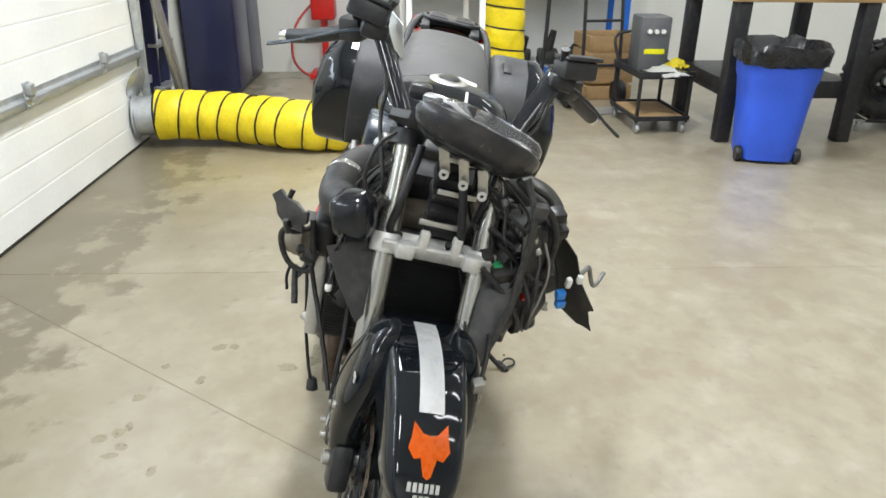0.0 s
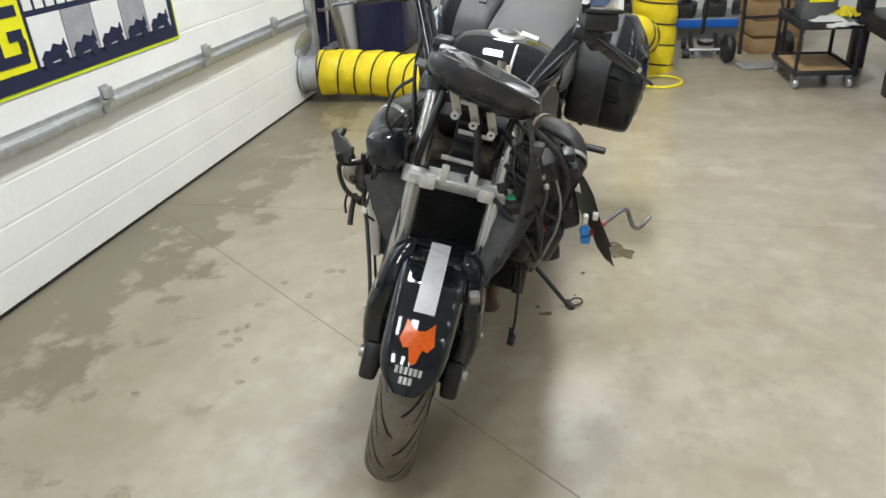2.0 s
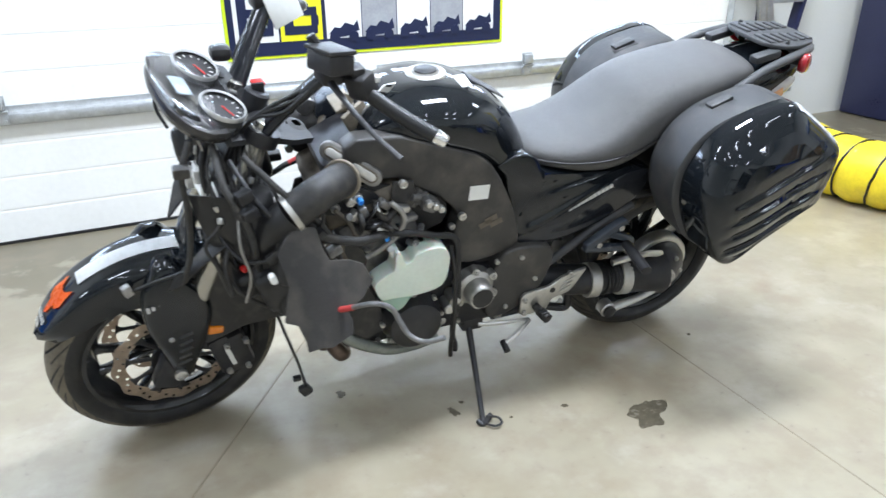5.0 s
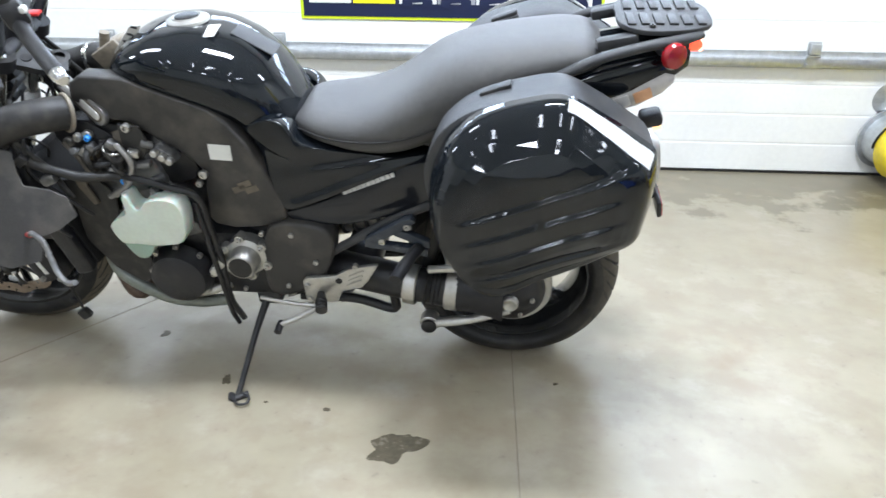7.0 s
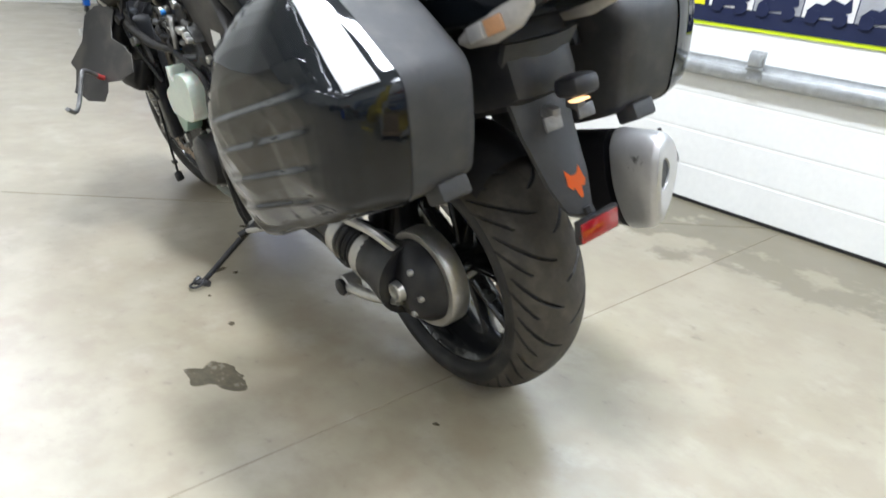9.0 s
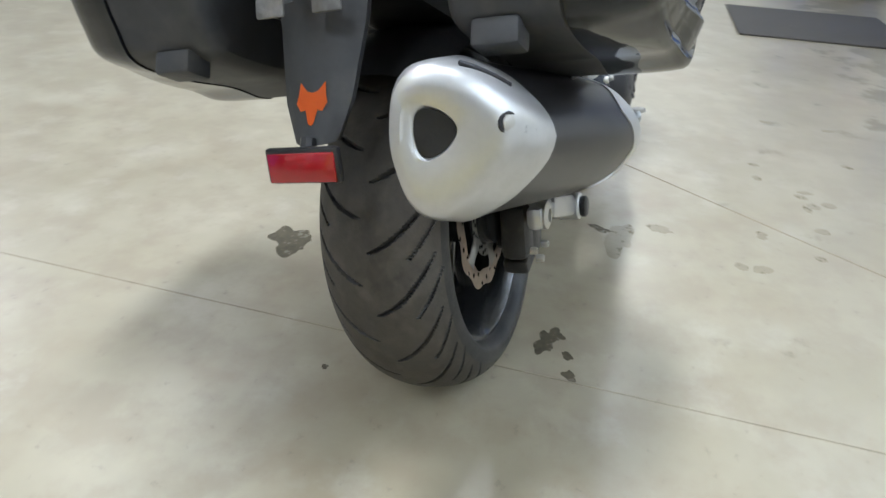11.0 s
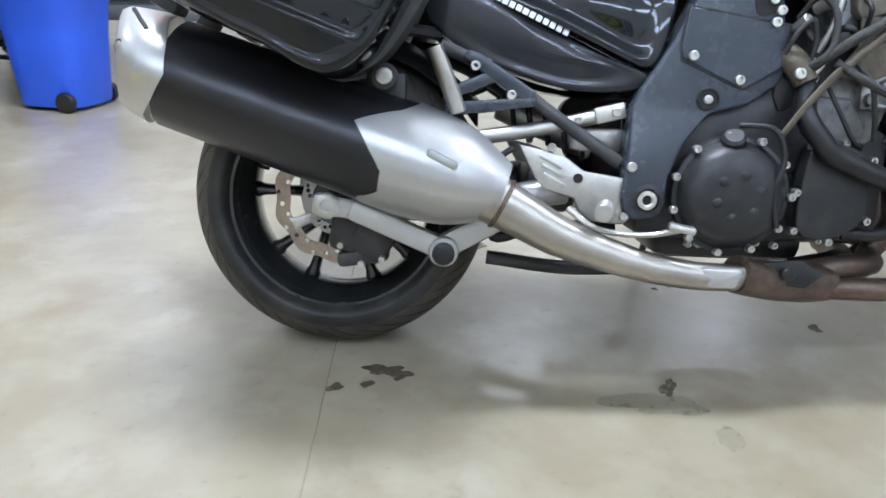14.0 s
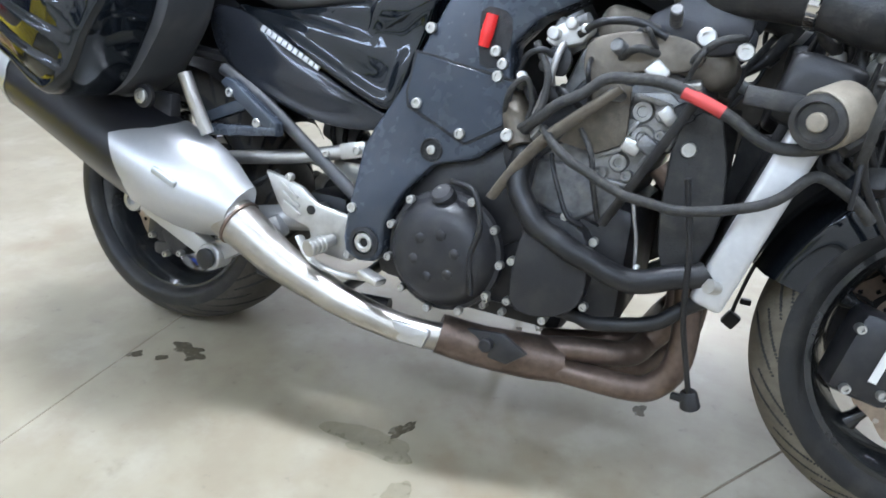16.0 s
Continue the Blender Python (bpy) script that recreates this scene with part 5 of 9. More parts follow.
def cheek_mesh(s):
    """The deep lobe that carries the mudguard down over the fork leg to the axle, swelling outward near its top."""
    rings = []
    for z in np.concatenate([np.linspace(0.248, 0.59, 18), np.linspace(0.6, 0.640, 9)]):
        xr, xf, yi, yo = (float(np.interp(z, [c[0] for c in CHEEK], [c[k] for c in CHEEK])) for k in (1, 2, 3, 4))
        ring = []
        for a in np.linspace(0, 2 * math.pi, 28, endpoint=False):
            c, d = math.cos(a), math.sin(a)
            ring.append(Vector(((xr + xf) / 2 + (xf - xr) / 2 * math.copysign(abs(c) ** 0.62, c), s * ((yi + yo) / 2 + (yo - yi) / 2 * math.copysign(abs(d) ** 0.62, d)), z)))
        rings.append(ring)
    bm = loft(rings)
    bmesh.ops.recalc_face_normals(bm, faces=bm.faces)
    return bm


for s in (-1, 1):  # deep cheeks that shroud the fork legs
    ck = part("cheek", cheek_mesh(s), M_GLOSS, fender, "gloss black fork shroud", m=FRONT)
    part("bolt", bolt((1.535, (cheek_out(0.44) - 0.002) * s, 0.44), (0, s, 0), 0.007), M_ALU, ck, m=FRONT)
    for x in (1.497, 1.527):
        part("bolt", bolt((x, 0.108 * s, 0.262), (0.7, 0.6 * s, 0), 0.006), M_ALU, ck, m=FRONT)
    for k in range(5):
        part("guard_rib", rbox(1.500 + 0.003 * k, (cheek_out(0.44 - 0.024 * k) - 0.002) * s, 0.44 - 0.024 * k, 0.034, 0.006, 0.011, 0.002, (-9 * s, 12, 0)), M_MATTE, ck, m=FRONT)
    for k in range(3):
        part("lettering_bar", rbox(1.572 - 0.012 * k, (cheek_out(0.535) - 0.0045) * s, 0.535, 0.008, 0.0015, 0.016, 0, (0, 0, -12 * s)), M_SILVERINK, ck, "grey lettering bar", 0, FRONT)
part("amber_reflector", rbox(1.425, 0.125, 0.412, 0.042, 0.016, 0.026, 0.010, (0, -10, 0), 4), M_AMBER, fender, "amber side reflector", m=FRONT)

# -- handlebars --
for s in (-1, 1):
    rise = bikepart("handlebar_riser", join(tube([(1.262, 0.108 * s, 0.945), (1.22, 0.14 * s, 1.01), (1.15, 0.195 * s, 1.105), (1.125, 0.21 * s, 1.125)], [0.027, 0.025, 0.024, 0.024], n=14, flat=0.55),
                    lathe([(0, -0.02), (0.024, -0.02), (0.026, 0), (0.024, 0.02), (0, 0.02)], (1.125, 0.21 * s, 1.12), (0, 1, 0.15 * s), 18)), M_SEMI, "black cast handlebar riser", front=True)
    part("riser_bolt", bolt((1.142, 0.21 * s, 1.138), (0.3, 0, 1), 0.01), M_ALU, rise, m=FRONT)
    bar = bikepart("grip", join(tube([(1.12, 0.20 * s, 1.12), (1.085, 0.27 * s, 1.085), (1.03, 0.335 * s, 1.05), (0.985, 0.385 * s, 1.028)], [0.014, 0.0165, 0.0165, 0.0165], n=14)), M_RUBBER, "worn black rubber grip", front=True)
    part("bar_end", cyl((0.987, 0.383 * s, 1.029), (0.968, 0.404 * s, 1.020), 0.0165, 0.014, n=16, bev=0.003), M_CHROME, bar, "bright bar end weight", m=FRONT)
    sw = bikepart("switch_box", join(rbox(1.095, 0.255 * s, 1.10, 0.05, 0.055, 0.055, 0.012, (10, 15, 30 * s)), rbox(1.105, 0.245 * s, 1.13, 0.03, 0.04, 0.02, 0.006)), M_BLACK, "black handlebar switch box", front=True)
    part("switch", rbox(1.068, 0.265 * s, 1.115, 0.012, 0.018, 0.014, 0.003), M_REDPL if s < 0 else M_LABEL, sw, m=FRONT)
    res = bikepart("fluid_reservoir", join(rbox(1.155, 0.235 * s, 1.15, 0.062, 0.085, 0.042, 0.008, (8 * s, -8, 12 * s)), rbox(1.155, 0.235 * s, 1.176, 0.067, 0.09, 0.010, 0.004, (8 * s, -8, 12 * s))), M_BLACK, "black brake or clutch fluid reservoir", front=True)
    part("lever", tube([(1.16, 0.23 * s, 1.115), (1.145, 0.30 * s, 1.085), (1.115, 0.37 * s, 1.045), (1.085, 0.425 * s, 1.018)], [0.009, 0.007, 0.006, 0.0075], n=8, flat=0.6), M_BLACK if s > 0 else M_PANEL, res, "black hand lever", m=FRONT)
    part("lever_perch", rbox(1.15, 0.215 * s, 1.115, 0.05, 0.06, 0.035, 0.01), M_BLACK, res, m=FRONT)
    bikepart("mirror_stub", tube([(1.165, 0.20 * s, 1.165), (1.18, 0.19 * s, 1.19)], 0.01, n=8), M_BLACK, front=True)
bikepart("paper_tag", rbox(1.11, -0.165, 1.115, 0.09, 0.003, 0.08, 0.001, (20, 12, 20)), M_LABEL, "white paper tag taped to the bar", front=True)
bikepart("ignition_switch", join(cyl((1.255, 0.0, 0.945), (1.235, 0.0, 0.99), 0.03, n=20, bev=0.005), rbox(1.235, 0.0, 0.995, 0.03, 0.008, 0.03, 0.003)), M_BLACK, "black ignition switch", front=True)
bikepart("switch_light", rbox(1.22, -0.05, 0.985, 0.03, 0.03, 0.008, 0.003), M_REDPL, "small red cover", front=True)

# -- instrument pod, hanging loose and tilted --
gl = Vector((-0.045, 0.150, -0.054)).normalized()
gn = Vector((-0.36, 0.18, 0.90))
gn = (gn - gn.dot(gl) * gl).normalized()
gf = gl.cross(gn).normalized()
if gf.x < 0:
    gf = -gf
gc = Vector((1.376, 0.058, 1.010))


def pod(u, v, w):
    return gc + u * gl + v * gf + w * gn


def pod_ring(su, sv, w, n=40):
    out = []
    for a in np.linspace(0, 2 * math.pi, n, endpoint=False):
        cu, cv = math.cos(a), math.sin(a)
        wide = su * (1.0 if cv > 0 else 0.97)
        out.append(pod(wide * math.copysign(abs(cu) ** 0.85, cu), sv * math.copysign(abs(cv) ** 0.9, cv), w))
    return out


ip = bikepart("instrument_pod", loft([pod_ring(0.06, 0.030, -0.060), pod_ring(0.105, 0.058, -0.050), pod_ring(0.135, 0.080, -0.030), pod_ring(0.142, 0.088, -0.010), pod_ring(0.140, 0.087, 0.0), pod_ring(0.128, 0.082, 0.004), pod_ring(0.118, 0.072, -0.006)]), mat("smoked_pod_plastic", (0.028, 0.028, 0.030), 0.26, vary=0.2, scale=8, dust=0.10), "loose dusty instrument pod with two round dials")
for u, lab in ((-0.071, "speed dial"), (0.071, "rev counter dial")):
    part("dial_face", lathe([(0, 0), (0.046, 0), (0.046, 0.002), (0, 0.002)], pod(u, -0.028, 0.016), gn, 32), M_BLACK, ip, "black dial face")
    part("can", lathe([(0.045, -0.03), (0.052, -0.03), (0.051, 0.020), (0.046, 0.020)], pod(u, -0.028, 0.0), gn, 36), M_MATTE, ip)
    part("bezel", lathe([(0.046, 0.0), (0.053, 0.0), (0.053, 0.006), (0.050, 0.010), (0.046, 0.007)], pod(u, -0.028, 0.018), gn, 36), M_SILVER, ip, "silver bezel ring")
    for k in range(11):
        a = radians(-220 + 26 * k)
        p = pod(u, -0.028, 0.0192) + 0.037 * (math.cos(a) * gl + math.sin(a) * gf)
        part("scale_mark", rbox(0, 0, 0, 0.008, 0.0025, 0.001, 0), M_LABEL, ip, smooth=0).matrix_basis = Matrix.Translation(p) @ (Matrix((gl, gf, gn)).transposed().to_4x4() @ Matrix.Rotation(a, 4, "Z"))
    p = pod(u, -0.028, 0.021)
    nd = part("needle", rbox(0.014, 0, 0, 0.036, 0.003, 0.0015, 0), M_REDPL, ip, "red needle", 0)
    nd.matrix_basis = Matrix.Translation(p) @ (Matrix((gl, gf, gn)).transposed().to_4x4() @ Matrix.Rotation(-0.4, 4, "Z"))
part("display", rbox(0, 0, 0, 0.06, 0.035, 0.003, 0.001), mat("grey_lcd", (0.22, 0.26, 0.28), 0.2), ip).matrix_basis = Matrix.Translation(pod(0.0, 0.038, 0.006)) @ Matrix((gl, gf, gn)).transposed().to_4x4()
lens_ob = part("lens", loft([[p + (0.012 + 0.02 * j) * gf for p in ring] for j, ring in enumerate((pod_ring(0.132, 0.072, 0.004), pod_ring(0.122, 0.060, 0.016), pod_ring(0.10, 0.045, 0.024), pod_ring(0.05, 0.02, 0.027)))]), M_GLASS, ip, "clear scratched lens")
lens_ob.visible_shadow = False
plate = [(-0.135, -0.03), (-0.150, -0.10), (-0.135, -0.145), (-0.095, -0.150), (-0.065, -0.115), (0.0, -0.105), (0.05, -0.130), (0.075, -0.20), (0.085, -0.255), (0.125, -0.26), (0.135, -0.20), (0.125, -0.12), (0.140, -0.03)]
bikepart("pod_bracket", loft([[pod(a, b, -0.034) for a, b in plate], [pod(a, b, -0.018) for a, b in plate]]), M_MATTE, "grey plastic bracket plate under the dials")
# black discs on the uncut plate stand in for the shade in its holes
for a, b in ((-0.10, -0.115), (-0.03, -0.085), (0.045, -0.10), (0.10, -0.165)):
    bikepart("hole_disc", lathe([(0, 0), (0.013, 0), (0.013, 0.003), (0, 0.003)], pod(a, b, -0.0185), gn, 16), M_RUBBER, "black disc for the shade in a bracket hole")
bikepart("pod_stalk", join(tube([pod(0.03, -0.08, -0.03), pod(0.06, -0.17, -0.035), pod(0.075, -0.24, -0.04)], [0.05, 0.035, 0.03], n=12, flat=0.45), lathe([(0.012, -0.012), (0.024, -0.01), (0.024, 0.012), (0.012, 0.014)], pod(0.075, -0.235, -0.03), gn, 20)), M_DIRTY, "grey plastic pod bracket")
bikepart("horn_button", rbox(1.30, -0.07, 1.05, 0.05, 0.05, 0.035, 0.014), M_BLACK, "loose black connector block")

# -- tank, side covers, seat --
def skin(xs, zt, zb, wd, n=32, pw_top=2.4, steps=26, shift=0.0):
    rings = []
    for k in range(steps + 1):
        x = xs[0] + (xs[-1] - xs[0]) * k / steps
        rev = xs[::-1] if xs[0] > xs[-1] else xs

        def val(t):
            return float(np.interp(x, rev, t[::-1] if xs[0] > xs[-1] else t))

        top, bot, w = val(zt), val(zb), val(wd)
        mid = bot + (top - bot) * 0.38
        ring = []
        for a in np.linspace(0, 2 * math.pi, n, endpoint=False):
            c, s = math.cos(a), math.sin(a)
            y = w * math.copysign(abs(c) ** (2 / pw_top), c)
            z = mid + (top - mid) * abs(s) ** (2 / pw_top) if s >= 0 else mid - (mid - bot) * abs(s) ** (2 / 3.0)
            ring.append(Vector((x, y, z)))
        rings.append(ring)
    return loft(rings)


def soften(bm, times=2):
    for _ in range(times):
        bmesh.ops.smooth_vert(bm, verts=bm.verts, factor=0.5, use_axis_x=True, use_axis_y=True, use_axis_z=True)
    return bm


tank = bikepart("fuel_tank", soften(skin([1.015, 0.985, 0.94, 0.88, 0.81, 0.74, 0.67, 0.61, 0.565, 0.535], [0.890, 0.935, 0.968, 0.988, 0.994, 0.985, 0.960, 0.915, 0.855, 0.80],
                [0.865, 0.86, 0.865, 0.86, 0.84, 0.81, 0.76, 0.69, 0.63, 0.61], [0.07, 0.115, 0.15, 0.172, 0.183, 0.18, 0.166, 0.148, 0.125, 0.10], 48, 2.5, 34), 2), M_GLOSS, "gloss black fuel tank")
part("filler_cap", lathe([(0, 0.004), (0.030, 0.004), (0.034, 0.008), (0.036, 0.004), (0.046, 0.004), (0.052, 0.001), (0.054, -0.006), (0, -0.006)], (0.815, 0.0, 0.992), (0.06, 0, 1), 40), M_ALU, tank, "round aluminium filler cap")
part("cap_core", lathe([(0, 0.005), (0.029, 0.005), (0.029, 0.009), (0.020, 0.012), (0, 0.012)], (0.815, 0.0, 0.992), (0.06, 0, 1), 30), M_BLACK, tank)
part("tank_pad", rbox(0.650, 0, 0.945, 0.11, 0.07, 0.004, 0.0015, (0, -29, 0)), M_MATTE, tank, "matte black tank pad")
part("tank_label", rbox(0.735, 0.055, 0.984, 0.03, 0.055, 0.0015, 0, (-10, 6, 0)), M_LABEL, tank, "white warning sticker", 0)
strip = bikepart("perforated_strip", prism([(1.012, 0.904), (0.980, 0.898), (0.909, 0.992), (0.941, 0.987)], 0.045, 0.052, 0.001, "xz", 1), M_CAST, "pale perforated strip before the tank")
# black inlays give the look of shaded slots; the strip is not cut
for k in range(5):
    part("slot", rbox(0.986 - 0.0145 * k, 0.0525, 0.916 + 0.0175 * k, 0.016, 0.002, 0.006, 0.0008, (0, -10, 0)), M_CORE, strip)
bikepart("tank_front_bracket", join(rbox(1.01, 0.05, 0.915, 0.07, 0.014, 0.05, 0.004, (0, 30, 20)), rbox(1.03, -0.02, 0.925, 0.05, 0.1, 0.012, 0.004, (0, 20, 0)), cyl((1.03, 0.03, 0.93), (1.02, 0.03, 0.965), 0.012)), M_DUSTY, "dusty tank mounting bracket")


def domed(out, c, y0, y1, bulge, rim, flare=0.0):
    """A moulded panel with a rounded rim and a swelling face; flare: how far its lower lip turns outwards."""
    rim_rows = [(1 - rim * 1.1 * (1 - math.cos(a)), y1 - rim + rim * math.sin(a)) for a in (0.4, 0.8, 1.2, 1.57)]
    rows = []
    for s, y in [(0.97, y0), (1.0, y0 + 0.006), (1.0, y1 - rim)] + rim_rows + [(s, None) for s in (0.95, 0.92, 0.88, 0.84, 0.79, 0.74, 0.68, 0.6, 0.45, 0.3, 0.12)]:
        yy = y if y is not None else y1 + bulge * (1 - s * s)
        w = max(0.0, min(1.0, (s - 0.60) / 0.34))
        w = w * w * (3 - 2 * w) if y != y0 else 0.0
        rows.append([Vector((c[0] + s * (u - c[0]), yy + flare * w * max(0.0, min(1.0, (c[1] + 0.04 - v) / 0.08)), c[1] + s * (v - c[1]))) for u, v in out])
    bm = loft(rows)
    bmesh.ops.recalc_face_normals(bm, faces=bm.faces)
    return bm


def gloss_wing():
    out = [(0.660, 0.785), (0.60, 0.812), (0.550, 0.795), (0.520, 0.755), (0.43, 0.735), (0.29, 0.72), (0.215, 0.722), (0.377, 0.654), (0.50, 0.597), (0.580, 0.570), (0.605, 0.63), (0.632, 0.745)]
    bm = domed(smooth_outline(out, 3), (0.515, 0.685), 0.105, 0.156, 0.012, 0.012, 0.016)
    for v in bm.verts:  # a shallow hollow runs along it below the seat
        v.co.y += 0.012 * math.sin((v.co.x - 0.25) * 7) - 0.05 * max(0, v.co.z - 0.75) - 0.010 * math.exp(-((v.co.z - 0.715 + 0.10 * (v.co.x - 0.4)) / 0.022) ** 2)
    return bm


both("tank_side_panel", gloss_wing, M_GLOSS, "gloss black panel below the seat")


LPC, LPB = (0.40, 0.592), 0.011


def lower_panel():
    out = [(0.584, 0.552), (0.572, 0.562), (0.50, 0.588), (0.435, 0.617), (0.33, 0.668), (0.264, 0.705), (0.205, 0.718), (0.16, 0.712), (0.176, 0.643), (0.254, 0.585), (0.34, 0.552), (0.423, 0.530), (0.50, 0.525), (0.567, 0.534)]
    return domed(smooth_outline(out, 2), LPC, 0.10, 0.165, LPB, 0.014, 0.008)


lp = both("side_cover", lower_panel, M_SEMI, "dark grey side cover with slanting model lettering")
for s, ob in zip((1, -1), lp):
    for k in range(11):  # model lettering as a slanting row of plain bars
        x = 0.422 - 0.0122 * k
        part("lettering_bar", rbox(x, 0.1755 * s, 0.628 + (0.422 - x) * 0.45, 0.0104, 0.004, 0.0105, 0, (6 * s, 24, 0)), M_SILVERINK, ob, "silver lettering bar", 0)


def frame_cover(side):
    if side > 0:
        out = [(1.075, 0.845), (1.07, 0.885), (1.04, 0.905), (0.934, 0.905), (0.817, 0.868), (0.735, 0.840), (0.690, 0.806), (0.655, 0.755), (0.622, 0.69), (0.597, 0.632), (0.580, 0.596), (0.580, 0.545), (0.605, 0.526), (0.66, 0.512), (0.724, 0.505), (0.775, 0.515), (0.788, 0.535), (0.778, 0.633), (0.768, 0.665), (0.794, 0.70), (0.831, 0.734), (0.905, 0.777), (0.94, 0.798), (0.985, 0.800)]
    else:
        out = [(1.075, 0.845), (1.07, 0.885), (1.04, 0.905), (0.934, 0.905), (0.817, 0.868), (0.742, 0.843), (0.705, 0.808), (0.675, 0.755), (0.643, 0.69), (0.612, 0.622), (0.585, 0.575), (0.560, 0.535), (0.543, 0.50), (0.541, 0.435), (0.532, 0.34), (0.538, 0.312), (0.565, 0.300), (0.600, 0.305), (0.612, 0.325), (0.613, 0.381), (0.638, 0.438), (0.682, 0.492), (0.752, 0.512), (0.800, 0.548), (0.808, 0.575), (0.798, 0.66), (0.792, 0.70), (0.831, 0.745), (0.905, 0.785), (0.94, 0.80), (0.985, 0.80)]
    lo, hi = (0.125, 0.182 if side > 0 else 0.198)
    bm = prism(out, lo * side, hi * side, 0.007, "xz", 3)
    for co, no in (((0, 0, 0.80), (0, 0, 1)), ((0.85, 0, 0), (1, 0, 0)), ((0, 0, 0.50), (0, 0, 1)), ((0, 0, 0.45), (0, 0, 1)), ((0, 0, 0.40), (0, 0, 1))):
        bmesh.ops.bisect_plane(bm, geom=bm.verts[:] + bm.edges[:] + bm.faces[:], plane_co=co, plane_no=no)
    for v in bm.verts:
        v.co.y -= side * (0.10 * max(0, v.co.z - 0.80) + 0.06 * max(0, v.co.x - 0.85))
        if side < 0:
            v.co.y -= 0.024 * max(0, min(1, (0.50 - v.co.z) / 0.1))
    return bm


fcl = bikepart("frame_cover", frame_cover(1), M_COVER, "dusty dark grey frame cover with a white sticker")
fcr = bikepart("frame_cover", frame_cover(-1), M_PANEL, "satin grey frame cover with cap screws")
part("sticker", rbox(0.719, 0.1835, 0.730, 0.056, 0.001, 0.042, 0, (0, -2, 0)), M_LABEL, fcl, "white paper sticker", 0)
for k in range(3):
    part("emblem_bar", rbox(0.690 - 0.016 * k, 0.1835, 0.628 + 0.014 * (k % 2), 0.036, 0.001, 0.017, 0, (0, 22, 0)), M_SHIELD, fcl, "worn silver maker's shape", 0)
part("seam", prism([(0.628, 0.679), (0.618, 0.607), (0.623, 0.583), (0.733, 0.535), (0.740, 0.536), (0.802, 0.573), (0.810, 0.650)], -0.196, -0.1990, 0.0006, "xz", 1), M_CORE, fcr, "dark seam round the inset panel")
# no hole is cut: the recess's shade is a black disc with a lip
part("recess", lathe([(0, 0.0008), (0.0165, 0.0008), (0.0185, 0.0035), (0.0205, 0.0025), (0.0215, -0.004), (0, -0.004)], (0.677, -0.198, 0.518), (0, -1, 0), 28), M_CORE, fcr, "lipped black disc for the shade of a mounting recess")
part("recessed_bolt", bolt((0.677, -0.199, 0.518), (0, -1, 0), 0.008, 0.004), M_ALU, fcr)
part("inset_panel", prism([(0.632, 0.675), (0.622, 0.607), (0.627, 0.587), (0.734, 0.539), (0.739, 0.540), (0.798, 0.576), (0.806, 0.646)], -0.196, -0.2005, 0.0012, "xz", 1), M_PANEL, fcr, "bolted inset panel")
# black patch on the cover's face paints in the opening's shade
part("opening_patch", prism(smooth_outline([(0.737, 0.748), (0.765, 0.755), (0.79, 0.742), (0.792, 0.70), (0.775, 0.668), (0.745, 0.668)], 2), -0.194, -0.1992, 0.0005, "xz", 1), M_CORE, fcr, "black patch for the shaded opening behind the red cap")
for x, z in ((0.643, 0.592), (0.727, 0.553), (0.655, 0.715), (0.772, 0.690), (0.786, 0.672), (0.780, 0.652), (0.547, 0.396)):
    part("cap_screw", bolt((x, -0.203 if z > 0.5 else -0.222, z), (0, -1, 0), 0.009, 0.006), M_ALU, fcr)
pv = bikepart("swingarm_pivot", lathe([(0.020, 0), (0.028, 0), (0.029, 0.005), (0.021, 0.007), (0.020, 0.003)], (0.578, -0.222, 0.338), (0, -1, 0), 24), M_BLACK, "swingarm pivot in a dark collar")
part("pivot_nut", lathe([(0.0085, -0.002), (0.0085, 0.005), (0.011, 0.007), (0.017, 0.006), (0.0205, 0.001), (0.0205, -0.002)], (0.578, -0.222, 0.338), (0, -1, 0), 24), M_ALU, pv, "silver pivot nut")
# the bore is shallow; a black disc gives it its shade
part("bore_disc", lathe([(0, 0.001), (0.009, 0.001), (0.009, -0.002), (0, -0.002)], (0.578, -0.222, 0.338), (0, -1, 0), 18), M_CORE, pv, "black disc for the shade in the hollow bore")

seat = bikepart("seat", soften(skin([0.562, 0.535, 0.47, 0.40, 0.33, 0.27, 0.21, 0.15, 0.08, 0.0, -0.08, -0.145, -0.18], [0.785, 0.806, 0.806, 0.814, 0.842, 0.882, 0.930, 0.958, 0.975, 0.988, 0.998, 0.996, 0.968],
               [0.755, 0.745, 0.735, 0.722, 0.716, 0.722, 0.742, 0.775, 0.82, 0.868, 0.905, 0.928, 0.94], [0.085, 0.12, 0.155, 0.172, 0.182, 0.184, 0.178, 0.172, 0.166, 0.158, 0.148, 0.132, 0.10], 40, 3.0, 44), 2), M_SEAT, "charcoal vinyl two-level seat")
part("seam", tube([(0.545, 0.118, 0.772), (0.45, 0.166, 0.768), (0.33, 0.184, 0.772), (0.22, 0.183, 0.80), (0.08, 0.168, 0.872), (-0.08, 0.15, 0.94)], 0.0025, n=6), M_RUBBER, seat)

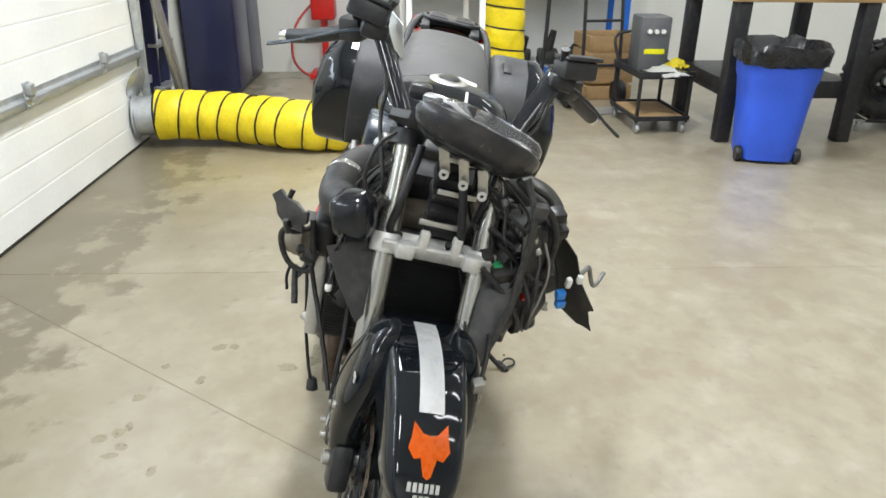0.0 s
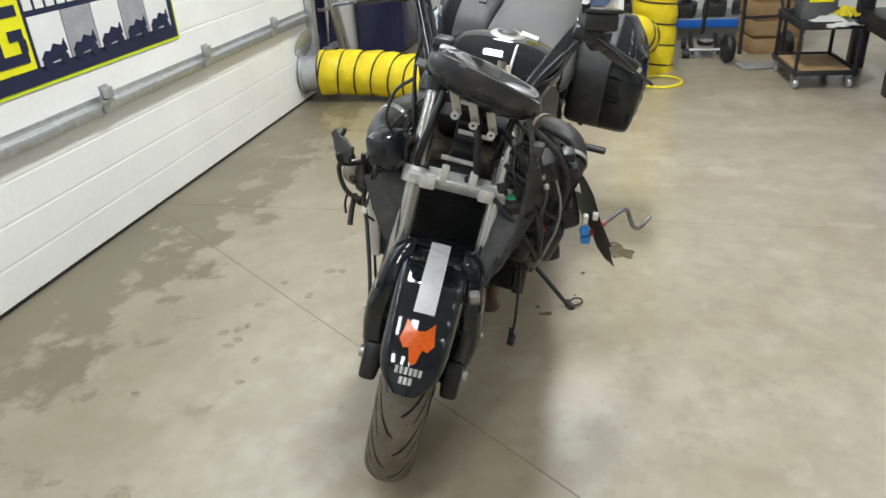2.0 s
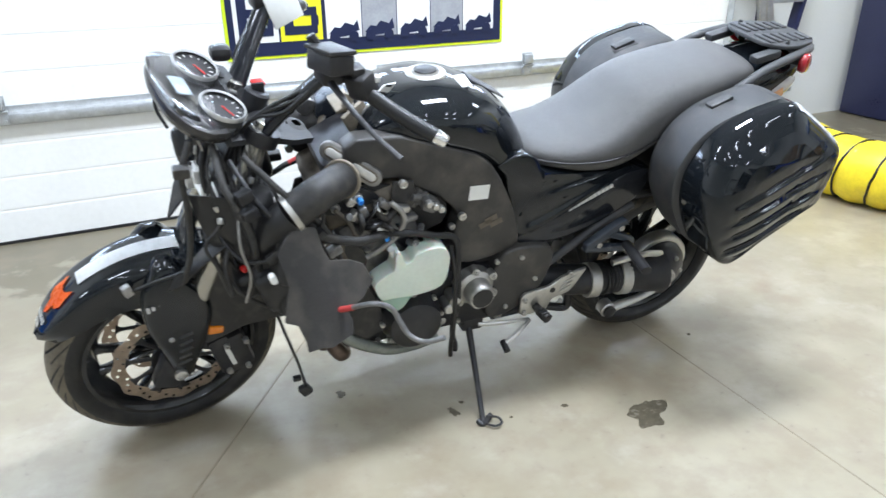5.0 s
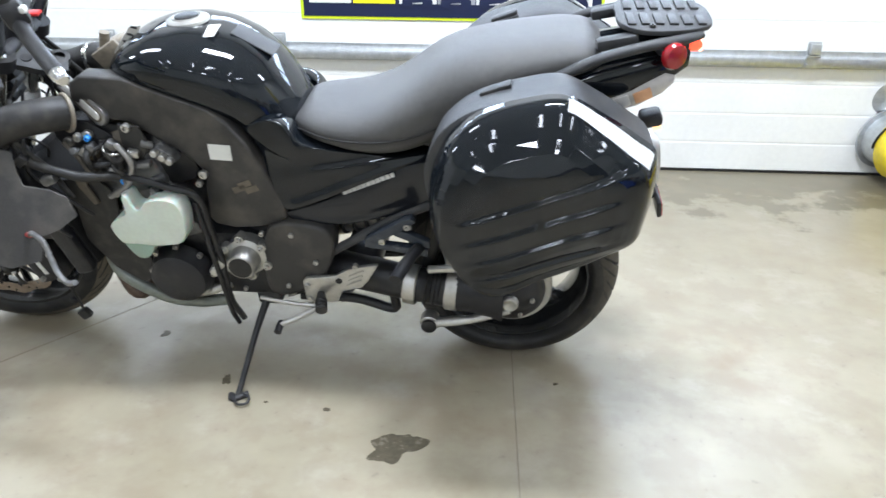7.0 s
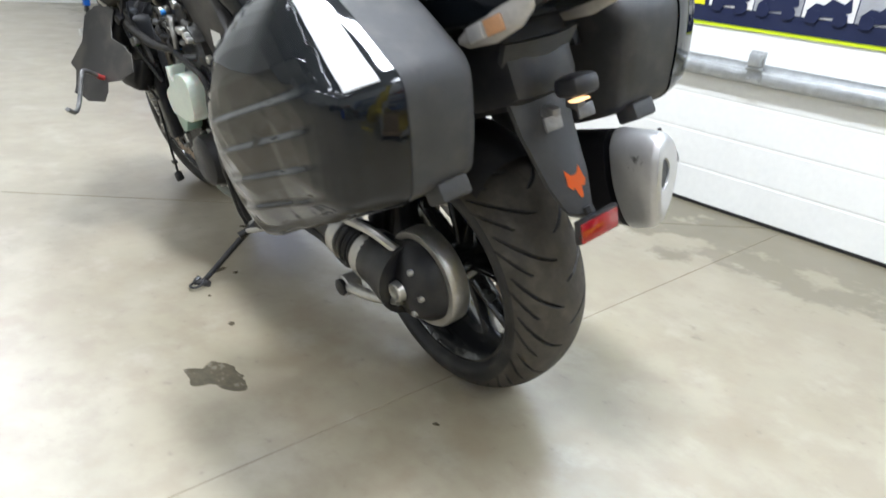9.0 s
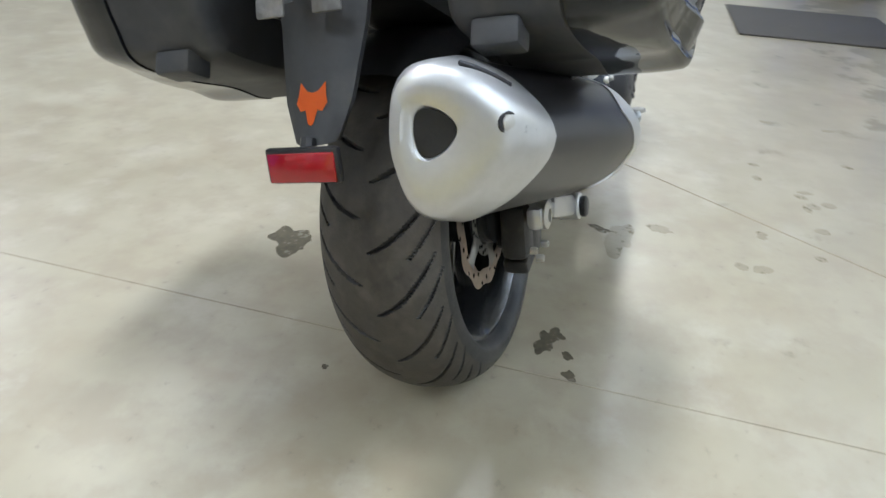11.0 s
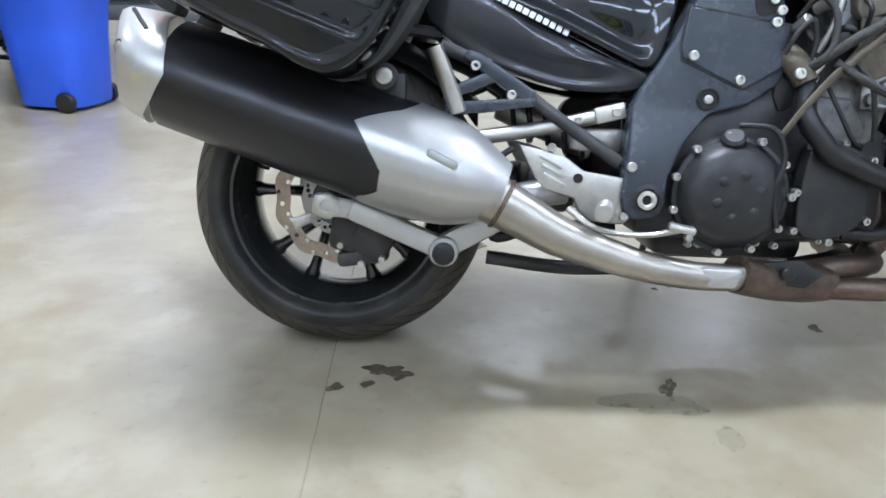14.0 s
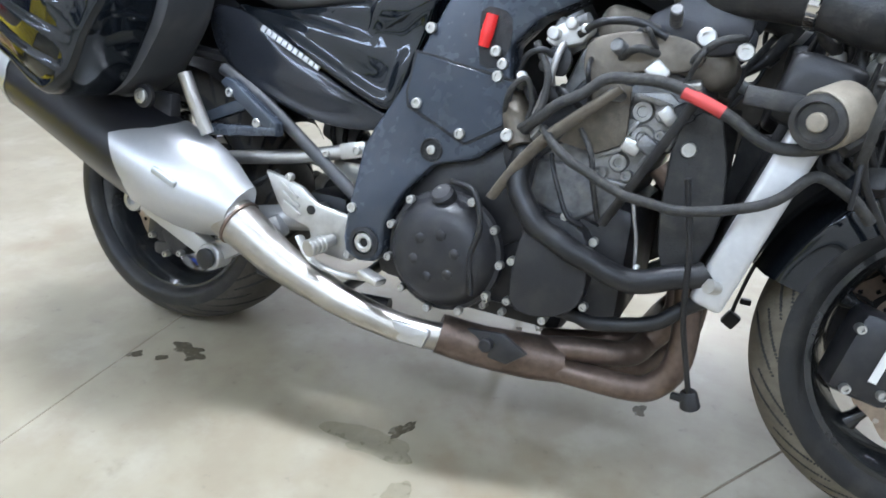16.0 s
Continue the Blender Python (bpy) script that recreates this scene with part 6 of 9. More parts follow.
# -- tail --
tail = bikepart("tail_fairing", soften(skin([0.12, 0.02, -0.08, -0.17, -0.25, -0.32, -0.365], [0.84, 0.885, 0.93, 0.965, 0.985, 0.995, 0.99], [0.76, 0.795, 0.83, 0.85, 0.87, 0.90, 0.935], [0.12, 0.13, 0.135, 0.132, 0.125, 0.112, 0.09], 32, 3.2, 24), 1), M_GLOSS, "gloss black tail fairing")
for s in (-1, 1):
    part("turn_signal", soften(loft([[Vector((x, s * (0.112 + w * math.cos(a) * 0.9), z + h * math.sin(a))) for a in np.linspace(0, 2 * math.pi, 18, endpoint=False)] for x, z, w, h in ((-0.165, 0.845, 0.006, 0.006), (-0.19, 0.855, 0.018, 0.022), (-0.26, 0.885, 0.020, 0.030), (-0.315, 0.915, 0.014, 0.026), (-0.335, 0.925, 0.004, 0.006))]), 1), M_CLEAR, tail, "clear turn signal lens")
    part("bulb", rbox(-0.268, 0.1295 * s, 0.889, 0.040, 0.005, 0.026, 0.0022, (0, 24, 4 * s)), M_BULB, tail, "amber bulb behind the lens")
    part("reflector_cup", rbox(-0.222, 0.1275 * s, 0.870, 0.040, 0.005, 0.026, 0.0022, (0, 24, -4 * s)), M_CAST, tail, "silvered cup behind the lens")
    gr = bikepart("grab_rail", tube([(0.13, 0.150 * s, 0.80), (0.05, 0.160 * s, 0.862), (-0.05, 0.162 * s, 0.925), (-0.15, 0.155 * s, 0.976), (-0.25, 0.14 * s, 1.003), (-0.34, 0.115 * s, 1.014), (-0.375, 0.09 * s, 1.016)], [0.010, 0.013, 0.014, 0.014, 0.014, 0.014, 0.012], n=12, flat=0.75), M_MATTE, "grey passenger grab rail")
rr = bikepart("red_reflector", lathe([(0, 0), (0.026, 0), (0.029, 0.006), (0.029, 0.014), (0.025, 0.021), (0.014, 0.025), (0, 0.026)], (-0.312, 0.132, 0.985), (-0.45, 0.85, 0.05), 30), M_RED, "round red add-on reflector lamp")
part("stem", cyl((-0.295, 0.10, 0.985), (-0.31, 0.134, 0.985), 0.012), M_BLACK, rr)
rr2 = bikepart("red_reflector", lathe([(0, 0), (0.026, 0), (0.029, 0.006), (0.029, 0.014), (0.025, 0.021), (0.014, 0.025), (0, 0.026)], (-0.312, -0.132, 0.985), (-0.45, -0.85, 0.05), 30), M_RED, "round red add-on reflector lamp")
part("stem", cyl((-0.295, -0.10, 0.985), (-0.31, -0.134, 0.985), 0.012), M_BLACK, rr2)
tl = bikepart("tail_light", loft([[Vector((x, w * math.cos(a), 0.985 + h * math.copysign(abs(math.sin(a)) ** 0.6, math.sin(a)))) for a in np.linspace(0, 2 * math.pi, 24, endpoint=False)] for x, w, h in ((-0.35, 0.082, 0.022), (-0.378, 0.080, 0.021), (-0.388, 0.072, 0.016))]), M_REDLIT, "lit red tail light")
part("housing", rbox(-0.345, 0, 0.985, 0.03, 0.18, 0.055, 0.012), M_BLACK, tl)
led = part("diode", lathe([(0, 0.004), (0.0035, 0.003), (0.005, 0.0), (0.005, -0.003), (0, -0.003)], (0, 0, 0), (-1, 0, 0), 10), mat("bright_red_diode", (1.0, 0.30, 0.20), 0.2, emit=9.0, vary=0.05), tl, "bright diode")
led.matrix_basis = pose(-0.387, -0.0665, 0.975)
for row in range(2):
    for k in range(8):
        if row or k:
            again("diode", led, pose(-0.387, -0.0665 + 0.019 * k, 0.975 + 0.018 * row), tl)
for k in range(7):
    part("divider", rbox(-0.384, -0.057 + 0.019 * k, 0.985, 0.008, 0.003, 0.034, 0.001), M_RED, tl)
carrier = bikepart("luggage_rack", prism(smooth_outline([(-0.205, 0.075), (-0.20, 0.0), (-0.205, -0.075), (-0.25, -0.118), (-0.33, -0.112), (-0.395, -0.075), (-0.408, 0.0), (-0.395, 0.075), (-0.33, 0.112), (-0.25, 0.118)], 4), 1.020, 1.032, 0.004, "xy"), M_MATTE, "grey plastic luggage rack with ribs")
for k in range(6):
    for s in (-1, 1):
        part("rib", rbox(-0.228 - 0.030 * k, 0.052 * s, 1.0335, 0.018, 0.075 - 0.004 * k, 0.007, 0.002), M_MATTE, carrier)
for s in (-1, 1):
    part("mount", rbox(-0.20, 0.10 * s, 1.00, 0.09, 0.035, 0.025, 0.008, (0, 12, 0)), M_MATTE, carrier)
    part("screw", bolt((-0.27, 0.10 * s, 1.033), (0, 0, 1), 0.007), M_BLACK, carrier)

# rear mudguard tongue with plate bracket, emblem and reflector
tongue = [(-0.262, 0.845), (-0.235, 0.78), (-0.275, 0.685), (-0.325, 0.60), (-0.352, 0.555)]
rings = []
for k, (x, z) in enumerate(tongue):
    w = (0.085, 0.075, 0.062, 0.048, 0.030)[k]
    rings.append([Vector((x + 0.018 * abs(u) ** 2 + d, w * u, z)) for d, us in ((0.0, np.linspace(-1, 1, 9)), (0.012, np.linspace(1, -1, 9))) for u in us])
rm = bikepart("rear_mudguard", loft(rings), M_MATTE, "grey plastic rear mudguard tongue")
part("orange_emblem", emblem(lambda u, v: Vector((-0.322 + v * 0.52 - 0.0015, u, 0.603 + v * 0.85)), 0.043), M_ORANGE, rm, "plain orange emblem sticker")
part("strut", tube([(-0.35, 0, 0.565), (-0.36, 0, 0.55)], 0.010, n=8), M_BLACK, rm)
rf = part("reflector", rbox(-0.372, 0.0, 0.538, 0.012, 0.104, 0.045, 0.004, (0, 8, 0)), M_BLACK, rm, "black-framed red reflector")
part("red_lens", rbox(-0.379, 0.0, 0.537, 0.004, 0.095, 0.037, 0.002, (0, 8, 0)), M_RED, rf)
for s in (-1, 1):
    part("plate_lug", join(rbox(-0.305, 0.040 * s, 0.718, 0.006, 0.040, 0.024, 0.010, (0, 20, 0)), rbox(-0.290, 0.03 * s, 0.73, 0.03, 0.02, 0.02, 0.004)), M_WORN, rm, "slotted steel plate lug")
part("plate_lamp", rbox(-0.318, 0.0, 0.775, 0.055, 0.06, 0.035, 0.012, (0, 15, 0)), M_BLACK, rm)
part("lamp_glow", rbox(-0.335, 0.012, 0.757, 0.02, 0.03, 0.004, 0.001, (0, 15, 0)), mat("warm_lamp_lens", (1.0, 0.62, 0.3), 0.3, emit=3.0, vary=0.05), rm, "lit number plate lamp")
bikepart("under_tail", rbox(-0.05, 0, 0.74, 0.42, 0.17, 0.16, 0.04, (0, 22, 0)), M_BLACK, "black under-seat tray")
bikepart("rear_hugger", loft([[Vector((0.335 * math.cos(a) * 1.0, y, 0.309 + 0.335 * math.sin(a) - 0.05 * abs(y / 0.1) ** 3)) for y in np.linspace(-0.098, 0.098, 9)] for a in np.radians(np.linspace(35, 120, 12))], cap=False, closed=False), M_BLACK, "black inner mudguard")

# -- panniers --
OUT = [(0.206, 0.765), (0.193, 0.822), (0.161, 0.878), (0.100, 0.924), (0.008, 0.955), (-0.083, 0.969), (-0.160, 0.934), (-0.238, 0.886), (-0.279, 0.853), (-0.288, 0.795), (-0.283, 0.715), (-0.266, 0.662), (-0.18, 0.616), (-0.07, 0.574), (0.005, 0.535), (0.055, 0.529), (0.112, 0.562), (0.160, 0.628), (0.192, 0.69)]
LINE = smooth_outline(OUT, 11)
CX, CZ = -0.05, 0.745


def bag_pt(u, k, y, side):
    """A point of the shell: the outline shrunk about its middle by k, at y."""
    x, z = u
    return Vector((CX + (x - CX) * k, y * side, CZ + (z - CZ) * k))


LID_K = [1.0, 1.0, 1.0, 0.995, 0.985, 0.965, 0.94, 0.905, 0.85, 0.77, 0.655, 0.5, 0.3, 0.05]
LID_SOFT = [0.315, 0.329, 0.342, 0.354, 0.366, 0.378, 0.388, 0.397, 0.409, 0.420, 0.431, 0.439, 0.444, 0.446]
LID_BOX = [0.315, 0.342, 0.372, 0.393, 0.406, 0.412, 0.415, 0.418, 0.423, 0.429, 0.436, 0.442, 0.445, 0.446]
REAR_K = [1.0, 0.985, 0.966, 0.944, 0.918, 0.890, 0.864, 0.838, 0.79, 0.72, 0.62, 0.48, 0.3, 0.05]
REAR_Y = [0.315, 0.335, 0.353, 0.370, 0.387, 0.400, 0.407, 0.412, 0.419, 0.427, 0.435, 0.441, 0.445, 0.446]


def lid_pt(u, q):
    """A point of the lid before its creases: q runs from the seam over the shoulder to the middle of the face."""
    k, y_soft, y_box, k_rear, y_rear = (float(np.interp(q, range(14), row)) for row in (LID_K, LID_SOFT, LID_BOX, REAR_K, REAR_Y))
    low = min(1, max(0, (0.80 - u[1]) / 0.16))
    rear = min(1, max(0, (-0.10 - u[0]) / 0.13))
    k += (k_rear - k) * rear
    y = y_soft + (y_box - y_soft) * low
    p = bag_pt(u, k, y + (y_rear - y) * rear, 1)
    p.x -= 0.020 * min(1, max(0, (p.x - 0.02) / 0.16))  # the lid starts behind the base's front
    out = min(1, max(0, (p.y - 0.33) / 0.08))
    p.y += out * (0.032 * min(1, max(0, (p.x + 0.10) / 0.26)) * min(1, max(0, (0.90 - p.z) / 0.16)) - 0.24 * max(0, p.z - 0.85))
    return p


def bag_lid(side):
    rings = []
    for q in np.concatenate([np.linspace(0, 7, 22), np.linspace(7, 13, 110)[1:]]):
        k = float(np.interp(q, range(14), LID_K))
        ring = []
        for u in LINE:
            p = lid_pt(u, q)
            st = (p.z + 0.36 * p.x - 0.548) / 0.056  # height along the slanting creases
            if k < 0.93 and 0.0 < st < 5.0 and p.x < 0.14:
                fade = min(1, (0.93 - k) / 0.07) * min(1, max(0, (p.x + 0.23) / 0.07)) * min(1, max(0, (0.14 - p.x) / 0.07))
                f = st % 1.0
                step = 0.5 - 0.5 * math.cos(math.pi * f / 0.24) if f < 0.24 else 1 - (f - 0.24) / 0.76
                p.y -= 0.0085 * fade * step
            ring.append(Vector((p.x, p.y * side, p.z)))
        rings.append(ring)
    return loft(rings)


def bag_shell(side):
    rings = []
    for k, y in ((0.78, 0.172), (0.90, 0.174), (0.955, 0.185), (0.975, 0.205), (0.985, 0.23), (0.99, 0.311), (0.96, 0.317)):
        rings.append([bag_pt(u, k, y - (0.02 if y > 0.2 else 0) * max(0, u[0] - 0.08) * 2, side) for u in LINE])
    return loft(rings)


for side in (1, -1):
    bag = bikepart("pannier", bag_shell(side), M_MATTE, "black hard pannier with a gloss lid and white tape")
    part("lid", bag_lid(side), M_GLOSS, bag, "gloss black creased lid", 75)
    tape = []
    i0 = LINE.index(min(LINE, key=lambda q: (q[0] + 0.09) ** 2 + (q[1] - 0.957) ** 2))
    i1 = LINE.index(min(LINE, key=lambda q: (q[0] + 0.270) ** 2 + (q[1] - 0.857) ** 2))
    for u in LINE[i0:i1 + 1]:
        row = []
        for q in np.linspace(1.3, 5.6 - 1.3 * min(1, max(0, (-0.10 - u[0]) / 0.13)), 27):
            p = lid_pt(u, q)
            row.append(Vector((CX + (p.x - CX) * 1.008, (p.y + 0.003) * side, CZ + (p.z - CZ) * 1.008)))
        tape.append(row)
    bm = loft(tape, cap=False, closed=False)
    bmesh.ops.solidify(bm, geom=bm.faces[:], thickness=0.0006)
    part("white_tape", bm, M_REFL, bag, "white reflective tape along the rear edge")
    part("latch_recess", rbox(0.055, 0.232 * side, 0.926, 0.085, 0.058, 0.02, 0.003, (0, 20, 0)), M_RUBBER, bag, "latch recess")
    part("latch_handle", rbox(0.055, 0.232 * side, 0.940, 0.070, 0.030, 0.012, 0.004, (0, 20, 0)), M_MATTE, bag)
    part("lock", lathe([(0, 0), (0.009, 0), (0.009, 0.004), (0.004, 0.005), (0, 0.003)], (0.135, 0.248 * side, 0.888), (0.4, 0.25 * side, 0.9), 16), M_ALU, bag, "silver key lock")
    part("foot", rbox(-0.262, 0.235 * side, 0.652, 0.05, 0.06, 0.034, 0.006, (0, 28, 0)), M_MATTE, bag)
    part("hinge", rbox(0.045, 0.25 * side, 0.533, 0.07, 0.02, 0.014, 0.004, (0, -10, 0)), M_MATTE, bag)
    bikepart("pannier_mount", join(tube([(0.20, 0.15 * side, 0.62), (0.05, 0.165 * side, 0.64), (-0.12, 0.165 * side, 0.70)], 0.012, n=8), rbox(-0.1, 0.16 * side, 0.77, 0.16, 0.02, 0.03, 0.004, (0, 20, 0))), M_BLACK, "black pannier mounting bar")
# -- engine --
eng = bikepart("engine", rbox(0.80, 0, 0.37, 0.46, 0.34, 0.22, 0.03), M_BLACK, "dusty black four-cylinder engine")
part("gearbox_case", rbox(0.62, 0, 0.42, 0.18, 0.30, 0.20, 0.03), M_BLACK, eng)
part("sump", rbox(0.78, 0, 0.25, 0.30, 0.20, 0.08, 0.03), M_BLACK, eng)
part("cylinder_block", rbox(0.93, 0, 0.53, 0.17, 0.34, 0.18, 0.015, (0, 18, 0)), M_WORN, eng, "dust-covered cylinder block")
part("cylinder_head", rbox(0.985, 0, 0.65, 0.20, 0.36, 0.12, 0.02, (0, 18, 0)), M_WORN, eng, "bare aluminium cylinder head")
part("cam_cover", soften(rbox(1.02, 0, 0.725, 0.22, 0.36, 0.07, 0.03, (0, 18, 0), 3), 1), M_SHIELD, eng, "dusty cam cover")
part("upper_crankcase", prism(smooth_outline([(0.60, 0.40), (0.63, 0.47), (0.70, 0.515), (0.80, 0.555), (0.87, 0.535), (0.875, 0.40), (0.74, 0.36)], 2), -0.10, -0.176, 0.012, "xz", 2), M_BLACK, eng, "oily black crankcase top")
cl = part("clutch_cover", lathe([(0, 0.056), (0.025, 0.0555), (0.045, 0.054), (0.062, 0.051), (0.075, 0.046), (0.086, 0.036), (0.093, 0.022), (0.097, 0.014), (0.104, 0.012), (0.106, 0.0), (0, 0)], (0.728, -0.202, 0.352), (0, -1, 0), 44), M_BLACK, eng, "round black clutch cover")
for k in range(6):
    a = math.pi / 3 * k + 0.3
    part("dimple", lathe([(0, 0.0025), (0.006, 0.0025), (0.009, 0.0005), (0.009, -0.003), (0, -0.003)], (0.728 + 0.038 * math.cos(a), -0.2567, 0.352 + 0.038 * math.sin(a)), (0, -1, 0), 14), M_BLACK, cl)
for k in range(11):
    a = 2 * math.pi * k / 11
    part("cover_bolt", bolt((0.728 + 0.105 * math.cos(a), -0.218, 0.352 + 0.105 * math.sin(a)), (0, -1, 0), 0.0075, 0.009), M_ALU, cl)
part("filler_neck", cyl((0.724, -0.212, 0.436), (0.718, -0.232, 0.458), 0.021, n=20, bev=0.005), M_BLACK, cl)
sc = part("sprocket_cover", prism(smooth_outline([(0.862, 0.430), (0.853, 0.295), (0.915, 0.278), (0.972, 0.318), (0.968, 0.415), (0.930, 0.446), (0.885, 0.446)], 3), -0.15, -0.212, 0.012, "xz", 3), M_BLACK, eng, "black crank end cover")
for x, z in ((0.868, 0.442), (0.848, 0.36), (0.850, 0.290), (0.915, 0.272), (0.978, 0.312), (0.976, 0.42), (0.925, 0.452)):
    part("cover_bolt", bolt((x, -0.203, z), (0, -1, 0), 0.0075, 0.009), M_ALU, sc)
alt = part("alternator_cover", lathe([(0, 0.055), (0.062, 0.055), (0.074, 0.046), (0.080, 0.02), (0.086, 0.01), (0.088, 0), (0, 0)], (0.893, 0.19, 0.362), (0, 1, 0), 40), M_BLACK, eng, "round black alternator cover")
for k in range(8):
    a = 2 * math.pi * k / 8
    part("cover_bolt", bolt((0.893 + 0.086 * math.cos(a), 0.20, 0.362 + 0.086 * math.sin(a)), (0, 1, 0), 0.0075, 0.009), M_ALU, alt)
sm = bikepart("clutch_slave", lathe([(0, 0.062), (0.034, 0.062), (0.039, 0.055), (0.042, 0.02), (0.055, 0.012), (0.058, -0.02), (0, -0.02)], (0.704, 0.185, 0.424), (0, 1, 0), 30), M_ALU, "bare aluminium slave cylinder housing")
part("end_cap", lathe([(0, 0.064), (0.031, 0.064), (0.031, 0.06), (0, 0.06)], (0.704, 0.185, 0.424), (0, 1, 0), 24), M_RUBBER, sm, "black end cap")
for k in range(6):
    a = 2 * math.pi * k / 6 + 0.4
    part("lug", join(cyl((0.704 + 0.060 * math.cos(a), 0.178, 0.424 + 0.060 * math.sin(a)), (0.704 + 0.060 * math.cos(a), 0.205, 0.424 + 0.060 * math.sin(a)), 0.012, n=12), bolt((0.704 + 0.060 * math.cos(a), 0.206, 0.424 + 0.060 * math.sin(a)), (0, 1, 0), 0.007, 0.008)), M_ALU, sm)
for x, z in ((0.775, 0.41), (0.79, 0.385)):
    part("plug", cyl((x, 0.17, z), (x, 0.225, z), 0.016, n=16, bev=0.004), M_ALU, sm)
bikepart("output_cover", prism(smooth_outline([(0.625, 0.527), (0.505, 0.532), (0.46, 0.49), (0.488, 0.385), (0.565, 0.312), (0.655, 0.302), (0.658, 0.42)], 3), 0.13, 0.198, 0.012, "xz", 3), M_COVER, "dark grey output gear cover")
for x, z in ((0.648, 0.505), (0.515, 0.42), (0.52, 0.358), (0.60, 0.335), (0.57, 0.505)):
    bikepart("cover_bolt", bolt((x, 0.199, z), (0, 1, 0), 0.007, 0.007), M_ALU)
random.seed(21)
for k in range(26):  # small screws, sensors and fittings over the crankcase sides
    s = 1 if k % 2 else -1
    x, z = random.uniform(0.60, 1.0), random.uniform(0.25, 0.34)
    bikepart("case_bolt", bolt((x, 0.168 * s, z), (0, s, 0), 0.0065, 0.012), M_ALU)
bikepart("oil_cooler_pipe", tube([(0.78, 0.16, 0.30), (0.86, 0.19, 0.285), (0.95, 0.17, 0.28)], 0.014), M_ALU, "aluminium coolant pipe")

# -- chassis rails and stand --
bikepart("engine_guard_pipe", tube([(1.13, 0.14, 0.41), (1.085, 0.185, 0.335), (0.975, 0.19, 0.262), (0.885, 0.18, 0.240), (0.80, 0.17, 0.245)], 0.017, n=12), mat("grey_frame_paint", (0.20, 0.215, 0.19), 0.45, 0.4, vary=0.25, dust=0.25), "pale grey frame down-tube")
both("seat_frame_tube", lambda: tube([(0.535, 0.175, 0.40), (0.42, 0.172, 0.475), (0.30, 0.17, 0.555), (0.20, 0.165, 0.60)], 0.0125, n=10), M_MATTE, "grey rear frame tube")
both("peg_bracket", lambda: join(prism([(0.240, 0.578), (0.252, 0.590), (0.272, 0.584), (0.372, 0.520), (0.374, 0.494), (0.355, 0.498), (0.262, 0.560)], 0.196, 0.222, 0.004, "xz"), prism([(0.374, 0.496), (0.372, 0.512), (0.212, 0.498), (0.212, 0.474)], 0.200, 0.223, 0.004, "xz"), prism([(0.208, 0.520), (0.206, 0.500), (0.216, 0.500), (0.300, 0.535), (0.290, 0.556)], 0.198, 0.221, 0.004, "xz")), M_PANEL, "cast passenger footpeg bracket")
for s in (-1, 1):
    bikepart("passenger_peg", tube([(0.236, 0.245 * s, 0.482), (0.216, 0.256 * s, 0.532), (0.192, 0.262 * s, 0.588)] if s < 0 else [(0.235, 0.225, 0.505), (0.255, 0.30, 0.512), (0.27, 0.372, 0.517)], [0.016, 0.017, 0.016], n=10, flat=0.8), M_ALU if s < 0 else M_RUBBER, "folded passenger footpeg" if s < 0 else "passenger footpeg folded down")
    for x, z in ((0.263, 0.562), (0.328, 0.514)):
        bikepart("cap_screw", bolt((x, 0.216 * s, z), (0, s, 0), 0.009, 0.008), M_ALU)
    hp = prism([(0.345, 0.430), (0.39, 0.421), (0.43, 0.410), (0.465, 0.385), (0.545, 0.374), (0.556, 0.36), (0.554, 0.300), (0.54, 0.290), (0.465, 0.295), (0.450, 0.335), (0.395, 0.350), (0.375, 0.375)], 0.198 * s, 0.212 * s, 0.005, "xz")
    heel = bikepart("footpeg_hanger", hp, M_ALU, "silver footpeg hanger with heel plate")
    for k in range(3):
        part("rib", rbox(0.405 + 0.004 * k, 0.2145 * s, 0.400 - 0.016 * k, 0.045, 0.004, 0.006, 0.001, (0, 28, 0)), M_ALU, heel)
    # black disc for the shade in a hole that is not cut
    part("hole", lathe([(0, 0), (0.009, 0), (0.009, 0.002), (0, 0.002)], (0.455, 0.2125 * s, 0.372), (0, s, 0), 14), M_RUBBER, heel)
    for x, z in ((0.543, 0.352), (0.541, 0.306), (0.405, 0.425)):
        part("bolt", bolt((x, 0.213 * s, z), (0, s, 0), 0.008, 0.008), M_ALU, heel)
    part("footpeg", join(tube([(0.508, 0.215 * s, 0.327), (0.502, 0.24 * s, 0.322), (0.494, 0.275 * s, 0.318)], [0.011, 0.014, 0.013], n=10), *[cyl((0.502 - 0.0024 * k, (0.238 + 0.010 * k) * s, 0.3225 - 0.0014 * k), (0.5008 - 0.0024 * k, (0.243 + 0.010 * k) * s, 0.3218 - 0.0014 * k), 0.0165, n=12, bev=0.001) for k in range(4)]), M_ALU if s < 0 else M_DIRTY, heel, "rider's footpeg")
bikepart("gear_pedal", join(tube([(0.52, 0.21, 0.275), (0.60, 0.215, 0.285), (0.685, 0.205, 0.29)], 0.006, n=8), tube([(0.52, 0.215, 0.275), (0.57, 0.245, 0.262), (0.62, 0.262, 0.245)], 0.007, n=8)), M_ALU, "silver gear lever and link rod")
bikepart("gear_pedal_toe", cyl((0.62, 0.25, 0.245), (0.622, 0.285, 0.238), 0.010, n=12), M_RUBBER, "black rubber toe piece")
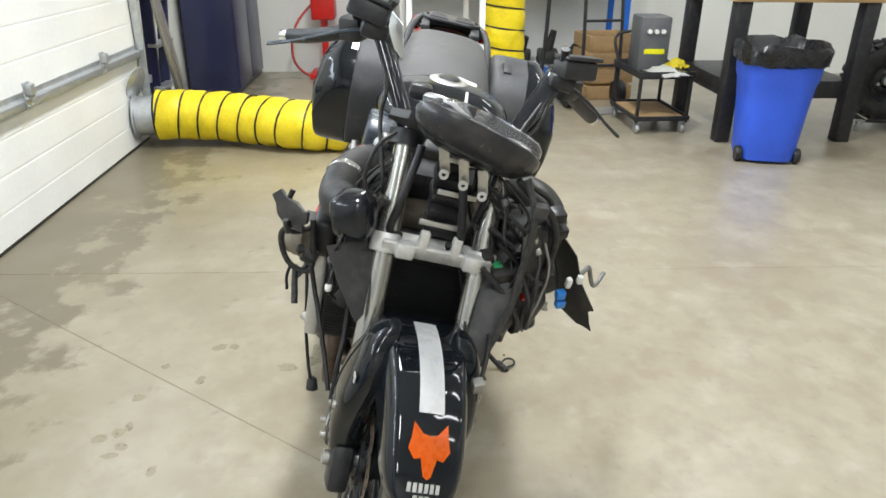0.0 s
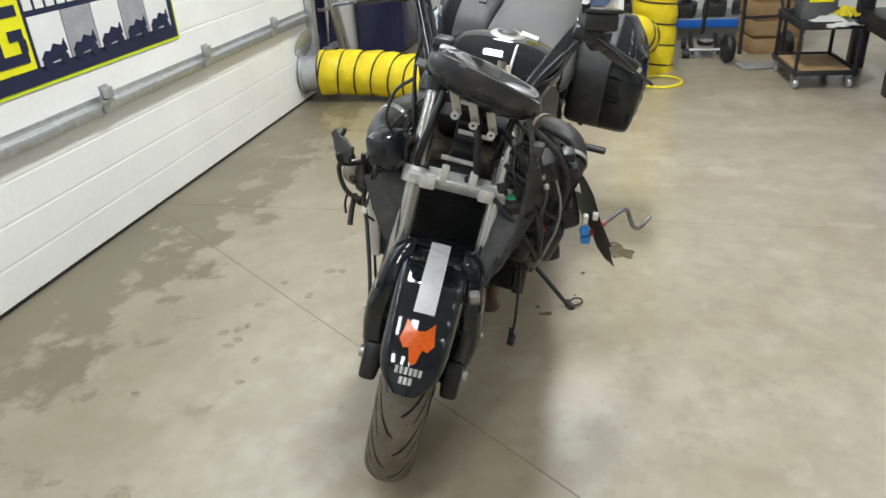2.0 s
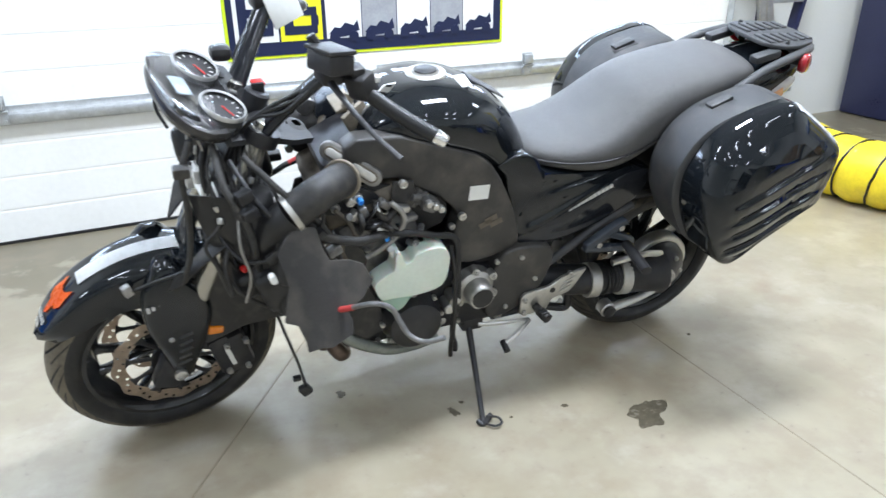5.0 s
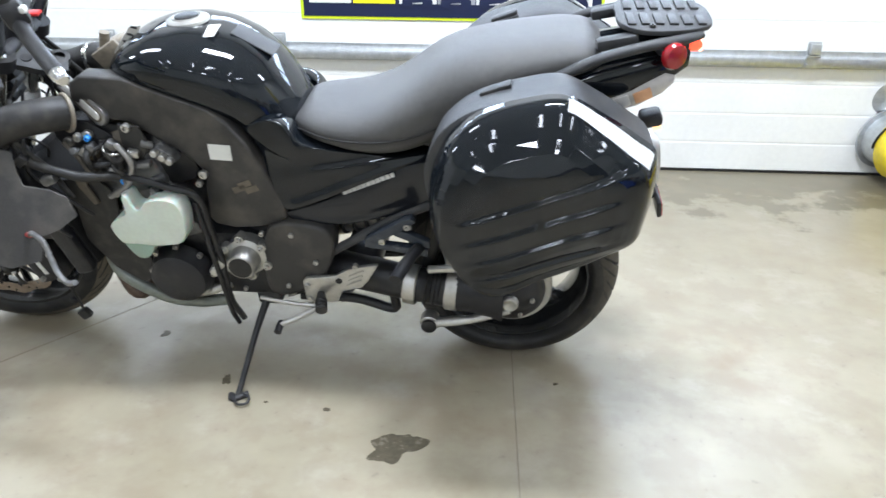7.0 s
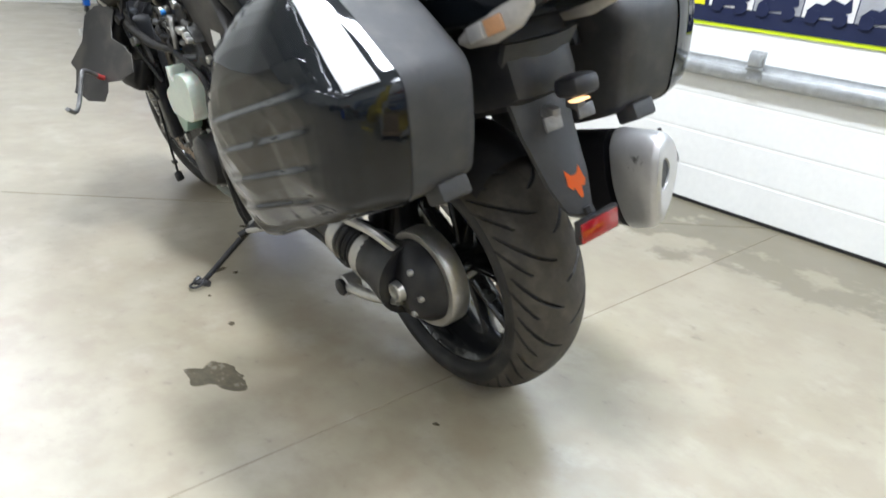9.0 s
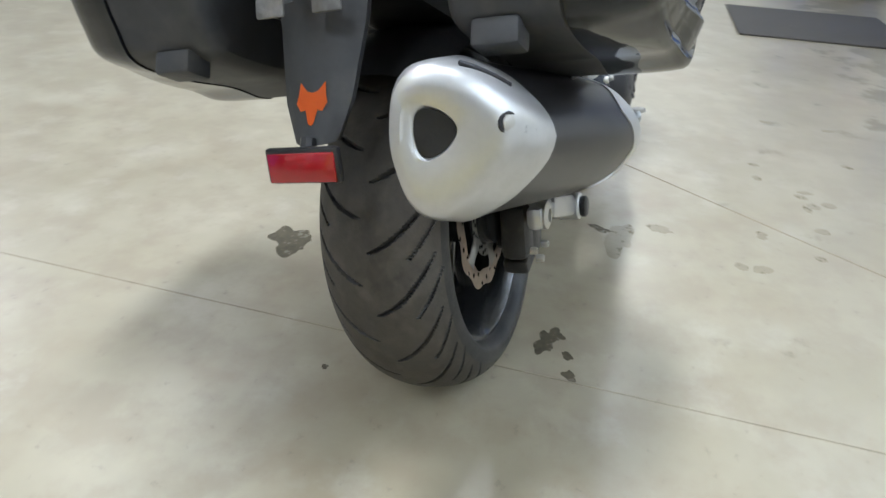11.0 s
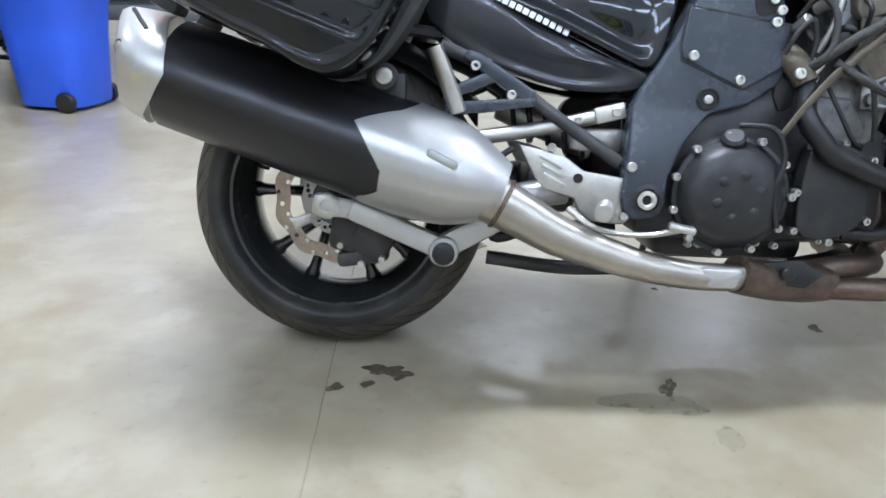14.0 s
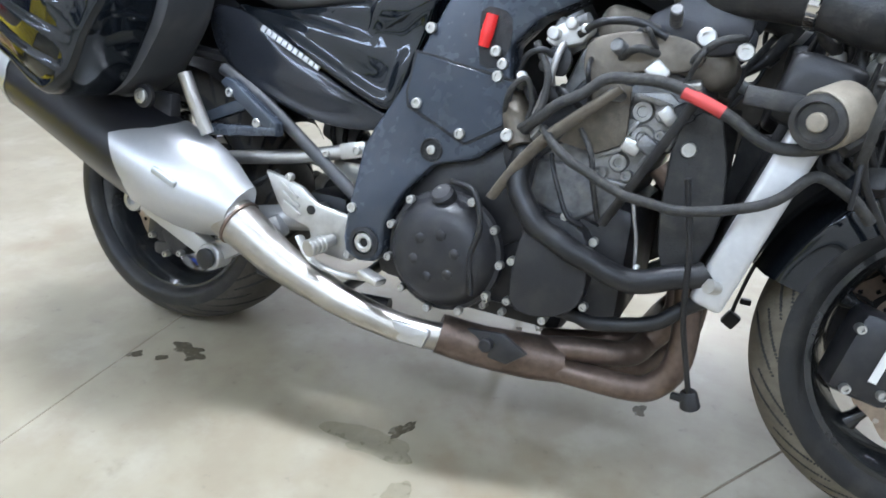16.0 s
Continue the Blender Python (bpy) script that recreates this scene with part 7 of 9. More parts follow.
bikepart("brake_pedal", tube([(0.44, -0.222, 0.318), (0.485, -0.245, 0.288), (0.545, -0.25, 0.279), (0.59, -0.255, 0.282), (0.625, -0.268, 0.293), (0.645, -0.28, 0.298)], [0.011, 0.009, 0.009, 0.009, 0.011, 0.008], n=8, flat=0.6), M_ALU, "silver rear brake pedal")
bikepart("pedal_pad", rbox(0.628, -0.278, 0.297, 0.046, 0.030, 0.013, 0.004, (0, 10, -12)), M_ALU, "ribbed silver brake pedal pad")
bikepart("side_stand", join(tube([(0.69, 0.15, 0.245), (0.705, 0.24, 0.19), (0.725, 0.365, 0.098), (0.729, 0.388, 0.086)], [0.011, 0.009, 0.008, 0.009], n=10), tube([(0.70, 0.375, 0.088), (0.735, 0.40, 0.088), (0.745, 0.385, 0.092)], 0.009, n=8),
         rbox(0.68, 0.14, 0.255, 0.07, 0.05, 0.05, 0.01)), M_BLACK, "black steel side stand, swung down")
bikepart("stand_loop", tube([(0.735, 0.395, 0.092), (0.712, 0.425, 0.10), (0.688, 0.422, 0.102), (0.69, 0.398, 0.10), (0.718, 0.38, 0.095)], 0.0035, n=8), M_BLACK, "bent wire foot of the stand")
bikepart("centre_stand", join(tube([(0.60, -0.14, 0.20), (0.45, -0.15, 0.195), (0.30, -0.15, 0.21)], 0.014, n=10), tube([(0.60, 0.12, 0.235), (0.443, 0.12, 0.235), (0.335, 0.12, 0.205), (0.325, 0.12, 0.235), (0.332, 0.12, 0.275)], 0.014, n=10), tube([(0.48, -0.15, 0.195), (0.47, 0, 0.20), (0.48, 0.12, 0.23)], 0.012, n=10)), M_BLACK, "black centre stand folded up")
bikepart("coil_plate", rbox(0.50, -0.13, 0.44, 0.10, 0.03, 0.045, 0.008), M_ALU, "silver linkage bracket")
bikepart("shock_body", cyl((0.32, 0.05, 0.50), (0.52, 0.02, 0.42), 0.03, n=16, bev=0.004), M_ALU, "silver suspension strut")
bikepart("subframe_tube", tube([(0.22, -0.16, 0.428), (0.382, -0.16, 0.456), (0.495, -0.16, 0.484)], 0.014, n=14), M_ALU, "silver subframe tube")
bikepart("tube_bracket", join(rbox(0.512, -0.168, 0.489, 0.056, 0.022, 0.03, 0.004, (0, -14, 0)), bolt((0.522, -0.18, 0.491), (0, -1, 0), 0.009, 0.007), bolt((0.455, -0.174, 0.474), (0, -1, 0), 0.007, 0.006)), M_ALU, "silver tube bracket with cap screws")
bikepart("shock_spring", tube([(0.33 + 0.17 * t, 0.05 - 0.03 * t + 0.035 * math.cos(30 * t), 0.495 - 0.065 * t + 0.035 * math.sin(30 * t)) for t in np.linspace(0, 1, 40)], 0.006, n=6, per=2), M_BLACK, "black shock spring")

# -- swingarm and shaft drive --
bikepart("swingarm", join(tube([(0.54, 0.10, 0.345), (0.40, 0.125, 0.335), (0.24, 0.140, 0.315), (0.12, 0.145, 0.31)], [0.05, 0.05, 0.048, 0.055], n=20), rbox(0.42, 0, 0.34, 0.10, 0.22, 0.09, 0.02)), M_BLACK, "black shaft-drive swingarm")
for x, z, r in ((0.27, 0.318, 0.056), (0.155, 0.312, 0.062)):
    bikepart("clamp_band", cyl((x + 0.018, 0.139, z), (x - 0.018, 0.143, z - 0.002), r, n=28, bev=0.003), M_ALU, "bare aluminium collar")
for k in range(4):
    bikepart("boot_rib", cyl((0.235 - 0.012 * k, 0.14, 0.317), (0.227 - 0.012 * k, 0.14, 0.316), 0.057 - 0.002 * (k % 2), n=24, bev=0.003), M_RUBBER, "ribbed rubber boot")
fd = bikepart("final_drive", lathe([(0, 0.188), (0.022, 0.188), (0.024, 0.182), (0.04, 0.178), (0.075, 0.165), (0.092, 0.142), (0.098, 0.11), (0.098, 0.08), (0, 0.08)], (0.0, 0, 0.309), (0, 1, 0), 40), M_BLACK, "black final drive housing")
part("flange_ring", lathe([(0.096, 0.128), (0.110, 0.128), (0.114, 0.122), (0.114, 0.085), (0.106, 0.082), (0.096, 0.085)], (0.0, 0, 0.309), (0, 1, 0), 44), M_ALU, fd, "bare aluminium flange ring")
part("axle_nut", lathe([(0, 0.196), (0.012, 0.196), (0.018, 0.2), (0.022, 0.198), (0.024, 0.185), (0, 0.185)], (0.0, 0, 0.309), (0, 1, 0), 24), M_ALU, fd, "silver axle nut")
for k in range(6):
    a = math.pi / 3 * k
    part("bolt", bolt((0.06 * math.cos(a), 0.17, 0.309 + 0.06 * math.sin(a)), (0, 1, 0), 0.007, 0.008), M_ALU, fd)
part("neck", tube([(0.02, 0.14, 0.312), (0.10, 0.142, 0.312), (0.15, 0.142, 0.312)], [0.085, 0.066, 0.06], n=24), M_BLACK, fd)
bikepart("torque_arm", join(tube([(0.0, 0.185, 0.285), (0.10, 0.195, 0.25), (0.218, 0.195, 0.226)], [0.015, 0.013, 0.016], n=10, flat=0.8), cyl((0.218, 0.165, 0.226), (0.218, 0.203, 0.226), 0.026, n=22, bev=0.003)), M_ALU, "silver torque arm")
for s in (-1, 1):
    bikepart("arm_cap", lathe([(0, 0), (0.019, 0), (0.021, 0.003), (0.021, 0.010), (0.017, 0.013), (0, 0.013)], (0.218, (0.2035 if s > 0 else 0.214) * s, 0.226), (0, s, 0), 22), M_RUBBER, "black rubber end cap")
bikepart("upper_link", tube([(0.03, 0.16, 0.385), (0.11, 0.17, 0.405), (0.22, 0.165, 0.39)], 0.011, n=8), M_ALU, "silver upper link")
bikepart("right_swingarm", join(tube([(0.05, -0.165, 0.318), (0.16, -0.175, 0.30), (0.30, -0.165, 0.32), (0.44, -0.14, 0.345)], [0.03, 0.026, 0.03, 0.036], n=12, flat=0.8), cyl((0.218, -0.17, 0.228), (0.218, -0.214, 0.228), 0.028, n=22, bev=0.003), rbox(0.295, -0.185, 0.278, 0.19, 0.03, 0.046, 0.010, (0, -30, 0)), rbox(0.02, -0.185, 0.302, 0.10, 0.03, 0.042, 0.012, (0, 6, 0)), rbox(0.135, -0.190, 0.263, 0.20, 0.034, 0.042, 0.010, (0, 22, 0))), M_SILVER, "silver right-hand swingarm and torque arm")
bikepart("axle_nut", lathe([(0, 0), (0.024, 0), (0.024, 0.014), (0.016, 0.018), (0.012, 0.018), (0.012, 0.006), (0, 0.006)], (0.0, -0.188, 0.304), (0, -1, 0), 22), M_ALU, "silver rear axle nut")
rc = bikepart("rear_caliper", join(rbox(0.075, -0.125, 0.235, 0.085, 0.07, 0.075, 0.016, (0, 35, 0)), rbox(0.03, -0.135, 0.26, 0.06, 0.05, 0.10, 0.014, (0, 10, 0)), rbox(0.06, -0.13, 0.20, 0.10, 0.05, 0.03, 0.01, (0, -10, 0))), M_DIRTY, "dirty black rear brake caliper")
for x, z in ((0.105, 0.262), (0.055, 0.285), (0.02, 0.225), (0.06, 0.19), (0.10, 0.20)):
    part("bolt", bolt((x, -0.162, z), (0, -1, 0), 0.007, 0.010), M_ALU, rc)
bikepart("brake_hose", tube([(0.06, -0.15, 0.27), (0.10, -0.18, 0.31), (0.16, -0.19, 0.325), (0.25, -0.18, 0.36), (0.34, -0.16, 0.42)], 0.006, n=8), M_RUBBER, "black brake hose")

# -- exhaust --
def can_ring(x, cy, cz, k, tilt=0.0, n=48, edge=None, yaw=0.0):
    """A rounded triangle with one corner to the outside; edge shifts it lengthwise by the angle."""
    pts = []
    for a in np.linspace(0, 2 * math.pi, n, endpoint=False):
        r = 0.086 * k * (1 + 0.10 * math.cos(3 * (a - math.pi)) + 0.02 * math.cos(6 * a))
        pts.append(Vector((x + tilt * r * math.sin(a) - yaw * 0.86 * r * math.cos(a) + (edge(a) if edge else 0.0), cy + 0.93 * r * math.cos(a) * 0.92, cz + 1.06 * r * math.sin(a))))
    return pts


def can_axis(x):
    t = (x + 0.38) / 0.74
    return float(np.interp(x, [-0.40, -0.26, 0.05, 0.16, 0.26, 0.36], [-0.188, -0.207, -0.252, -0.258, -0.252, -0.238])), 0.565 - 0.235 * t


def can(x0, x1, sizes, tilt=0.35, edge=None, yaw=0.0):
    xs = np.linspace(x0, x1, len(sizes))
    return [can_ring(x, *can_axis(x), k, tilt, edge=edge, yaw=yaw) for x, k in zip(xs, sizes)]


def tooth(a):
    """The front cap's edge: pointed to the rear at the outside, notched below."""
    d = math.degrees(a - math.pi)  # below the outer corner is positive
    return float(np.interp(d, [-180, -95, -62, -22, 14, 46, 80, 180], [0.0, 0.02, 0.0, -0.065, 0.0, 0.004, -0.03, 0.0]))


def tongue_edge(a):
    """The end cap's edge runs forward to a point at the outside."""
    d = math.degrees(a - math.pi)
    return float(np.interp(abs(d), [0, 70, 180], [0.040, 0.0, 0.0]))


def on_can(x, k, edge, n=48, tilt=0.35):
    ring = []
    for j, a in enumerate(np.linspace(0, 2 * math.pi, n, endpoint=False)):
        xx = x + edge(a)
        ring.append(can_ring(xx, *can_axis(xx), k, tilt, n)[j])
    return ring


def shifted(rings):
    """Rings of the outlet, which sits inward of and above the can's axis."""
    return [[p + Vector((0.0, 0.012, 0.010)) for p in ring] for ring in rings]


mf = bikepart("silencer", loft(can(-0.280, 0.175, [0.99] * 10)), M_BLACK, "black silencer can with silver end caps")
mf.data.materials[0] = mat("black_can_paint", (0.010, 0.010, 0.012), 0.34, vary=0.06, scale=9, rvary=0.02)
ec = part("end_cap", loft([on_can(-0.298, 0.97, tongue_edge), on_can(-0.298, 1.012, tongue_edge), on_can(-0.302, 1.018, tongue_edge)] + can(-0.318, -0.318, [1.014], 0.25, yaw=0.12)
                             + can(-0.342, -0.342, [1.0], 0.15, yaw=0.28) + can(-0.358, -0.374, [0.97, 0.92, 0.85], 0.09, yaw=0.37) + can(-0.377, -0.379, [0.76, 0.66], 0.09, yaw=0.37)
                             + shifted(can(-0.3795, -0.379, [0.40, 0.335], 0.09, yaw=0.37)) + shifted(can(-0.374, -0.334, [0.300, 0.285], 0.09, yaw=0.37))), M_SCUFF, mf, "silver rear end cap with scuffs")
part("outlet", loft(shifted(can(-0.3755, -0.336, [0.298, 0.288], 0.09, yaw=0.37)) + shifted(can(-0.337, -0.337, [0.21], 0.09, yaw=0.37))), M_RUBBER, ec, "dark rounded-triangle outlet")

for p, ax in (((-0.366, -0.168, 0.632), (-0.6, 0.1, 0.8)), ((-0.345, -0.258, 0.572), (-0.55, -0.8, 0.05)), ((-0.375, -0.182, 0.503), (-0.7, 0.0, -0.7))):
    # a black disc under each screw paints in the shade of its recess
    part("screw_shade", lathe([(0, 0.0016), (0.0125, 0.0016), (0.0135, 0.0), (0.0135, -0.004), (0, -0.004)], p, ax, 18), M_BLACK, ec, "black disc for the shade round a sunk screw")
    part("screw", lathe([(0, 0.004), (0.006, 0.004), (0.009, 0.003), (0.0095, -0.003), (0, -0.003)], p, ax, 16), M_ALU, ec)
# half-sunk black tube in place of the slit's shade; nothing is cut
slit = []
for k in range(5):
    x, z = -0.352 + 0.008 * k, 0.640 - 0.009 * k
    slit.append(min((p for p in can_ring(x, *can_axis(x), 1.0, 0.12, 96, yaw=0.28) if p.y < can_axis(x)[0] + 0.03), key=lambda p: abs(p.z - z)))
part("slit", tube(slit, 0.0042, n=8), M_RUBBER, ec, "black tube for the shade in the end cap's slit")
front_cap = [on_can(0.120, 0.97, tooth), on_can(0.120, 1.012, tooth), on_can(0.124, 1.018, tooth)] + can(0.18, 0.215, [1.0, 0.965]) + can(0.24, 0.318, [0.91, 0.81, 0.67, 0.54])
part("front_cap", loft(front_cap), M_SILVER, mf, "silver front cone cap")
slot = min((p for p in can_ring(0.205, *can_axis(0.205), 0.985, 0.35) if p.y < can_axis(0.205)[0]), key=lambda p: abs(p.z - 0.404))
part("slot", rbox(slot.x, slot.y, slot.z, 0.056, 0.012, 0.015, 0.0055, (12, 26, 8)), M_GALV, mf, "pressed slot")
part("hanger", join(rbox(0.12, -0.23, 0.50, 0.05, 0.03, 0.09, 0.008), lathe([(0, 0), (0.022, 0), (0.022, 0.01), (0.012, 0.012), (0, 0.012)], (0.111, -0.272, 0.536), (0, -1, 0), 20)), M_BLACK, mf)
part("hanger_bolt", bolt((0.111, -0.283, 0.536), (0, -1, 0), 0.014, 0.008), M_ALU, mf)
bikepart("link_pipe", tube([(0.295, -0.244, 0.337), (0.36, -0.246, 0.303), (0.42, -0.247, 0.272), (0.50, -0.248, 0.244), (0.57, -0.248, 0.224), (0.65, -0.248, 0.211), (0.71, -0.244, 0.207), (0.775, -0.226, 0.206)], [0.046, 0.041, 0.037, 0.031, 0.028, 0.026, 0.025, 0.025], n=28), M_BRUSH, "brushed stainless link pipe")
bikepart("pipe_clamp", cyl((0.315, -0.2445, 0.3265), (0.322, -0.2447, 0.323), 0.0475, n=28, bev=0.002), M_HEAD, "browned pipe clamp")
bikepart("link_shield", prism([(0.670, 0.228), (0.738, 0.228), (0.744, 0.220), (0.733, 0.192), (0.684, 0.192)], -0.258, -0.272, 0.006, "xz", 2), M_SCUFF, "bright pressed shield end on the pipe")
bikepart("collector", tube([(0.745, -0.232, 0.212), (0.82, -0.20, 0.196), (0.90, -0.165, 0.188), (0.95, -0.15, 0.186)], [0.035, 0.037, 0.040, 0.036], n=20), M_HEAD, "heat-browned exhaust collector")
for k, (y, zz, yy, r) in enumerate(((-0.155, 0.178, -0.165, 0.0225), (-0.06, 0.218, -0.15, 0.0225), (0.045, 0.178, -0.115, 0.0225), (0.14, 0.216, -0.10, 0.0225))):
    bikepart("header_pipe", tube([(0.90, yy, 0.5 * zz + 0.09), (0.98, yy, zz), (1.05 + 0.01 * (k % 2 == 0), 0.6 * yy + 0.4 * y, zz), (1.105 - 0.03 * (k % 2), y, zz + 0.012), (1.135 - 0.025 * (k % 2), y, zz + 0.07), (1.128 - 0.02 * (k % 2), y, 0.36), (1.09, y, 0.50), (1.05, y, 0.55)], r, n=16), M_HEAD, "heat-browned header pipe")
bikepart("stand_bracket", join(prism([(0.775, 0.232), (0.86, 0.240), (0.905, 0.215), (0.872, 0.188), (0.80, 0.195)], -0.222, -0.232, 0.003, "xz", 2), cyl((0.835, -0.230, 0.216), (0.835, -0.245, 0.216), 0.012, n=14, bev=0.002)), M_BLACK, "black bracket below the crankcase")

# -- radiator and ducts --
rad = bikepart("radiator", rbox(1.200, 0, 0.525, 0.045, 0.40, 0.33, 0.008, (0, 17, 0)), M_CORE, "black radiator core with silver end tanks")
for k in range(30):
    part("fin", rbox(1.2245 + 0.306 * (0.375 + 0.0103 * k - 0.525), 0.0, 0.375 + 0.0103 * k, 0.003, 0.38, 0.0015, 0), M_CORE, rad, smooth=0)
for s in (-1, 1):
    part("end_tank", rbox(1.205, 0.218 * s, 0.528, 0.050, 0.036, 0.345, 0.010, (0, 17, 0), 3), M_BLACK if s > 0 else mat("bare_radiator_aluminium", (0.60, 0.60, 0.595), 0.42, 0.55, vary=0.12), rad, "bare aluminium end tank" if s < 0 else "black end tank")
part("outlet", cyl((1.17, -0.225, 0.395), (1.155, -0.245, 0.40), 0.011, n=14), M_ALU, rad)
bikepart("lower_duct", prism([(1.13, 0.40), (1.25, 0.405), (1.33, 0.400), (1.43, 0.362), (1.475, 0.44), (1.45, 0.56), (1.33, 0.62), (1.15, 0.60)], 0.132, 0.140, 0.002, "xz", 1), M_DIRTY, "dusty black duct panel beside the radiator")
bikepart("duct_shield", prism([(1.28, 0.60), (1.44, 0.62), (1.47, 0.50), (1.40, 0.47), (1.28, 0.56)], 0.12, 0.124, 0.001, "xz", 1), M_DIRTY, "dusty black lower duct")
def bent_plate(rows, th=0.004):
    bm = loft([[Vector(p) for p in row] for row in rows], cap=False, closed=False)
    bmesh.ops.recalc_face_normals(bm, faces=bm.faces)
    bmesh.ops.solidify(bm, geom=bm.faces[:], thickness=th)
    return bm


bikepart("inner_fairing", bent_plate([[(1.305, 0.185, 0.765), (1.327, 0.213, 0.755), (1.345, 0.240, 0.735)], [(1.385, 0.140, 0.685), (1.415, 0.178, 0.680), (1.42, 0.212, 0.657)], [(1.44, 0.130, 0.62), (1.466, 0.155, 0.612), (1.47, 0.182, 0.592)], [(1.495, 0.125, 0.575), (1.505, 0.14, 0.568), (1.508, 0.155, 0.560)]]), M_DIRTY, "dusty black inner fairing duct")
bikepart("inner_fairing", bent_plate([[(1.36, -0.090, 0.748), (1.40, -0.142, 0.742), (1.42, -0.193, 0.728)], [(1.415, -0.092, 0.685), (1.435, -0.122, 0.678), (1.452, -0.156, 0.668)], [(1.472, -0.092, 0.618), (1.476, -0.098, 0.608), (1.480, -0.104, 0.600)]]), M_DIRTY, "dusty black inner fairing duct")
bikepart("duct_mouth", soften(rbox(1.385, -0.15, 0.795, 0.09, 0.085, 0.095, 0.022, (12, 10, -20), 3), 1), M_SEMI, "black rubber duct mouth")
# added black lumps fill in the dark mass behind the forks
for p, sz, rot in (((1.245, 0.235, 0.665), (0.12, 0.08, 0.14), (10, 14, 8)), ((1.215, 0.265, 0.575), (0.10, 0.06, 0.10), (20, -10, 14)), ((1.30, 0.205, 0.60), (0.10, 0.07, 0.08), (-14, 20, 0)), ((1.235, -0.215, 0.68), (0.10, 0.06, 0.10), (0, 12, 0))):
    bikepart("clutter_block", soften(rbox(*p, *sz, 0.018, rot, 3), 1), M_RUBBER, "added black lump for the dark clutter behind the forks")
# intake elbows
for s in (-1, 1):
    pts = [(1.078, 0.178, 0.820), (1.108, 0.216, 0.830), (1.150, 0.250, 0.832), (1.188, 0.270, 0.822), (1.226, 0.277, 0.803)] if s > 0 else [(1.04, -0.125, 0.81), (1.10, -0.160, 0.815), (1.16, -0.185, 0.812), (1.22, -0.198, 0.805), (1.285, -0.198, 0.785), (1.345, -0.165, 0.79), (1.365, -0.15, 0.795)]
    bikepart("intake_elbow", tube(pts, 0.041 if s > 0 else 0.042, n=24, per=8), M_DIRTY, "dusty black rubber intake elbow")
    if s < 0:
        bikepart("hose_clamp", cyl(Vector(pts[0]), Vector(pts[0]).lerp(Vector(pts[1]), 0.2), 0.0445, n=24, bev=0.001), M_ALU, "worm-drive hose clamp")
    bikepart("hose_clamp", cyl(Vector(pts[-1]), Vector(pts[-1]).lerp(Vector(pts[-2]), 0.3), 0.0445, n=24, bev=0.001), M_ALU, "worm-drive hose clamp")
    p0, p1 = Vector((1.1125, 0.127 * s, 0.8815)), Vector((0.9915, 0.184 * s, 0.8035))
    along = (p1 - p0).normalized()
    across = Vector((-0.037, 0.008 * s, 0.021)).normalized()
    face = along.cross(across).normalized()
    if face.y * s < 0:
        face = -face
    across = face.cross(along).normalized()
    frame_m = Matrix((along, across, face)).transposed().to_4x4()
    frame_m.translation = (p0 + p1) / 2

    def stadium(ln, w):
        return [(ln / 2 - w / 2 + w / 2 * math.cos(a), w / 2 * math.sin(a)) for a in np.linspace(-math.pi / 2, math.pi / 2, 9)] + [(-ln / 2 + w / 2 - w / 2 * math.cos(a), -w / 2 * math.sin(a)) for a in np.linspace(-math.pi / 2, math.pi / 2, 9)]

    pl = bikepart("duct_plate", prism(stadium(0.166, 0.046), -0.012, 0.004, 0.003, "xy", 2), M_GRIMY, "pressed aluminium duct plate with a long slot")
    pl.data.transform(frame_m)
    for ln, w, h, m in ((0.146, 0.030, 0.0065, M_SHIELD), (0.136, 0.020, 0.009, M_CAST)):
        ob = part("slot_rim", prism(stadium(ln, w), 0.0, h, 0.002, "xy", 2), m, pl)
        ob.data.transform(frame_m)
    bikepart("duct_gasket", cyl(Vector(pts[1]).lerp(Vector(pts[0]), 0.75), Vector(pts[1]).lerp(Vector(pts[0]), 0.95), 0.048, n=28, bev=0.002), M_DUSTY, "tan gasket ring at the root of the elbow")
bikepart("hose_clamp", cyl((1.206, -0.196, 0.807), (1.222, -0.199, 0.804), 0.0445, n=28, bev=0.002), M_CHROME, "bright worm-drive hose clamp")
bikepart("air_box_front", rbox(1.0, 0, 0.82, 0.22, 0.22, 0.10, 0.03, (0, 25, 0)), M_BLACK, "black air box")
for s in (-1, 1):
    bikepart("throttle_body", join(cyl((0.90, 0.08 * s, 0.72), (0.86, 0.085 * s, 0.78), 0.022, n=16), cyl((0.90, 0.15 * s, 0.71), (0.87, 0.155 * s, 0.755), 0.022, n=16), rbox(0.875, 0.17 * s, 0.735, 0.04, 0.03, 0.026, 0.006, (0, 24, 0)), cyl((0.885, 0.185 * s, 0.742), (0.91, 0.192 * s, 0.752), 0.010, n=12)), M_WORN, "aluminium throttle body")
bikepart("heat_shield", soften(prism(smooth_outline([(0.915, 0.715), (0.95, 0.735), (1.0, 0.741), (1.06, 0.735), (1.085, 0.712), (1.06, 0.69), (1.0, 0.685), (0.925, 0.662)], 3), -0.10, -0.205, 0.02, "xz", 4), 1), M_SHIELD, "brown-dusted heat shield")
bikepart("blue_plug", rbox(0.975, 0.205, 0.655, 0.016, 0.02, 0.03, 0.003, (0, 20, 0)), M_BLUEPL, "blue plastic connector")
bikepart("red_cap", tube([(0.757, -0.200, 0.745), (0.753, -0.202, 0.718), (0.749, -0.203, 0.695)], [0.010, 0.011, 0.009], n=12), M_REDPL, "red rubber battery boot")

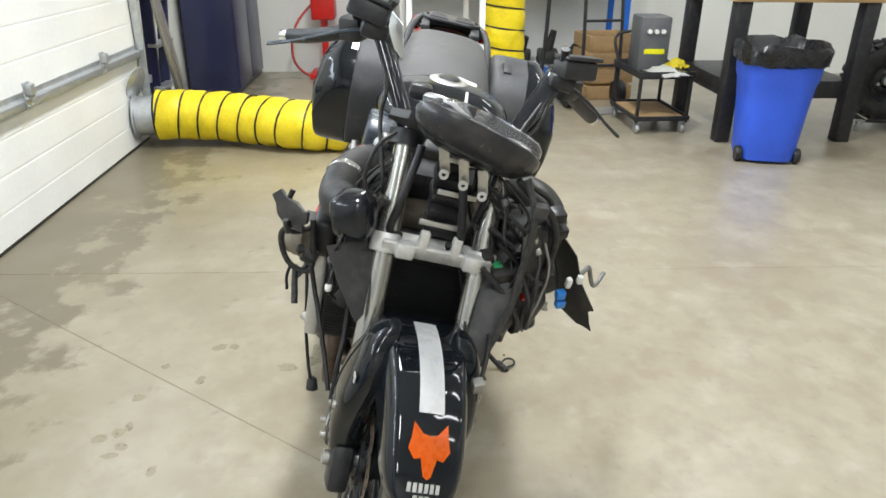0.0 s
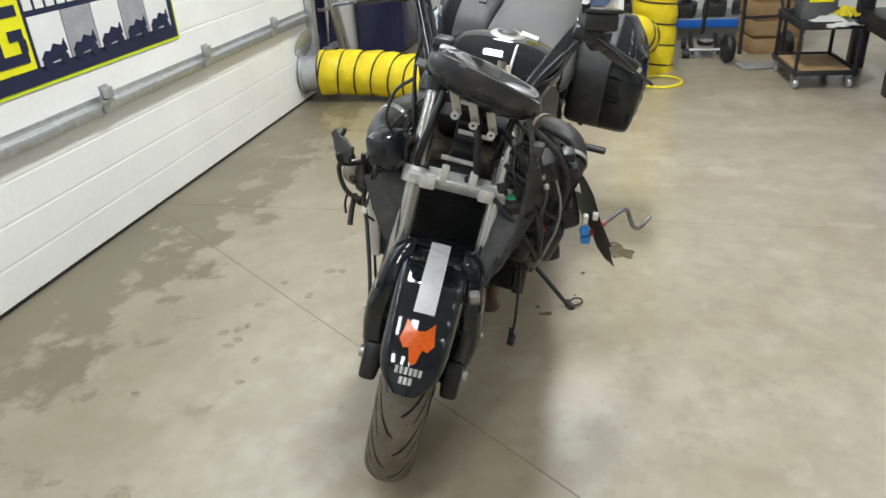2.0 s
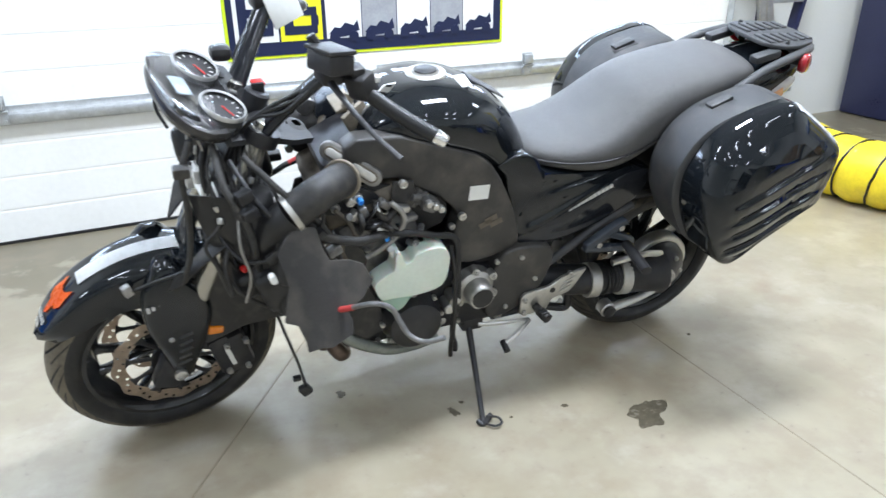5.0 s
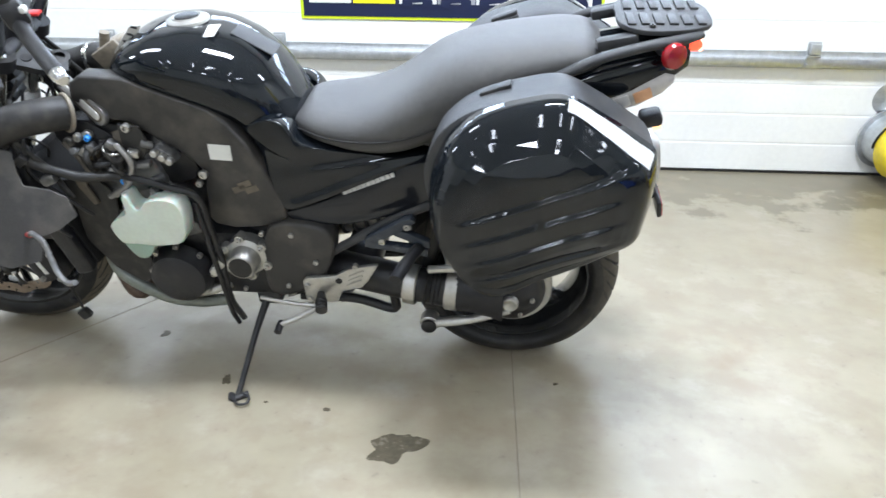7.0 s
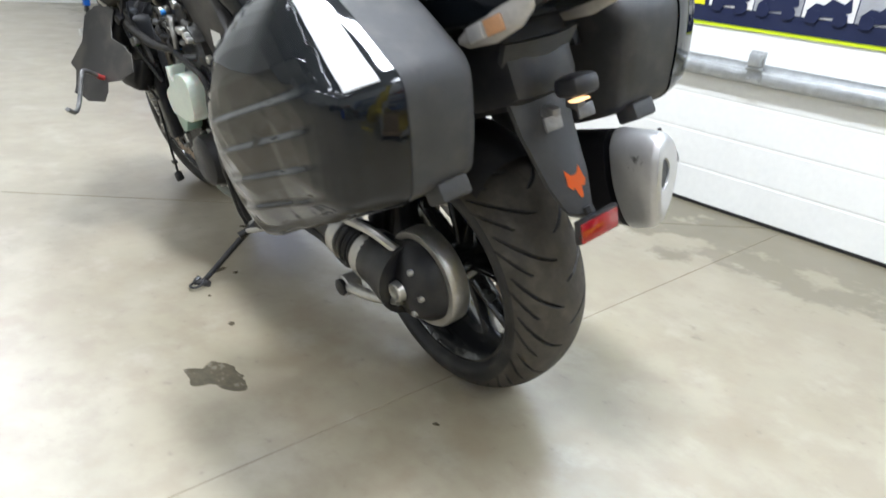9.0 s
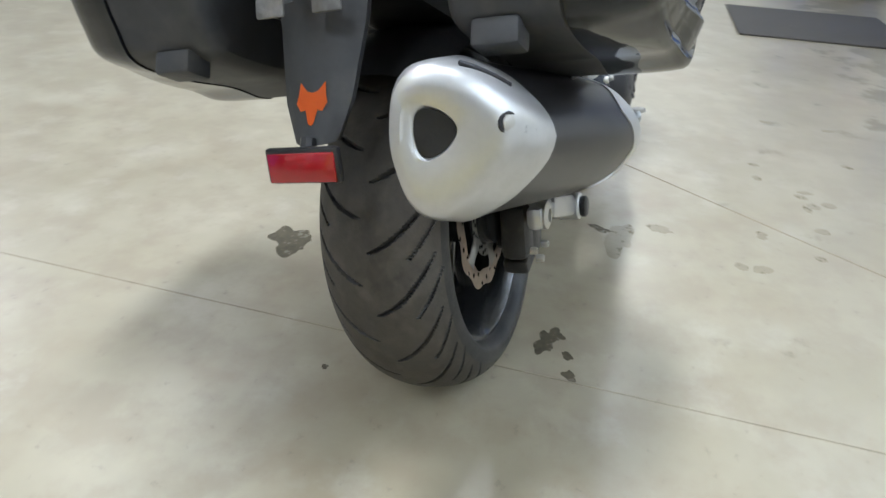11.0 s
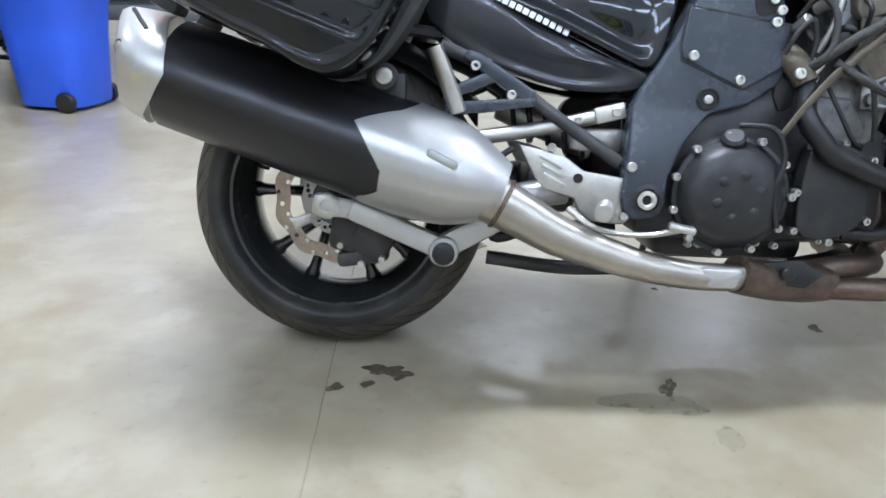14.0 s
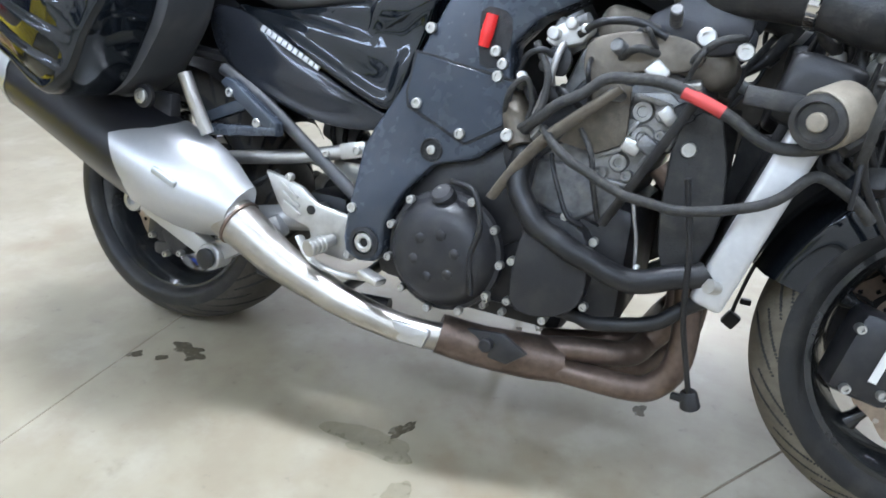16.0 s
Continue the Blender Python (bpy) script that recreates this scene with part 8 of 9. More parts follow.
# coolant expansion bottle
cb = bikepart("coolant_bottle", soften(prism(smooth_outline([(0.966, 0.630), (0.954, 0.632), (0.942, 0.602), (0.925, 0.600), (0.905, 0.622), (0.857, 0.630), (0.828, 0.617), (0.818, 0.577), (0.834, 0.508), (0.90, 0.490), (0.96, 0.492), (1.0, 0.494), (1.018, 0.53), (1.014, 0.552), (0.985, 0.572), (0.968, 0.585)], 3), 0.200, 0.256, 0.016, "xz", 4), 1), M_TANKPL, "translucent white coolant bottle, half full")
part("lower_tank", soften(prism(smooth_outline([(1.0, 0.495), (0.982, 0.452), (0.962, 0.441), (0.938, 0.452), (0.920, 0.480), (0.898, 0.492), (0.95, 0.497)], 3), 0.203, 0.250, 0.012, "xz", 3), 1), M_COOLANT, cb, "green coolant showing through")
part("filler", cyl((0.958, 0.228, 0.606), (0.968, 0.228, 0.632), 0.012, n=12), M_WHITEPL, cb)

# -- loose shields, electrics and harness left hanging --
tp = bikepart("torn_shield", prism([(1.244, 0.779), (1.209, 0.788), (1.172, 0.772), (1.163, 0.729), (1.15, 0.70), (1.101, 0.683), (1.067, 0.662), (1.045, 0.62), (1.08, 0.597), (1.123, 0.589), (1.114, 0.565), (1.116, 0.54), (1.174, 0.538), (1.196, 0.548), (1.232, 0.556), (1.234, 0.578), (1.247, 0.614), (1.275, 0.632), (1.262, 0.667), (1.253, 0.689), (1.269, 0.756)], 0.0, 0.004, 0.001, "xz", 1), M_COVER, "torn black plastic shield hanging loose")
for v in tp.data.vertices:  # it hangs askew, its lower front corner farthest out
    v.co.y += 0.385 - 0.6 * (v.co.z - 0.64) + 0.5 * (v.co.x - 1.2)
# more added lumps, so that the floor does not show through the clutter
for p, sz, rot in (((1.285, 0.215, 0.775), (0.10, 0.11, 0.13), (12, 16, 10)), ((1.235, 0.275, 0.705), (0.075, 0.085, 0.15), (22, -6, 14)), ((1.265, 0.235, 0.615), (0.09, 0.13, 0.13), (-10, 18, 4))):
    bikepart("clutter_block", soften(rbox(*p, *sz, 0.022, rot, 3), 1), M_RUBBER, "added black lump for the dark clutter behind the forks")
for name, m, p, sz in (("blue_relay", M_BLUEPL, (1.222, 0.356, 0.632), (0.02, 0.024, 0.022)), ("blue_relay", M_BLUEPL, (1.214, 0.364, 0.605), (0.02, 0.024, 0.022)), ("white_plug", M_WHITEPL, (1.281, 0.349, 0.693), (0.014, 0.014, 0.028)), ("white_plug", M_WHITEPL, (1.284, 0.371, 0.708), (0.014, 0.014, 0.022)),
                       ("red_plug", M_REDPL, (1.33, 0.25, 0.66), (0.014, 0.02, 0.014)), ("green_plug", M_GREENPL, (1.36, 0.165, 0.735), (0.02, 0.022, 0.012)), ("grey_plug", M_DIRTY, (1.365, 0.18, 0.71), (0.035, 0.05, 0.05)),
                       ("black_relay", M_RUBBER, (1.13, 0.20, 0.80), (0.03, 0.03, 0.035)), ("black_plug", M_RUBBER, (1.315, 0.27, 0.86), (0.035, 0.03, 0.025)), ("black_plug", M_RUBBER, (1.31, 0.285, 0.825), (0.035, 0.03, 0.025)),
                       ("fuse_box", M_DIRTY, (1.29, 0.21, 0.70), (0.06, 0.07, 0.09)), ("regulator", M_BLACK, (1.26, -0.20, 0.80), (0.05, 0.04, 0.05)), 
                       ("grey_plug", M_PIPE, (1.588, 0.152, 0.580), (0.022, 0.024, 0.028))):
    bikepart(name, rbox(*p, *sz, 0.004, (10, 15, 20)), m, name.replace("_", " ") + " on the loose wiring")
rod = bikepart("loose_pipe", tube([(1.155, 0.372, 0.592), (1.132, 0.391, 0.606), (1.081, 0.438, 0.646), (1.046, 0.458, 0.640), (1.030, 0.474, 0.610), (1.012, 0.492, 0.580), (0.982, 0.512, 0.570), (0.945, 0.534, 0.592)], 0.0062, n=12, per=6), M_WORN, "bent grey pipe sticking out with a red end")
part("red_sleeve", tube([(1.154, 0.373, 0.593), (1.132, 0.391, 0.606), (1.118, 0.404, 0.617)], 0.0072, n=10), M_REDHOSE, rod, "red sleeve")


def cable(pts, r=0.006, m=M_TAPE, label="taped wiring loom", name="cable"):
    line = spline([Vector(p) for p in pts], 4)
    for j, p in enumerate(line[1:-1], 1):  # a little kink here and there
        line[j] = p + 0.35 * r * Vector([noise.noise(p * 23 + Vector((7 * q, 0, 0))) for q in range(3)])
    return bikepart(name, tube(line, r, n=12, per=2), m, label)


# right-hand side: the loom across the engine, coolant hoses
loom = cable([(0.84, -0.22, 0.575), (0.89, -0.248, 0.619), (0.93, -0.25, 0.645), (0.956, -0.25, 0.666), (0.985, -0.25, 0.673), (1.04, -0.25, 0.673), (1.074, -0.253, 0.663), (1.126, -0.255, 0.643), (1.18, -0.258, 0.613), (1.24, -0.262, 0.610), (1.287, -0.262, 0.640), (1.33, -0.255, 0.668)], 0.0085, M_TAPE, "thick taped wiring loom")
part("red_tape", tube([(1.070, -0.253, 0.664), (1.10, -0.2545, 0.6535), (1.126, -0.255, 0.643)], 0.0094, n=10), M_REDHOSE, loom, "red tape wrap")
cable([(0.875, -0.235, 0.585), (0.923, -0.26, 0.549), (0.964, -0.26, 0.531), (1.01, -0.262, 0.512), (1.056, -0.265, 0.504), (1.10, -0.268, 0.502), (1.167, -0.27, 0.519), (1.218, -0.27, 0.545), (1.251, -0.27, 0.578), (1.295, -0.262, 0.562), (1.33, -0.25, 0.53)], 0.0075)
bikepart("cable_guide", tube([(0.803, -0.225, 0.462), (0.841, -0.233, 0.520), (0.878, -0.235, 0.566), (0.926, -0.236, 0.610), (0.982, -0.236, 0.658)], [0.010, 0.012, 0.013, 0.013, 0.009], n=12, flat=0.45), M_SHIELD, "dusty flat cable guide")
cable([(0.842, -0.205, 0.545), (0.843, -0.222, 0.50), (0.868, -0.23, 0.450), (0.907, -0.23, 0.420), (0.961, -0.23, 0.399), (1.013, -0.23, 0.382), (1.061, -0.228, 0.378), (1.100, -0.225, 0.395), (1.150, -0.222, 0.415)], 0.019, M_RUBBER, "black coolant hose", "coolant_hose")
cable([(0.95, -0.18, 0.285), (0.996, -0.20, 0.288), (1.079, -0.20, 0.308), (1.152, -0.19, 0.361)], 0.012, M_RUBBER, "black coolant hose", "coolant_hose")
cable([(1.10, -0.27, 0.55), (1.12, -0.25, 0.45), (1.13, -0.235, 0.35), (1.15, -0.215, 0.26), (1.16, -0.20, 0.215)], 0.0045, M_RUBBER, "hanging sensor lead")
bikepart("hanging_plug", join(cyl((1.16, -0.195, 0.215), (1.168, -0.19, 0.185), 0.013, 0.016, n=14, bev=0.003), rbox(1.15, -0.195, 0.20, 0.03, 0.012, 0.012, 0.003)), M_RUBBER, "black plug hanging on its lead")
cable([(0.73, -0.22, 0.475), (0.78, -0.245, 0.47), (0.80, -0.25, 0.42), (0.79, -0.25, 0.36), (0.80, -0.25, 0.30)], 0.005, M_RUBBER, "black breather hose")
cable([(0.82, -0.215, 0.57), (0.86, -0.235, 0.60), (0.87, -0.23, 0.66), (0.84, -0.215, 0.71)], 0.006, M_TAPE)
cable([(1.022, -0.20, 0.50), (1.030, -0.205, 0.47), (1.040, -0.205, 0.43), (1.045, -0.205, 0.39)], 0.003, M_PIPE, "grey sensor lead")
bikepart("lead_plug", rbox(1.046, -0.205, 0.385, 0.010, 0.012, 0.028, 0.003, (0, 8, 0)), M_WHITEPL, "small white plug")
bikepart("header_shield", prism(smooth_outline([(1.07, 0.62), (1.125, 0.63), (1.152, 0.50), (1.135, 0.42), (1.10, 0.385), (1.072, 0.42), (1.062, 0.52)], 2), -0.178, -0.186, 0.002, "xz", 1), M_DIRTY, "black shield before the header pipes")
cable([(0.880, -0.205, 0.712), (0.876, -0.222, 0.690), (0.872, -0.224, 0.665), (0.866, -0.222, 0.640), (0.852, -0.212, 0.603)], 0.0055, M_PIPE, "braided silver hose")
cable([(0.900, -0.20, 0.728), (0.935, -0.22, 0.748), (0.985, -0.222, 0.752), (1.03, -0.215, 0.735)], 0.006, M_RUBBER, "black hose over the heat shield")
cable([(0.885, -0.20, 0.545), (0.905, -0.212, 0.50), (0.93, -0.216, 0.455), (0.952, -0.205, 0.442)], 0.004, M_RUBBER, "thin black lead")
cable([(0.925, -0.20, 0.59), (0.95, -0.214, 0.555), (0.963, -0.214, 0.50), (0.975, -0.20, 0.455)], 0.0045, M_TAPE)
cable([(0.815, -0.205, 0.66), (0.832, -0.225, 0.69), (0.858, -0.225, 0.700), (0.872, -0.21, 0.682)], 0.0045, M_RUBBER, "thin black lead")
cable([(0.80, -0.205, 0.60), (0.81, -0.222, 0.635), (0.835, -0.222, 0.655), (0.846, -0.215, 0.62), (0.84, -0.212, 0.58)], 0.0045, M_TAPE)
bikepart("sensor_plate", prism(smooth_outline([(0.862, 0.668), (0.885, 0.664), (0.896, 0.688), (0.884, 0.710), (0.862, 0.706), (0.852, 0.688)], 2), -0.196, -0.206, 0.003, "xz", 2), M_RUBBER, "black sensor plate")
throttle = bikepart("throttle_body", soften(prism([(0.842, 0.716), (0.862, 0.742), (0.905, 0.756), (0.922, 0.738), (0.905, 0.716), (0.866, 0.702)], -0.16, -0.196, 0.008, "xz", 2), 1), M_CAST, "bright cast throttle body")
for x, z, r in ((0.862, 0.726, 0.010), (0.887, 0.742, 0.009), (0.909, 0.737, 0.007)):
    part("fitting", cyl((x, -0.190, z), (x, -0.212, z), r, n=14, bev=0.002), M_ALU, throttle)
boss_block = bikepart("head_casting", soften(prism([(0.992, 0.655), (1.045, 0.662), (1.072, 0.640), (1.045, 0.575), (1.006, 0.512), (0.950, 0.508), (0.948, 0.552), (0.985, 0.575)], -0.16, -0.187, 0.006, "xz", 2), 1), M_GRIMY, "grimy cast end of the cylinder head")
for x, z, r, h in ((1.012, 0.628, 0.017, 0.012), (1.043, 0.628, 0.013, 0.014), (1.018, 0.590, 0.019, 0.010), (0.990, 0.548, 0.015, 0.014), (0.965, 0.528, 0.011, 0.012), (1.006, 0.530, 0.009, 0.016), (1.043, 0.597, 0.008, 0.014)):
    part("boss", lathe([(0, h * 0.6), (r * 0.45, h * 0.6), (r * 0.5, h), (r * 0.85, h), (r, h * 0.7), (r, -0.004), (0, -0.004)], (x, -0.186, z), (0, -1, 0), 18), M_GRIMY, boss_block)
for x, z, ln, a in ((1.028, 0.645, 0.05, 12), (1.0, 0.60, 0.045, -55), (1.030, 0.566, 0.05, -62), (0.975, 0.562, 0.05, -25), (0.985, 0.516, 0.05, 5)):
    part("rib", rbox(x, -0.190, z, ln, 0.012, 0.007, 0.002, (0, a, 0)), M_GRIMY, boss_block)
bikepart("flat_brace", tube([(0.984, -0.215, 0.452), (1.04, -0.225, 0.56), (1.085, -0.228, 0.65)], 0.010, n=10, flat=0.4), M_DIRTY, "flat black brace across the engine")
bikepart("casting_panel", prism([(0.925, 0.672), (0.991, 0.662), (0.997, 0.578), (0.955, 0.556), (0.893, 0.566), (0.928, 0.622)], -0.196, -0.202, 0.002, "xz", 2), M_BROWN, "oily brown flap hanging below the heat shield")
bikepart("cylinder_side", prism([(0.858, 0.532), (0.94, 0.530), (0.972, 0.466), (0.925, 0.434), (0.852, 0.466)], -0.150, -0.181, 0.008, "xz", 3), M_WORN, "grey cast cylinder side")
bikepart("intake_boot", tube([(0.80, -0.165, 0.615), (0.822, -0.20, 0.585), (0.838, -0.215, 0.55)], [0.022, 0.023, 0.020], n=16), M_BROWN, "dusty tan rubber boot")
bikepart("boot_bolt", bolt((0.818, -0.230, 0.565), (0, -1, 0.1), 0.010, 0.006), M_ALU, "bright boot bolt")
for k in range(4):
    bikepart("coil_body", rbox(1.005 + 0.022 * k, -0.196, 0.575 + 0.026 * k - 0.02 * (k % 2), 0.03, 0.03, 0.024, 0.006, (0, 20 + 12 * k, 8)), (M_ALU, M_WORN, M_ALU, M_BLACK)[k], "small cast fitting on the cylinder head")
horn = bikepart("horn", join(lathe([(0, 0.004), (0.024, 0.004), (0.026, 0.010), (0.034, 0.008), (0.036, 0.0), (0.034, -0.012), (0, -0.012)], (1.240, -0.285, 0.648), (-0.35, -0.93, -0.1), 28), rbox(1.185, -0.262, 0.668, 0.075, 0.03, 0.026, 0.004, (0, 4, 0))), M_DIRTY, "dusty black horn with a tan drum")
part("drum", lathe([(0, 0.0), (0.038, 0.0), (0.040, 0.004), (0.040, 0.045), (0.034, 0.055), (0, 0.055)], (1.244, -0.275, 0.650), (0.62, 0.70, 0.34), 28), M_DUSTY, horn, "dust-covered drum")
bikepart("horn_boss", cyl((1.2386, -0.2887, 0.6476), (1.2365, -0.2943, 0.647), 0.013, n=14, bev=0.002), M_DUSTY, "worn horn centre")
bikepart("engine_mount", join(prism(smooth_outline([(0.80, 0.57), (0.86, 0.60), (1.0, 0.77), (1.08, 0.80), (1.14, 0.78), (1.12, 0.72), (1.03, 0.70), (0.88, 0.55), (0.81, 0.50)], 2), -0.165, -0.182, 0.006, "xz")), M_BLACK, "black right frame spar")
# filler panel added to keep the area beside the engine dark
bikepart("lower_filler", prism([(1.14, 0.64), (1.145, 0.45), (1.09, 0.36), (1.02, 0.31), (0.965, 0.34), (0.985, 0.43), (1.03, 0.52), (1.02, 0.60), (1.06, 0.65)], 0.188, 0.194, 0.002, "xz", 1), M_DIRTY, "added black filler panel for the dark area beside the engine")
# added black plate: darkens the gap below the tank, behind the fittings
bikepart("head_backing", prism(smooth_outline([(0.80, 0.70), (0.86, 0.745), (0.95, 0.775), (1.05, 0.79), (1.09, 0.745), (1.07, 0.69), (1.0, 0.63), (0.90, 0.62), (0.81, 0.64)], 2), 0.150, 0.164, 0.004, "xz", 2), M_RUBBER, "added black backing plate that darkens the cylinder head's side")
bikepart("spar_bracket", prism([(0.959, 0.799), (0.906, 0.795), (0.889, 0.741), (0.933, 0.693), (0.962, 0.724)], 0.184, 0.192, 0.003, "xz", 2), M_DIRTY, "black triangular spar bracket")
bikepart("frame_bolt", bolt((0.934, 0.195, 0.794), (0, 1, 0), 0.011, 0.009), M_ALU, "bright frame bolt")
bikepart("frame_bolt", bolt((1.066, 0.195, 0.763), (0, 1, 0), 0.011, 0.009), M_ALU, "bright frame bolt")
bikepart("frame_bolt", bolt((0.768, 0.195, 0.674), (0, 1, 0), 0.011, 0.009), M_ALU, "bright frame bolt")
bikepart("frame_bolt", bolt((1.041, 0.195, 0.762), (0, 1, 0), 0.008, 0.009), M_BLUEPL, "bright frame bolt")
casting = bikepart("throttle_casting", soften(prism([(0.884, 0.741), (0.864, 0.748), (0.837, 0.732), (0.824, 0.708), (0.855, 0.699), (0.882, 0.712)], 0.165, 0.205, 0.006, "xz", 2), 1), M_WORN, "dusty silver throttle casting")
part("nozzle", cyl((0.870, 0.205, 0.738), (0.870, 0.223, 0.738), 0.009, n=12, bev=0.002), M_ALU, casting)
part("nozzle", cyl((0.852, 0.205, 0.728), (0.852, 0.223, 0.728), 0.009, n=12, bev=0.002), M_ALU, casting)
part("nozzle", cyl((0.836, 0.205, 0.718), (0.836, 0.223, 0.718), 0.009, n=12, bev=0.002), M_ALU, casting)
cable([(0.967, 0.205, 0.753), (0.944, 0.215, 0.730), (0.936, 0.220, 0.698), (0.956, 0.215, 0.655), (0.994, 0.210, 0.623), (1.027, 0.205, 0.601)], 0.0075, M_PIPE, "grey looped breather pipe")
cable([(1.105, 0.200, 0.750), (1.074, 0.210, 0.717), (1.058, 0.210, 0.676), (1.034, 0.200, 0.649)], 0.006, M_SHIELD, "dusty lead across the head")
cable([(1.004, 0.195, 0.758), (0.998, 0.207, 0.732), (0.978, 0.207, 0.707), (0.952, 0.195, 0.727)], 0.009, M_DIRTY, "dusty hose over the head")
cable([(1.001, 0.200, 0.756), (1.000, 0.210, 0.739), (0.989, 0.210, 0.727), (0.971, 0.200, 0.723)], 0.0045, M_CHROME, "bright fuel pipe")
bikepart("flat_bracket", prism([(1.113, 0.659), (1.08, 0.662), (1.083, 0.627), (1.065, 0.576), (1.081, 0.571), (1.108, 0.623)], 0.196, 0.204, 0.002, "xz", 1), M_SHIELD, "dusty bent bracket")
bikepart("fitting", rbox(0.982, 0.198, 0.747, 0.030, 0.026, 0.020, 0.005, (0, -40, 8)), M_WORN, "small fitting on the cylinder head")
bikepart("fitting", rbox(0.974, 0.198, 0.707, 0.022, 0.026, 0.030, 0.005, (0, -25, 8)), M_DIRTY, "small fitting on the cylinder head")
bikepart("fitting", rbox(0.933, 0.198, 0.727, 0.030, 0.026, 0.018, 0.005, (0, -10, 8)), M_ALU, "small fitting on the cylinder head")
bikepart("fitting", rbox(0.913, 0.198, 0.697, 0.035, 0.026, 0.016, 0.005, (0, 5, 8)), M_WORN, "small fitting on the cylinder head")
bikepart("fitting", rbox(1.035, 0.198, 0.735, 0.020, 0.026, 0.030, 0.005, (0, 20, 8)), M_WORN, "small fitting on the cylinder head")
bikepart("fitting", rbox(1.022, 0.198, 0.700, 0.028, 0.026, 0.022, 0.005, (0, 35, 8)), M_DIRTY, "small fitting on the cylinder head")
bikepart("fitting", rbox(1.055, 0.198, 0.725, 0.026, 0.026, 0.026, 0.005, (0, 50, 8)), M_ALU, "small fitting on the cylinder head")
bikepart("engine_mount", join(prism(smooth_outline([(0.80, 0.57), (0.86, 0.60), (1.0, 0.77), (1.08, 0.80), (1.14, 0.78), (1.12, 0.72), (1.03, 0.70), (0.88, 0.55), (0.81, 0.50)], 2), 0.165, 0.1775, 0.006, "xz")), M_BLACK, "black left frame spar")
for s in (-1, 1):
    for x, z, r in ((1.08, 0.742, 0.014), (1.135, 0.727, 0.013), (1.087, 0.582, 0.012), (0.79, 0.64, 0.009), (0.86, 0.56, 0.010)) if s < 0 else ((1.045, 0.765, 0.013), (1.10, 0.745, 0.012), (1.02, 0.60, 0.011), (0.79, 0.64, 0.009), (0.86, 0.56, 0.010)):
        bikepart("frame_bolt", bolt((x, 0.184 * s, z), (0, s, 0), r, 0.009), M_ALU, "bright frame bolt")
random.seed(5)
for k in range(34):  # small fittings, clips and unions over both cylinder heads
    s = 1 if k % 2 else -1
    x = random.uniform(0.80, 1.08)
    z = 0.62 + 0.45 * (x - 0.85) + random.uniform(-0.05, 0.06)
    a = random.uniform(0, 3.1)
    if k % 3 == 0:
        bikepart("union", cyl((x, 0.19 * s, z), (x + 0.018 * math.cos(a), 0.222 * s, z + 0.018 * math.sin(a)), random.uniform(0.006, 0.011), n=10, bev=0.002), random.choice((M_ALU, M_WORN, M_WORN)), "small metal hose union")
    elif k % 3 == 1:
        bikepart("clip", rbox(x, 0.205 * s, z, random.uniform(0.015, 0.035), 0.018, random.uniform(0.012, 0.03), 0.004, (random.uniform(-30, 30), random.uniform(-60, 60), 0)), random.choice((M_RUBBER, M_DIRTY, M_ALU)), "small clip on the engine")
    else:
        d = Vector((math.cos(a), 0, math.sin(a))) * random.uniform(0.04, 0.08)
        p = Vector((x, 0.20 * s, z))
        cable([p, p + d * 0.5 + Vector((0, 0.025 * s, 0.01)), p + d], random.choice((0.004, 0.006, 0.008)), random.choice((M_RUBBER, M_TAPE)), "short engine hose")
# left-hand side
cable([(0.99, 0.20, 0.66), (0.93, 0.225, 0.67), (0.85, 0.22, 0.645), (0.79, 0.215, 0.62), (0.775, 0.215, 0.52), (0.765, 0.215, 0.42), (0.77, 0.21, 0.30), (0.755, 0.205, 0.235), (0.75, 0.20, 0.205)], 0.009, M_RUBBER, "black breather hose", "breather_hose")
cable([(0.80, 0.21, 0.60), (0.785, 0.225, 0.50), (0.775, 0.225, 0.36), (0.772, 0.215, 0.25), (0.765, 0.205, 0.19)], 0.007, M_RUBBER, "black breather hose", "breather_hose")
cable([(0.98, 0.21, 0.665), (1.04, 0.24, 0.68), (1.10, 0.26, 0.70), (1.16, 0.27, 0.74), (1.20, 0.25, 0.80)], 0.012, M_DIRTY, "dusty taped loom")
cable([(1.28, 0.20, 0.62), (1.26, 0.22, 0.48), (1.23, 0.23, 0.36), (1.21, 0.235, 0.27), (1.205, 0.236, 0.235)], 0.004, M_RUBBER, "hanging sensor lead")
bikepart("hanging_plug", join(rbox(1.205, 0.236, 0.217, 0.03, 0.022, 0.032, 0.005, (0, 30, 0)), rbox(1.225, 0.232, 0.262, 0.022, 0.016, 0.012, 0.003)), M_RUBBER, "black plug hanging on its lead")
cable([(1.42, -0.10, 0.99), (1.45, -0.13, 0.96), (1.46, -0.14, 0.90), (1.44, -0.12, 0.85)], 0.004, M_RUBBER, "loose lead under the dials")
cable([(1.405, 0.17, 0.95), (1.43, 0.20, 0.88), (1.43, 0.205, 0.78), (1.44, 0.20, 0.68), (1.46, 0.18, 0.60)], 0.007, M_TAPE, "hanging loom under the dials")
bikepart("loom_block", rbox(1.43, 0.205, 0.90, 0.035, 0.03, 0.025, 0.005), M_DIRTY, "grey plug block on the hanging loom")
cable([(1.46, 0.17, 0.62), (1.53, 0.165, 0.60), (1.585, 0.155, 0.575)], 0.004, M_RUBBER)
random.seed(33)
wcount = 0
